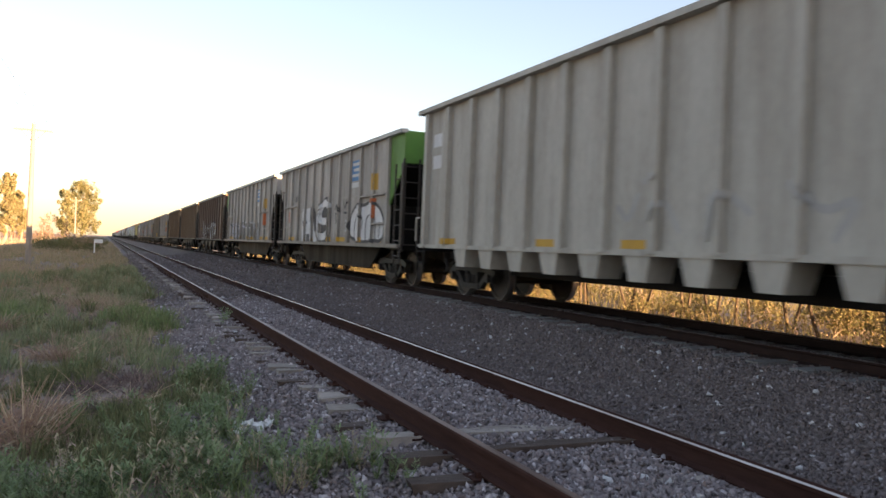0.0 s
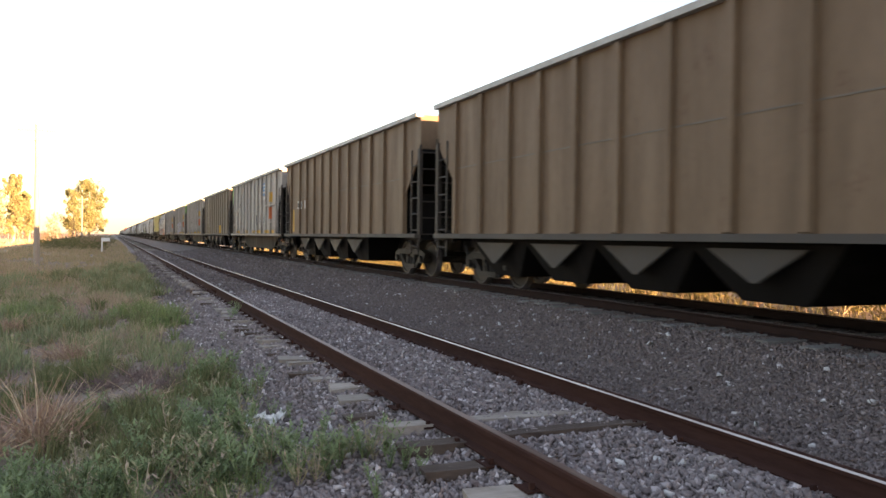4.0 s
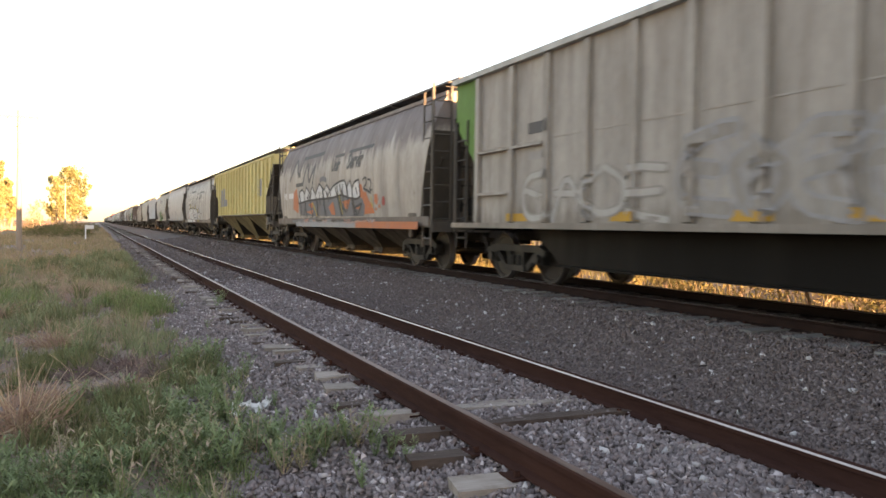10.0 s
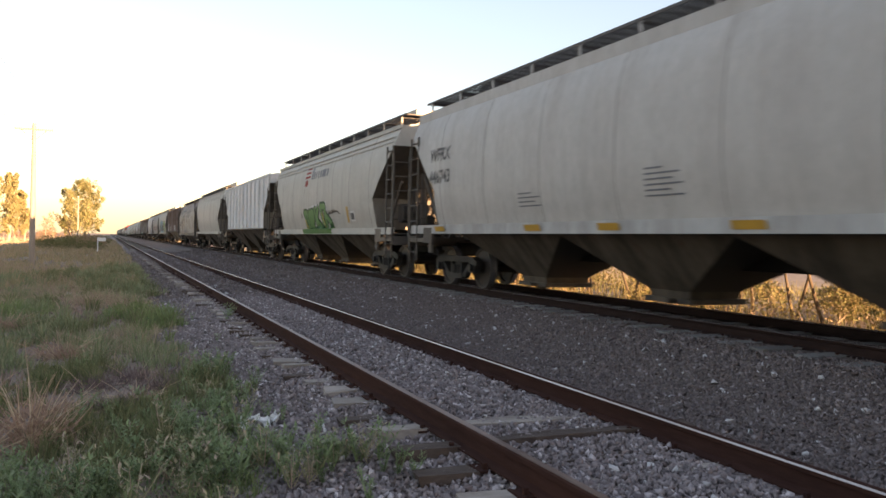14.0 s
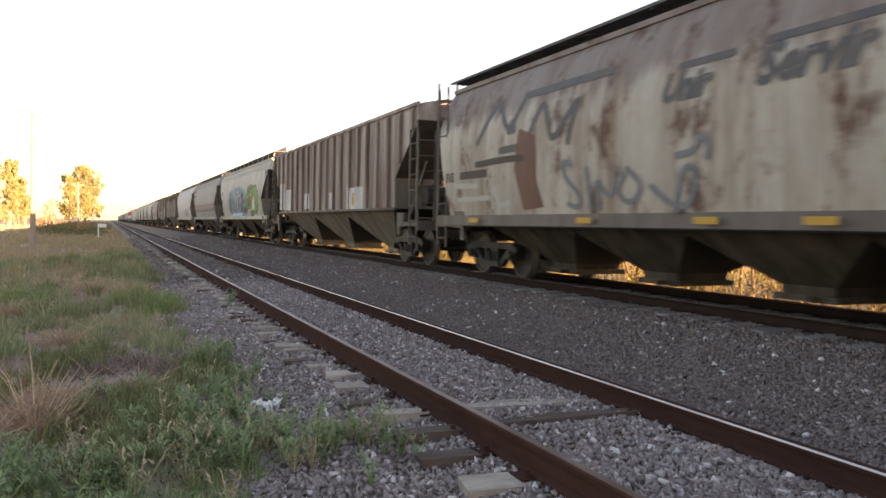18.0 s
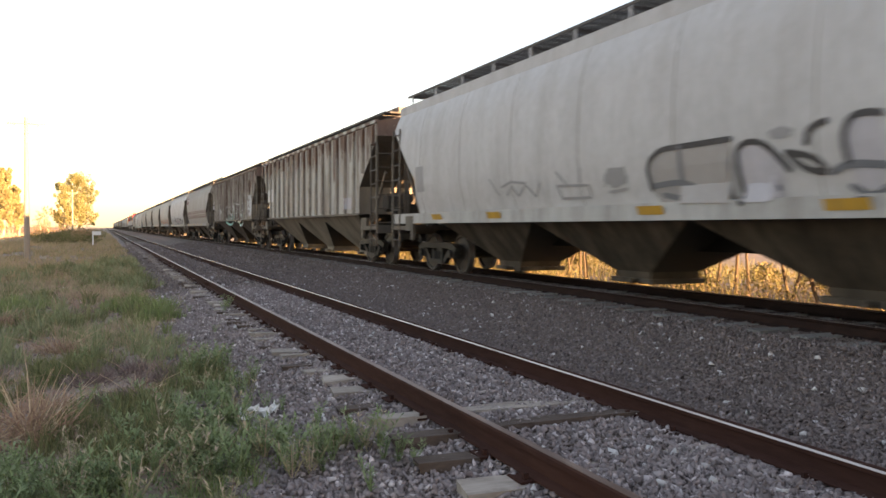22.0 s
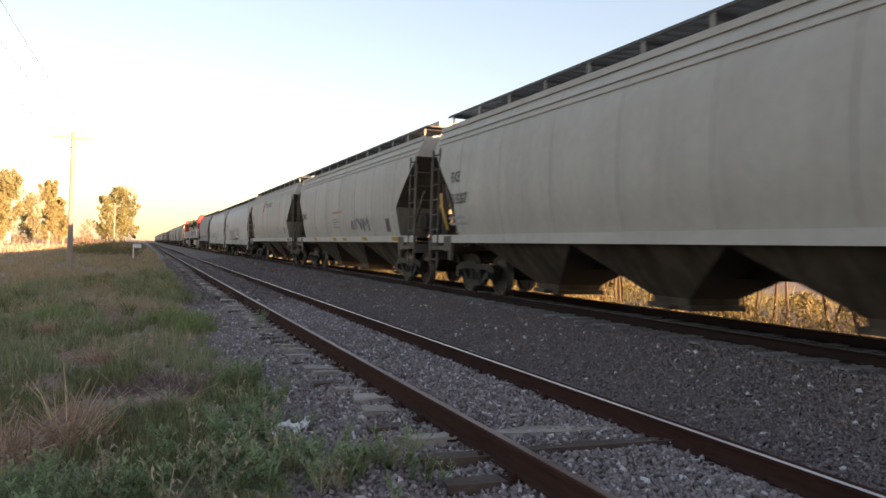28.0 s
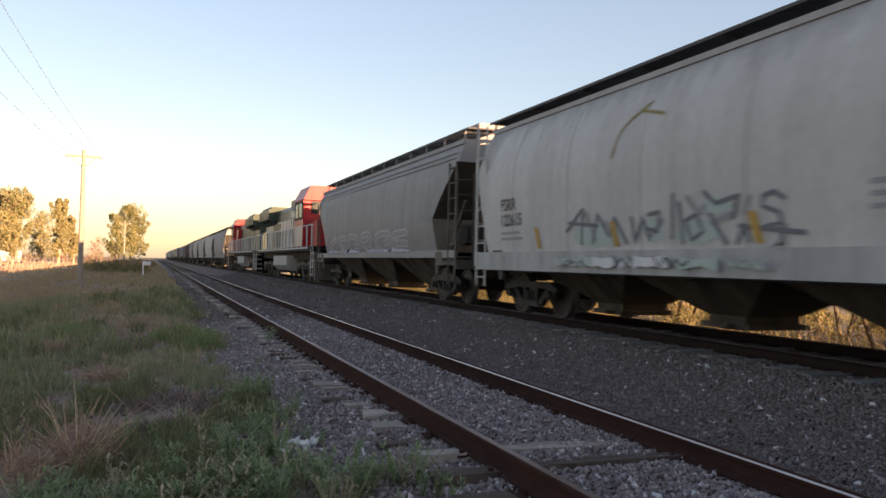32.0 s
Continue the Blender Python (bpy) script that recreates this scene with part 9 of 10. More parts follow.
# sunlit scrub behind the train
for i in range(70):
    shrub(rs.uniform(13.2, 20), rs.uniform(-14, 66), rs.uniform(1.0, 2.4), rs.uniform(0.7, 2.0), 400 + i, "scrub", 1000, big=0.6)
# tall hedge added out of view, stops sun passing under the wagons
for i in range(43):
    shrub(rs.uniform(11.5, 12.5), -62 + 1.6 * i + rs.uniform(-0.4, 0.4), rs.uniform(2.4, 3.0), rs.uniform(2.9, 3.4), 560 + i, "scrub", 1000, big=2.3)
for i in range(24):
    shrub(rs.uniform(12.0, 13.8), 6.6 + 2.6 * i + rs.uniform(-0.9, 0.9), rs.uniform(0.8, 1.5), rs.uniform(0.5, 1.0), 860 + i, "scrub_thin", 1300, "low dry brown brush in evening sun", 0.42)
for i in range(36):
    shrub(rs.uniform(14, 40), rs.uniform(66, 420), rs.uniform(2, 5), rs.uniform(0.8, 1.8), 500 + i, rs.choice(["leaf", "leaf_dry"]), 500)

# added row whose crowns keep sun specks off the ballast
for i in range(62):
    thicket_tree(rs.uniform(14.4, 15.2), -6.0 + 1.25 * i + rs.uniform(-0.2, 0.2), 1200 + i)

# ---- fence of leaning stakes along the road ----
for i in range(22):
    fx, fy = -19.0 - 0.2 * rs.random(), 92 + 5.2 * i
    h = rs.uniform(1.3, 1.7)
    s = Shape().bar((0, 0, -0.1), (rs.uniform(-0.2, 0.2), rs.uniform(-0.2, 0.2), h), 0.07, 7, r2=0.05)
    thing("fence_post", "rough pale wooden fence post", "fence post", "fence posts along the road", data=s, mats=M["pole"], at=Matrix.Translation((fx, fy, float(ground_z(fx, fy)))))
M["wall"] = speckled("whitewashed_wall", ((0.66, 0.62, 0.55), (0.55, 0.5, 0.43), (0.74, 0.7, 0.64)), 0.8, 0.9, bumpy=0.2)
for wx, wy, wl, wh in ((-42, 205, 26, 2.4), (-70, 230, 30, 3.2)):
    thing("boundary_wall", "long low whitewashed wall in evening sun", "wall", data=Shape().box((0, 0, wh / 2), (wl, 0.25, wh)).box((0, 0, wh + 0.05), (wl + 0.1, 0.35, 0.1)), mats=M["wall"], at=Matrix.Translation((wx, wy, float(ground_z(wx, wy)) - 0.05)))


# ---- grass: many blades, a few sheets of stuff ----


def blades(rng, x, y, h, lean, width, segs=3, droop=0.5):
    """Curved blades standing on the ground."""
    n = len(x)
    t = rng.uniform(0, 2 * np.pi, n)
    dx, dy = np.cos(t), np.sin(t)
    z = ground_z(x, y) - 0.02
    rows = []
    for k in range(segs + 1):
        f = k / segs
        off = lean * f ** 1.8
        zz = z + h * (f - droop * 0.25 * f * f)
        ww = width * (1 - f * 0.85) * 0.5
        rows.append(np.stack([x + dx * off - dy * ww, y + dy * off + dx * ww, zz], -1))
        rows.append(np.stack([x + dx * off + dy * ww, y + dy * off - dx * ww, zz], -1))
    verts = np.stack(rows, 1).reshape(-1, 3)
    base = (np.arange(n) * 2 * (segs + 1))[:, None, None]
    q = np.array([[2 * k, 2 * k + 1, 2 * k + 3, 2 * k + 2] for k in range(segs)])[None]
    return verts, (base + q).reshape(-1, 4)


def patchy(x, y, seed):
    """Smooth random field between 0 and 1."""
    p = seed * 1.7
    f = np.sin(0.9 * x + 0.35 * y + p) + np.sin(0.27 * x - 0.6 * y + 2 * p) + np.sin(1.7 * x + 0.8 * y + 3 * p) + np.sin(0.5 * x + 0.13 * y + 5 * p)
    return 0.5 + f / 8


def scatter(rng, n, x0, x1, y0, y1, power):
    """Places thinning out with distance."""
    f = rng.uniform(0, 1, n)
    y = y0 + (y1 - y0) * f ** power
    x = rng.uniform(x0, x1, n)
    return x, y


def grass_sheet(name, label, mat, n, x0, x1, y0, y1, power, h, wd, seed, keep, edge=None, droop=0.5):
    rng = np.random.default_rng(seed)
    x, y = scatter(rng, n, x0, x1, y0, y1, power)
    k = rng.uniform(0, 1, n) < keep(x, y)
    if edge is not None:
        k &= x < edge(y) + rng.normal(0, 0.12, n)
    x, y = x[k], y[k]
    m = len(x)
    far = 1 + np.clip(y - 12, 0, 80) / 22
    hh = rng.uniform(h[0], h[1], m) * (0.6 + 0.7 * patchy(x, y, seed + 9))
    verts, faces = blades(rng, x, y, hh, hh * rng.uniform(0.15, 0.8, m), rng.uniform(wd[0], wd[1], m) * far, 2, droop)
    tagged(new(name, mesh_from_arrays(name, verts, faces, M[mat])), label, "grass", kind="stuff")


def zone(spots, base=0.0):
    """How thick a kind of plant stands: soft round patches (x, y, half width, half length)."""
    def thick(x, y):
        f = base + 0 * x
        for cx, cy, rx, ry in spots:
            f = np.maximum(f, 1.15 * np.exp(-((x - cx) / rx) ** 2 - ((y - cy) / ry) ** 2))
        return np.clip(f * (0.55 + 0.9 * patchy(3.1 * x, 2.3 * y, 6)), 0, 1)
    return thick


LEAFY = ((0.9, 6.5, 0.35, 0.5), (0.55, 6.8, 0.35, 0.45), (1.0, 5.5, 0.4, 0.4), (1.35, 5.2, 0.3, 0.3), (0.7, 5.2, 0.45, 0.4), (-0.2, 5.3, 0.45, 0.4), (0.55, 5.7, 0.3, 0.3), (-0.6, 5.4, 0.5, 0.5), (1.1, 9.2, 0.25, 0.6),
         (-1.2, 5.2, 0.8, 0.6), (-0.4, 4.3, 1.2, 0.5), (-2.6, 7.5, 0.8, 1.5), (1.0, 7.6, 0.25, 0.4))
FINE = ((0.15, 6.4, 0.38, 0.6), (0.1, 5.9, 0.3, 0.3), (-0.15, 6.9, 0.3, 0.4), (0.2, 7.7, 0.3, 0.35), (-1.8, 8.8, 0.7, 1.0), (-0.4, 10.2, 0.35, 0.5), (0.9, 8.6, 0.25, 0.6))
UPRIGHT = ((-0.9, 15.0, 0.55, 1.7), (-1.25, 13.5, 0.5, 1.2), (0.7, 24.5, 0.6, 3.2), (-0.1, 30.0, 0.8, 4.0), (-2.6, 15.5, 0.8, 2.5), (-1.75, 19.4, 0.6, 1.3), (-0.05, 12.0, 0.35, 0.8), (-1.6, 11.5, 0.5, 1.2), (0.5, 36.0, 0.8, 5.0), (-3.6, 28.0, 1.2, 4.0), (0.75, 11.0, 0.3, 0.9))
MOUND = ((0.85, 15.4, 0.5, 1.3), (1.3, 15.6, 0.25, 0.9), (0.4, 16.8, 0.4, 1.0), (-1.9, 19.0, 0.5, 0.9))
YELLOW = ((0.2, 12.6, 0.4, 0.9), (-0.2, 12.9, 0.35, 0.8), (0.5, 13.9, 0.35, 0.7), (-2.0, 24.0, 1.0, 3.0), (-0.6, 22.5, 0.6, 1.5), (0.3, 20.5, 0.5, 1.2))
grass_sheet("mixed_grass", "short mixed dry and green grass", "grass_mix", 15000, -13, 1.2, 2.6, 80, 1.7, (0.04, 0.16), (0.006, 0.013), 12, lambda x, y: 0.35 + 0.4 * np.clip((y - 16) / 20, 0, 1), edge_left)
grass_sheet("verge_grass", "sunlit dry grass across the far road", "grass_dry", 14000, -48, -12.5, 42, 220, 1.4, (0.15, 0.6), (0.02, 0.05), 18, lambda x, y: 0.9 + 0 * x)
grass_sheet("dry_grass", "dry straw-coloured grass tufts", "grass_dry", 26000, -13, 1.0, 10, 80, 1.5, (0.1, 0.36), (0.005, 0.011), 13, lambda x, y: np.clip(patchy(x, y, 5) * 3.0 - 1.45, 0, 1), edge_left)
grass_sheet("far_grass", "sunlit dry grass behind the train", "grass_far", 26000, 13.0, 24, 4, 90, 1.6, (0.2, 0.75), (0.012, 0.026), 14, lambda x, y: np.clip(patchy(x, y, 3) * 2.2 - 0.4, 0.1, 1))
grass_sheet("tall_far_grass", "golden brush behind the train", "grass_far", 12000, 11.6, 14.0, 4, 70, 1.3, (0.3, 0.9), (0.012, 0.024), 19, lambda x, y: np.clip(patchy(x * 1.6, y * 1.3, 2) * 4.0 - 1.8, 0, 1))
grass_sheet("far_weeds", "green weeds along the foot of the far ballast", "weed_leaf", 6000, 10.4, 11.8, 4, 60, 1.4, (0.12, 0.45), (0.012, 0.024), 15, lambda x, y: np.clip(patchy(x * 2, y * 2, 7) * 4.0 - 2.0, 0, 1))
grass_sheet("far_brown_grass", "withered brown grass along the foot of the far ballast", "grass_pink", 8000, 10.8, 12.4, 4, 64, 1.3, (0.2, 0.7), (0.01, 0.022), 17, lambda x, y: np.clip(patchy(x * 1.5, y * 1.2, 9) * 3.0 - 1.0, 0, 1))
grass_sheet("shoulder_grass", "thin mixed grass on the distant verge", "grass_shoulder", 32000, -16, 1.3, 26, 220, 1.6, (0.1, 0.4), (0.009, 0.018), 16, lambda x, y: np.clip(0.35 + 0.9 * patchy(0.7 * x, 0.3 * y, 3), 0, 1), edge_left)


def herb_sheet(name, label, mat, n, x0, x1, y0, y1, power, size, tall, seed, keep):
    """Low leafy herbs: small pointed leaves at all angles, heaped in patches."""
    rng = np.random.default_rng(seed)
    x, y = scatter(rng, n, x0, x1, y0, y1, power)
    f = keep(x, y)
    k = (rng.uniform(0, 1, n) < f) & (x < edge_left(y) + rng.normal(0, 0.1, n))
    x, y, f = x[k], y[k], f[k]
    n = len(x)
    far = 1 + np.clip(y - 8, 0, 60) / 14
    z = ground_z(x, y) + tall * f * rng.uniform(0.05, 1.0, n) ** 1.3
    c = np.stack([x, y, z], -1)
    t = rng.uniform(0, 2 * np.pi, n)
    u = np.stack([np.cos(t), np.sin(t), rng.uniform(-0.2, 1.1, n)], -1)
    v = np.stack([-np.sin(t), np.cos(t), rng.uniform(-0.4, 0.4, n)], -1)
    s = (rng.uniform(size[0], size[1], n) * far)[:, None]
    verts = np.stack([c - u * s * 0.5, c - v * s * 0.16, c + u * s * 0.5, c + v * s * 0.16], 1).reshape(-1, 3)
    tagged(new(name, mesh_from_arrays(name, verts, np.arange(4 * n).reshape(n, 4), M[mat])), label, "weeds", kind="stuff")


herb_sheet("leafy_weeds", "low leafy grey-green weeds in patches", "grass_herb", 170000, -3.4, 1.7, 3.0, 11, 1.2, (0.016, 0.045), 0.2, 21, zone(LEAFY, 0.06))
herb_sheet("mound_weeds", "bright green leafy mound of weeds", "grass_green", 40000, -2.6, 1.7, 10, 22, 1.0, (0.014, 0.034), 0.32, 23, zone(MOUND))
herb_sheet("pinkish_weeds", "low withered pinkish weeds in patches", "grass_pink", 60000, -5, 1.2, 4.0, 34, 1.6, (0.012, 0.034), 0.14, 22, lambda x, y: np.clip(patchy(x * 1.4, y * 1.1, 8) * 3.0 - 1.3, 0.08, 1))


def tussocks(name, label, mat, clusters, per, x0, x1, y0, y1, power, h, r, wd, seed, keep):
    """Grass in separate clumps: blades lean out from the middle of each, gaps between."""
    rng = np.random.default_rng(seed)
    cx, cy = scatter(rng, clusters * 3, x0, x1, y0, y1, power)
    k = (rng.uniform(0, 1, len(cx)) < keep(cx, cy)) & (cx < edge_left(cy) + rng.normal(0, 0.12, len(cx)))
    cx, cy = cx[k][:clusters], cy[k][:clusters]
    m = len(cx)
    ch = rng.uniform(h[0], h[1], m) * (0.7 + 0.6 * rng.random(m) ** 2)
    cr = rng.uniform(r[0], r[1], m)
    i = np.repeat(np.arange(m), per)
    n = len(i)
    t = rng.uniform(0, 2 * np.pi, n)
    q = rng.uniform(0, 1, n) ** 0.7
    x, y = cx[i] + np.cos(t) * q * cr[i], cy[i] + np.sin(t) * q * cr[i]
    hh = ch[i] * rng.uniform(0.45, 1.1, n) * (1 - 0.45 * q)
    lean = hh * (0.15 + 0.7 * q * rng.uniform(0.4, 1.2, n))
    far = 1 + np.clip(y - 10, 0, 80) / 18
    ww = rng.uniform(wd[0], wd[1], n) * far * 0.5
    t2 = t + rng.normal(0, 0.5, n)
    dx, dy, z = np.cos(t2), np.sin(t2), ground_z(x, y) - 0.01
    a = rng.uniform(0, 2 * np.pi, n)
    ax, ay = np.cos(a) * ww, np.sin(a) * ww
    mx, my, mz = x + dx * lean * 0.3, y + dy * lean * 0.3, z + hh * 0.6
    verts = np.stack([np.stack([x - ax, y - ay, z], -1), np.stack([x + ax, y + ay, z], -1), np.stack([mx + ax * 0.8, my + ay * 0.8, mz], -1), np.stack([mx - ax * 0.8, my - ay * 0.8, mz], -1),
                      np.stack([x + dx * lean, y + dy * lean, z + hh * 0.93], -1)], 1).reshape(-1, 3)
    b = np.arange(n)[:, None] * 5
    faces = np.concatenate([b + np.array([[0, 1, 2]]), b + np.array([[0, 2, 3]]), b + np.array([[3, 2, 4]])])
    tagged(new(name, mesh_from_arrays(name, verts, faces, M[mat])), label, "grass", kind="stuff")


tussocks("fine_tussocks", "dense dark green fine grass", "grass_dull", 900, 42, -2.6, 1.3, 5.4, 11.5, 1.0, (0.16, 0.34), (0.05, 0.14), (0.006, 0.012), 31, zone(FINE))
tussocks("upright_tussocks", "upright blue-green grass in clumps", "grass_blue", 1500, 34, -5.0, 1.4, 9, 44, 1.4, (0.22, 0.44), (0.06, 0.18), (0.008, 0.016), 33, zone(UPRIGHT))
tussocks("mound_tussocks", "bright green grass mound by the ballast", "grass_green", 500, 34, -2.6, 1.6, 12, 21, 1.0, (0.22, 0.42), (0.06, 0.18), (0.008, 0.016), 35, zone(MOUND))
TALL = ((-0.9, 15.0, 0.5, 1.2), (0.8, 15.6, 0.45, 1.1), (-0.1, 29.0, 0.7, 3.0), (0.7, 24.0, 0.5, 2.5), (-2.6, 15.5, 0.7, 1.6), (0.2, 19.5, 0.4, 1.0), (-1.5, 21.5, 0.6, 1.5), (-2.2, 10.5, 0.6, 1.0), (0.5, 35.0, 0.7, 4.0), (-3.4, 24.0, 0.8, 2.5), (-1.6, 33.0, 0.8, 3.0))
tussocks("tall_tussocks", "dark green weeds in tall clumps", "grass_dull", 330, 62, -4.6, 1.3, 9, 42, 1.2, (0.3, 0.52), (0.14, 0.3), (0.008, 0.015), 41, zone(TALL))
tussocks("yellow_tussocks", "yellowish dry grass in clumps", "grass_mix", 800, 30, -4.0, 1.2, 10, 30, 1.3, (0.16, 0.34), (0.06, 0.16), (0.008, 0.014), 36, zone(YELLOW))
tussocks("leafy_tussocks", "sparse green grass among the leafy weeds", "grass_green", 500, 22, -2.4, 1.5, 3.2, 8, 1.0, (0.1, 0.26), (0.04, 0.1), (0.004, 0.009), 37, zone(LEAFY))
tussocks("dry_tussocks", "clumps of withered pinkish grass", "grass_pink", 1500, 20, -6.0, 1.2, 5.0, 44, 1.4, (0.08, 0.24), (0.05, 0.15), (0.004, 0.009), 32, lambda x, y: 0.25 + 0.5 * patchy(x, y, 4))
tussocks("verge_tussocks", "brownish clumps on the distant verge", "grass_shoulder", 1600, 22, -9.0, 1.2, 26, 110, 1.4, (0.2, 0.5), (0.12, 0.4), (0.008, 0.014), 38, lambda x, y: 0.4 + 0.5 * patchy(0.6 * x, 0.4 * y, 7))
tussocks("rear_tussocks", "clumps of mixed grass behind the viewpoint", "grass_mix", 2200, 22, -7, 1.1, 3.4, -10.0, 1.1, (0.08, 0.22), (0.08, 0.22), (0.008, 0.016), 34, lambda x, y: 0.35 + 0.65 * patchy(x, y, 4))


def weed(seed, h, mat, leaves=46):
    """A leafy weed: a few stems set with narrow leaves."""
    rng = np.random.default_rng(seed)
    vs, fs = [], []
    for st in range(5):
        t = rng.uniform(0, 6.28)
        tip = np.array([math.cos(t) * h * rng.uniform(0.2, 0.6), math.sin(t) * h * rng.uniform(0.2, 0.6), h * rng.uniform(0.7, 1.0)])
        b = len(vs)
        w = 0.006
        vs += [(-w, 0, 0), (w, 0, 0), (tip[0] + w / 3, tip[1], tip[2]), (tip[0] - w / 3, tip[1], tip[2])]
        fs.append((b, b + 1, b + 2, b + 3))
        for i in range(leaves // 5):
            f = rng.uniform(0.15, 1.0)
            p = tip * f * np.array([f ** 0.4, f ** 0.4, 1])
            a = rng.uniform(0, 6.28)
            ln = h * rng.uniform(0.1, 0.2)
            d = np.array([math.cos(a), math.sin(a), rng.uniform(0.1, 0.9)])
            sd = np.array([-math.sin(a), math.cos(a), 0]) * ln * 0.14
            b = len(vs)
            vs += [tuple(p), tuple(p + d * ln * 0.5 + sd), tuple(p + d * ln), tuple(p + d * ln * 0.5 - sd)]
            fs.append((b, b + 1, b + 2, b + 3))
    return mesh_from_arrays("weed", np.array(vs), np.array(fs), M[mat])


weeds = [weed(600 + i, 0.3, "weed_leaf", 120) for i in range(4)] + [weed(610, 0.28, "grass_herb", 100), weed(611, 0.3, "grass_mix", 90)]
spots = [(1.74, 4.74, 0.9), (1.68, 4.86, 0.7), (1.82, 4.62, 0.7), (1.64, 5.44, 0.5), (1.31, 5.13, 1.0), (1.2, 5.3, 0.9), (0.95, 5.6, 1.1), (2.02, 14.6, 1.1), (2.1, 14.9, 0.9), (1.95, 14.3, 0.8), (1.45, 4.4, 0.8), (1.3, 6.9, 0.6), (1.25, 9.4, 0.7), (1.5, 12.0, 0.6)]
for i in range(300):
    size = rs.uniform(0.5, 1.15)
    if i < len(spots):
        x, y, size = spots[i]
    elif i < 250:
        cx, cy, rx, ry = LEAFY[i % len(LEAFY)]
        x, y = rs.gauss(cx, rx * 0.6), max(3.2, rs.gauss(cy, ry * 0.6))
    else:
        cx, cy, rx, ry = (FINE + MOUND)[i % (len(FINE) + len(MOUND))]
        x, y = rs.gauss(cx, rx * 0.7), rs.gauss(cy, ry * 0.7)
    m = Matrix.Translation((x, y, float(ground_z(x, y)) - 0.01)) @ Matrix.Rotation(rs.uniform(0, 6.28), 4, "Z") @ Matrix.Scale(size, 4)
    thing("weed", "leafy green weed by the track", "weed", "weeds beside the siding", data=rs.choice(weeds), at=m)


def straw_tuft(x, y, n, h, spread, seed, label, wind=0.15, twig="twig", stalks=1.0):
    """A withered plant: tangled fine twigs low down, and a few long bent stalks."""
    rng = np.random.default_rng(seed)
    ob = thing("dry_tuft", label, "dry plant", "dry tufts beside the siding", at=Matrix.Translation((x, y, float(ground_z(x, y)))))
    s = Shape()
    for i in range(n * 5):
        t = rng.uniform(0, 6.28)
        r = spread * rng.uniform(0.0, 0.75)
        z = h * 0.3 * rng.uniform(0, 1) ** 1.5
        p0 = Vector((r * math.cos(t), r * math.sin(t), z - 0.02))
        d = Vector((rng.normal(0, 0.6) + 0.5 * math.cos(t), rng.normal(0, 0.6) + 0.5 * math.sin(t), rng.uniform(0.1, 1.1))).normalized()
        s.bar(p0, p0 + d * h * rng.uniform(0.15, 0.5), 0.0048, 3, r2=0.002)
    tagged(part("twig_mass", s, M[twig], ob), "tangled withered twigs", kind="stuff")
    s = Shape()
    for i in range(max(2, int(n * stalks))):
        t = rng.uniform(0, 6.28)
        r = spread * rng.uniform(0.0, 0.4)
        hh = h * rng.uniform(0.3, 1.0) ** 1.3
        lean = Vector((math.cos(t), math.sin(t), 0)) * spread * rng.uniform(0.05, 0.85) + Vector((wind * hh, 0, 0))
        bend = Vector((rng.normal(0, 0.2), rng.normal(0, 0.2), rng.uniform(-0.3, 0.08))) * hh
        p = [Vector((r * math.cos(t), r * math.sin(t), -0.03))]
        for k in (0.35, 0.7, 1.0):
            p.append(p[0] + lean * k ** 1.6 + Vector((0, 0, hh * k)) + bend * k * k)
        for k in range(3):
            s.bar(p[k], p[k + 1], 0.006 - 0.0014 * k, 4, r2=0.0046 - 0.0014 * k)
    tagged(part("straw", s, M["stalk"], ob), "long bent straw stalks", kind="stuff")


M["twig_dark"] = per_island("purplish_twigs", [(0.19, 0.135, 0.125), (0.25, 0.18, 0.165), (0.14, 0.1, 0.095)], 0.85, 0.1)
M["twig"] = per_island("withered_twigs", [(0.42, 0.28, 0.21), (0.34, 0.22, 0.165), (0.5, 0.36, 0.27)], 0.85, 0.1)
straw_tuft(-0.52, 6.75, 40, 0.8, 0.45, 700, "large tuft of dry straw-coloured stalks", 0.12)
straw_tuft(-0.9, 6.6, 30, 0.7, 0.5, 699, "large tuft of dry straw-coloured stalks", 0.1)
for i in range(34):
    straw_tuft(rs.uniform(-6, 0.7), rs.uniform(7, 46), rs.randint(14, 34), rs.uniform(0.25, 0.5), rs.uniform(0.3, 0.6), 701 + i, "small tuft of dry straw-coloured stalks")
for x, y in ((-0.55, 11.8), (-0.4, 20.2), (0.4, 19.0), (-2.4, 21.0), (-1.6, 15.0)):
    straw_tuft(x, y, 60, 0.42, 0.6, int(1000 + y * 10), "reddish dry tuft of stalks")
for x, y, sp in ((0.3, 9.7, 0.6), (0.58, 8.9, 0.45), (-0.1, 9.3, 0.5), (-0.3, 16.5, 0.6), (0.1, 7.9, 0.35)):
    straw_tuft(x, y, 60, 0.3, sp, int(1500 + y * 10), "low purplish-brown withered plant", 0.0, "twig_dark", 0.06)

# rag and paper
rag = Shape()
rg = np.random.default_rng(9)
gx, gy = np.meshgrid(np.linspace(-0.17, 0.17, 14), np.linspace(-0.08, 0.08, 8))
gz = 0.05 + 0.02 * np.sin(31 * gx + 3) + 0.02 * np.sin(47 * gy + 9 * gx) + rg.normal(0, 0.028, gx.shape)
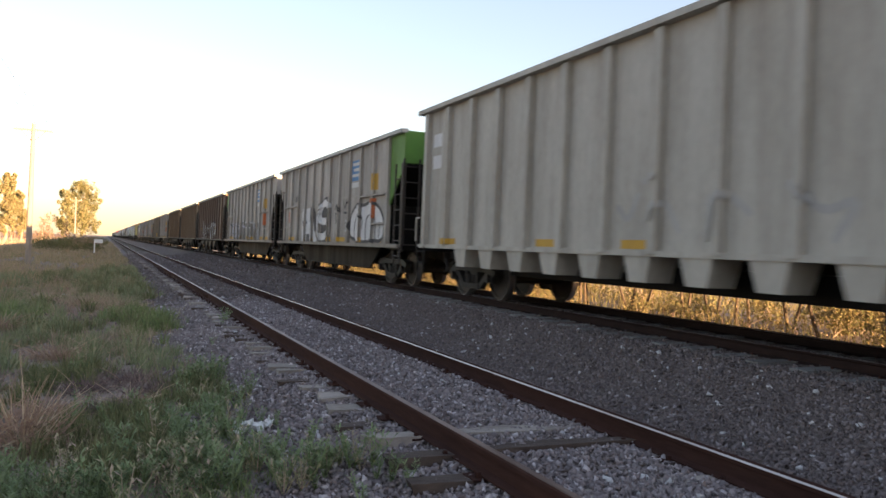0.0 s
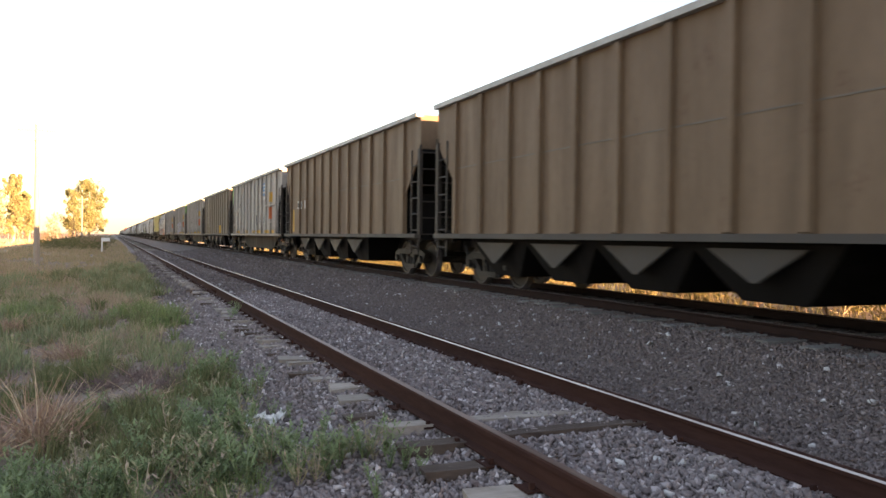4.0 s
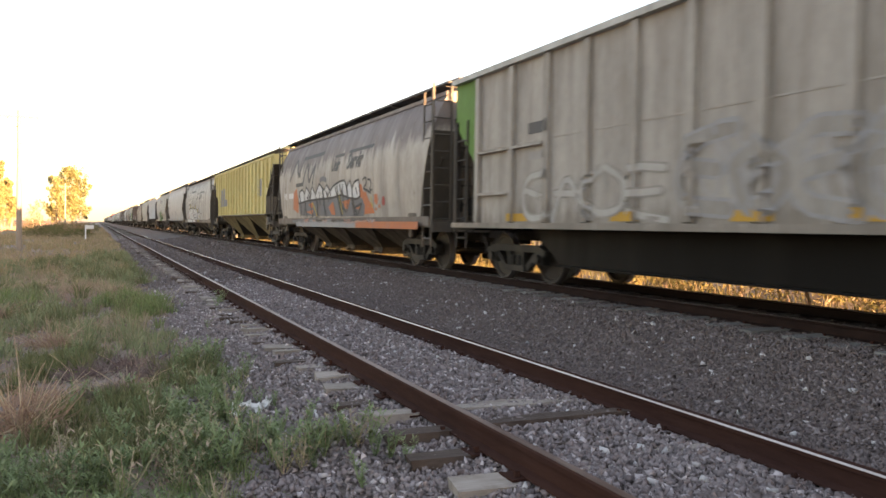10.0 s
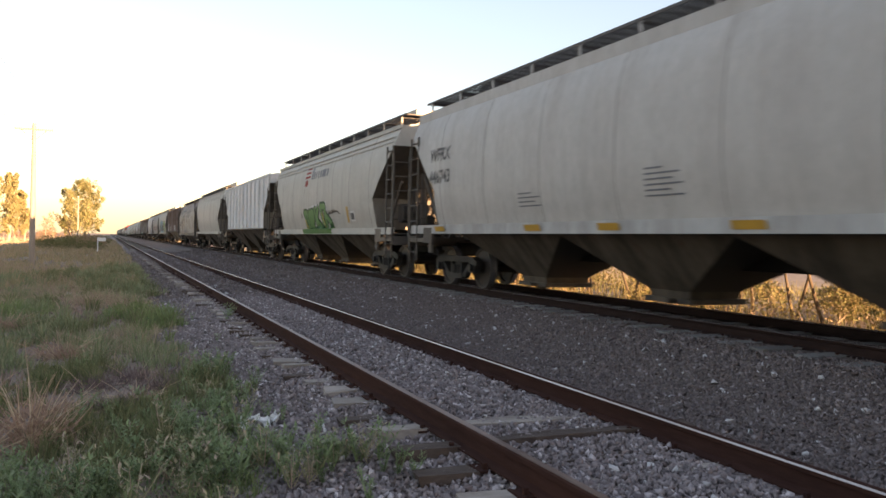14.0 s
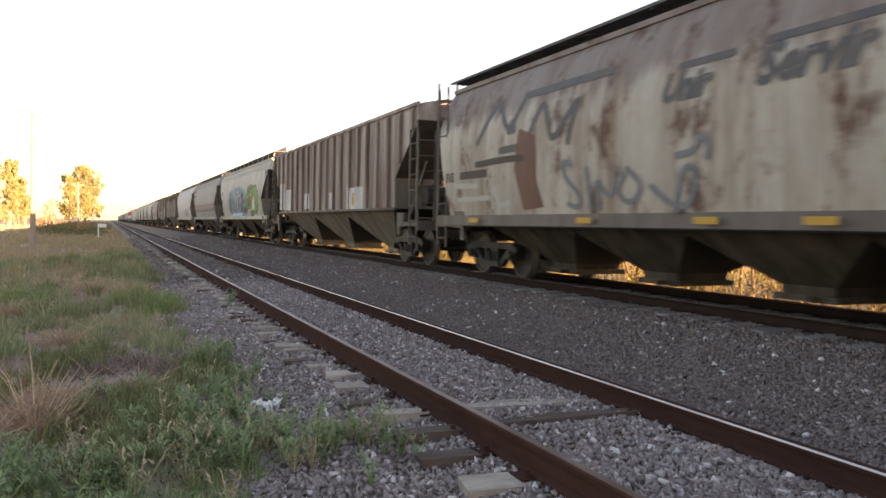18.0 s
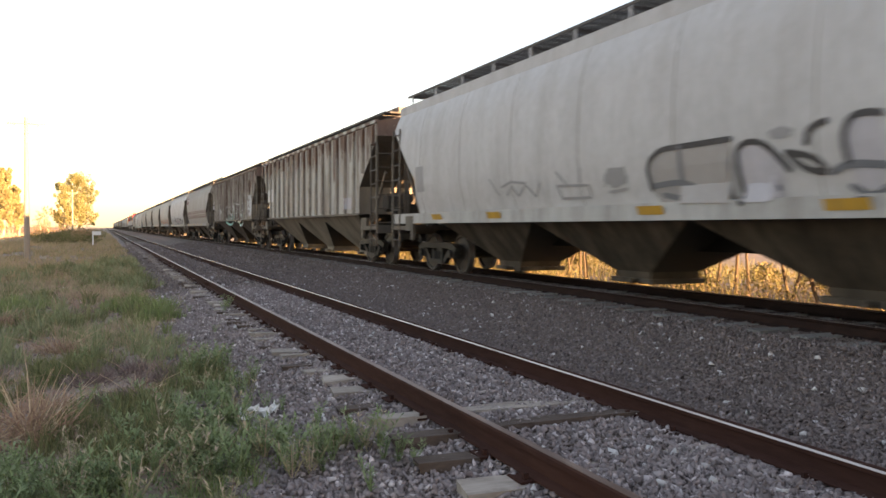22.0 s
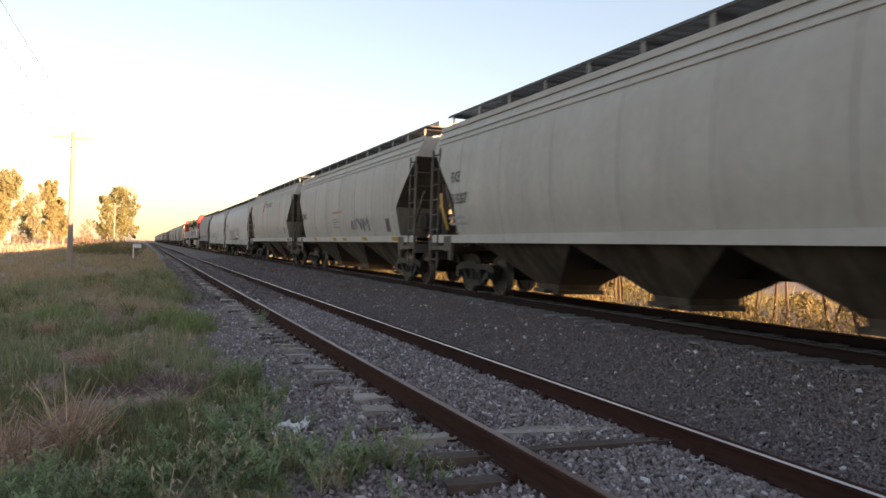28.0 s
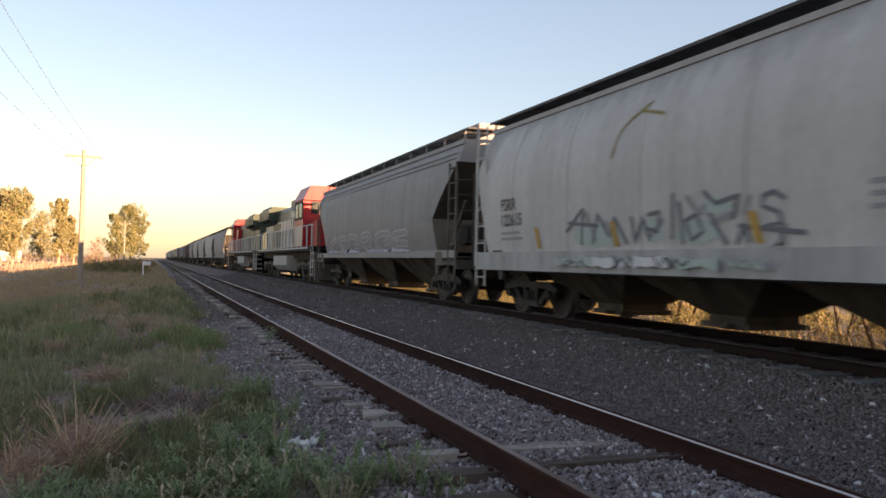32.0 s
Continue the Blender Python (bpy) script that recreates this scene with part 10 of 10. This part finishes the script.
rag.add([(a, b + 0.4 * a, max(c, 0.005)) for a, b, c in zip((gx + rg.normal(0, 0.014, gx.shape)).ravel(), (gy + rg.normal(0, 0.016, gx.shape)).ravel(), gz.ravel())], [(j * 14 + i, j * 14 + i + 1, (j + 1) * 14 + i + 1, (j + 1) * 14 + i) for j in range(7) for i in range(13)], False)
thing("rag", "crumpled white rag on the ballast edge", "rag", data=rag, mats=M["cloth"], at=Matrix.Translation((1.17, 6.62, float(ground_z(1.17, 6.62)) + 0.01)))
for x, y, s in ((-0.28, 38.0, 0.16), (0.55, 36.5, 0.14), (0.9, 37.2, 0.12), (-1.4, 12.5, 0.05), (-2.4, 15.0, 0.06), (-1.0, 24.0, 0.07), (-3.0, 12.0, 0.05)):
    p = Shape().box((0, 0, s * 0.4), (s * 1.5, s, s * 0.8), taper=(0.7, 0.8))
    thing("litter", "scrap of white litter in the grass", "litter", "litter in the grass", data=p, mats=M["cloth"], at=Matrix.Translation((x, y, float(ground_z(x, y)))) @ Matrix.Rotation(x * 7, 4, "Z"))

# ---- sleepers ----
rt = random.Random(21)


def sleeper_mesh(seed, ln, w, h, wear):
    r = random.Random(seed)
    s = Shape()
    n = 6
    vs = []
    for i in range(n + 1):
        x = ln * (i / n - 0.5)
        for dy, dz in ((-w / 2, -h), (w / 2, -h), (w / 2 * 0.94, 0), (-w / 2 * 0.94, 0)):
            vs.append((x + r.uniform(-wear, wear) * (1 if i in (0, n) else 0.3), dy + r.uniform(-wear, wear) * 0.5, dz + (r.uniform(-wear, 0) * 0.6 if dz == 0 else 0)))
    fs = [(i * 4 + k, i * 4 + (k + 1) % 4, i * 4 + 4 + (k + 1) % 4, i * 4 + 4 + k) for i in range(n) for k in range(4)]
    s.add(vs, fs + [(3, 2, 1, 0), (4 * n, 4 * n + 1, 4 * n + 2, 4 * n + 3)])
    return s


ties = [sleeper_mesh(30 + i, 2.42, 0.24, 0.16, 0.045).mesh("sleeper", M["tie"]) for i in range(5)]
dark_tie = sleeper_mesh(44, 2.56, 0.2, 0.16, 0.05).mesh("sleeper", M["tie_dark"])
track_near = thing("siding_track", "old wooden sleepers of the rusty siding", "track", kind="structure")
s = Shape()
for k in range(90):
    s.box((NEAR_X + rt.uniform(-0.05, 0.05), 1.45 - 0.53 * k, -0.085), (2.42, 0.23, 0.15))
tagged(part("rear_sleepers", s, M["tie_joined"], track_near), kind="stuff")
# the nearest sleepers: distance along the track, height of the top, dark or pale
near_rows = [(2.2, 0.0, 0), (2.75, 0.0, 0), (3.35, -0.02, 0), (3.97, 0.014, 0), (4.5, 0.02, 1), (5.03, 0.05, 1), (5.58, 0.03, 0), (6.26, -0.01, 1), (6.86, 0.004, 0), (7.4, 0.01, 0), (7.92, -0.01, 0), (8.45, -0.006, 1), (8.95, 0.012, 0), (9.35, 0.0, 0)]
y = 10.0
while len(near_rows) < 150:
    near_rows.append((y, rt.choice((0.014, 0.008, 0.0, -0.008, -0.02)), 1 if rt.random() < 0.14 else 0))
    y += rt.uniform(0.48, 0.6)
for i, (ty, tz, dark) in enumerate(near_rows):
    part("sleeper", dark_tie if dark else ties[i % 5], None, track_near, "dark rotted sleeper" if dark else "", pose(NEAR_X + rt.uniform(-0.06, 0.06), ty, tz, rt.uniform(-1.5, 1.5), rt.uniform(-0.3, 0.3), rt.uniform(-2.5, 2.5)))
s = Shape()
while y < 420:
    s.box((NEAR_X + rt.uniform(-0.05, 0.05), y, -0.07), (2.42, 0.23, 0.15))
    y += 0.53
tagged(part("far_sleepers", s, M["tie_joined"], track_near), kind="stuff")
main_ties = [sleeper_mesh(50 + i, 2.74, 0.25, 0.18, 0.012).mesh("sleeper", M["tie_far"]) for i in range(3)]
track_main = thing("main_track", "pale concrete sleepers of the main line", "track", kind="structure")
y = 0.4
for i in range(120):
    part("sleeper", main_ties[i % 3], None, track_main, "", pose(MAIN_X + rt.uniform(-0.05, 0.05), y, 0.278 + rt.uniform(-0.012, 0.008), 0, 0, rt.uniform(-0.8, 0.8)))
    y += 0.6
s = Shape()
while y < 420:
    s.box((MAIN_X, y, 0.175), (2.5, 0.25, 0.16))
    y += 0.6
tagged(part("far_sleepers", s, M["tie_joined"], track_main), kind="stuff")
# tie plates and spikes
for tx, tz, parent in ((NEAR_X, NEAR_TOP - 0.165, track_near), (MAIN_X, MAIN_TOP - 0.165, track_main)):
    s = Shape()
    for ob in [o for o in parent.children if o.name.startswith("sleeper")][:70]:
        yy = ob.matrix_basis.translation.y
        for sx in (-1, 1):
            s.box((tx + sx * HALF, yy, tz - 0.006), (0.3, 0.17, 0.014))
            for k in (-0.1, 0.1):
                s.box((tx + sx * HALF + k, yy + k * 0.4, tz + 0.02), (0.03, 0.025, 0.04))
    tagged(part("tie_plates", s, M["rail"], parent, "rusty plates and spikes"), kind="stuff")

# ---- ballast stones ----


def stones(name, n, x0, x1, y0, y1, power, size, seed, mat, label, keep=None, lift=0.3):
    rng = np.random.default_rng(seed)
    x, y = scatter(rng, n, x0, x1, y0, y1, power)
    if keep is not None:
        k = rng.uniform(0, 1, n) < keep(x, y)
        x, y = x[k], y[k]
    n = len(x)
    r = rng.uniform(size[0], size[1], n) * 0.5 * (1 + np.clip(y - 14, 0, 60) / 50)
    z = ground_z(x, y) + r * (lift + rng.uniform(-0.35, 0.35, n))
    core = np.array([(1, 0.4, 0.3), (-1, -0.3, 0.4), (0.3, 1, -0.4), (-0.4, -1, -0.2), (0.2, -0.3, 1), (-0.2, 0.3, -1)], float)
    v = (core[None] * 1.15 + rng.normal(0, 0.3, (n, 6, 3))) * rng.uniform(0.55, 1.25, (n, 1, 3))
    ax = rng.normal(size=(n, 4))
    ax /= np.linalg.norm(ax, axis=1)[:, None]
    w_, a, b, c = ax.T
    R = np.stack([1 - 2 * (b * b + c * c), 2 * (a * b - c * w_), 2 * (a * c + b * w_), 2 * (a * b + c * w_), 1 - 2 * (a * a + c * c), 2 * (b * c - a * w_), 2 * (a * c - b * w_), 2 * (b * c + a * w_), 1 - 2 * (a * a + b * b)], -1).reshape(n, 3, 3)
    v = np.einsum("nij,nkj->nki", R, v) * r[:, None, None] + np.stack([x, y, z], -1)[:, None, :]
    q = np.array([(0, 2, 4), (2, 1, 4), (1, 3, 4), (3, 0, 4), (2, 0, 5), (1, 2, 5), (3, 1, 5), (0, 3, 5)])
    faces = (np.arange(n)[:, None, None] * 6 + q[None]).reshape(-1, 3)
    tagged(new(name, mesh_from_arrays(name, v.reshape(-1, 3), faces, M[mat])), label, "gravel", kind="stuff")


def on_bed(x, y):
    return np.clip((x - edge_left(y) + 0.45) / 0.5, 0.12, 1)


stones("near_ballast", 54000, 3.9, 7.3, 3.2, 24, 1.55, (0.018, 0.046), 41, "stone", "brown-grey crushed-stone ballast")
stones("siding_ballast", 52000, 0.7, 4.0, 2.8, 20, 1.5, (0.02, 0.052), 45, "stone_pale", "dusty pale crushed-stone ballast", on_bed)
stones("mid_ballast", 17000, 0.9, 7.3, 19, 70, 1.5, (0.036, 0.066), 42, "stone", "grey crushed-stone ballast", on_bed)
stones("main_ballast", 8000, 7.2, 10.6, 4, 50, 1.5, (0.026, 0.05), 43, "stone", "grey ballast between the main-line rails")
stones("rear_ballast", 22000, 0.7, 7.2, 3.3, -10.0, 1.2, (0.03, 0.062), 46, "stone", "grey crushed-stone ballast behind the viewpoint", on_bed)
stones("stray_stones", 2500, -2.5, 1.0, 2.6, 25, 1.4, (0.02, 0.05), 44, "stone", "stray stones among the weeds")
stones("pale_stones", 420, 1.0, 7.0, 3.0, 24, 1.4, (0.03, 0.07), 47, "stone_white", "scattered whitish stones on the ballast")


def motions():
    """The train rolls past, gaining a little speed."""
    for ob, middle in train:
        rows = []
        for k in range(17):
            t = 2.0 * k
            rows.append((t, pose(MAIN_X, middle - SPEED * t - GAIN * t * t, MAIN_TOP)))
        walk(ob, rows)


motions()
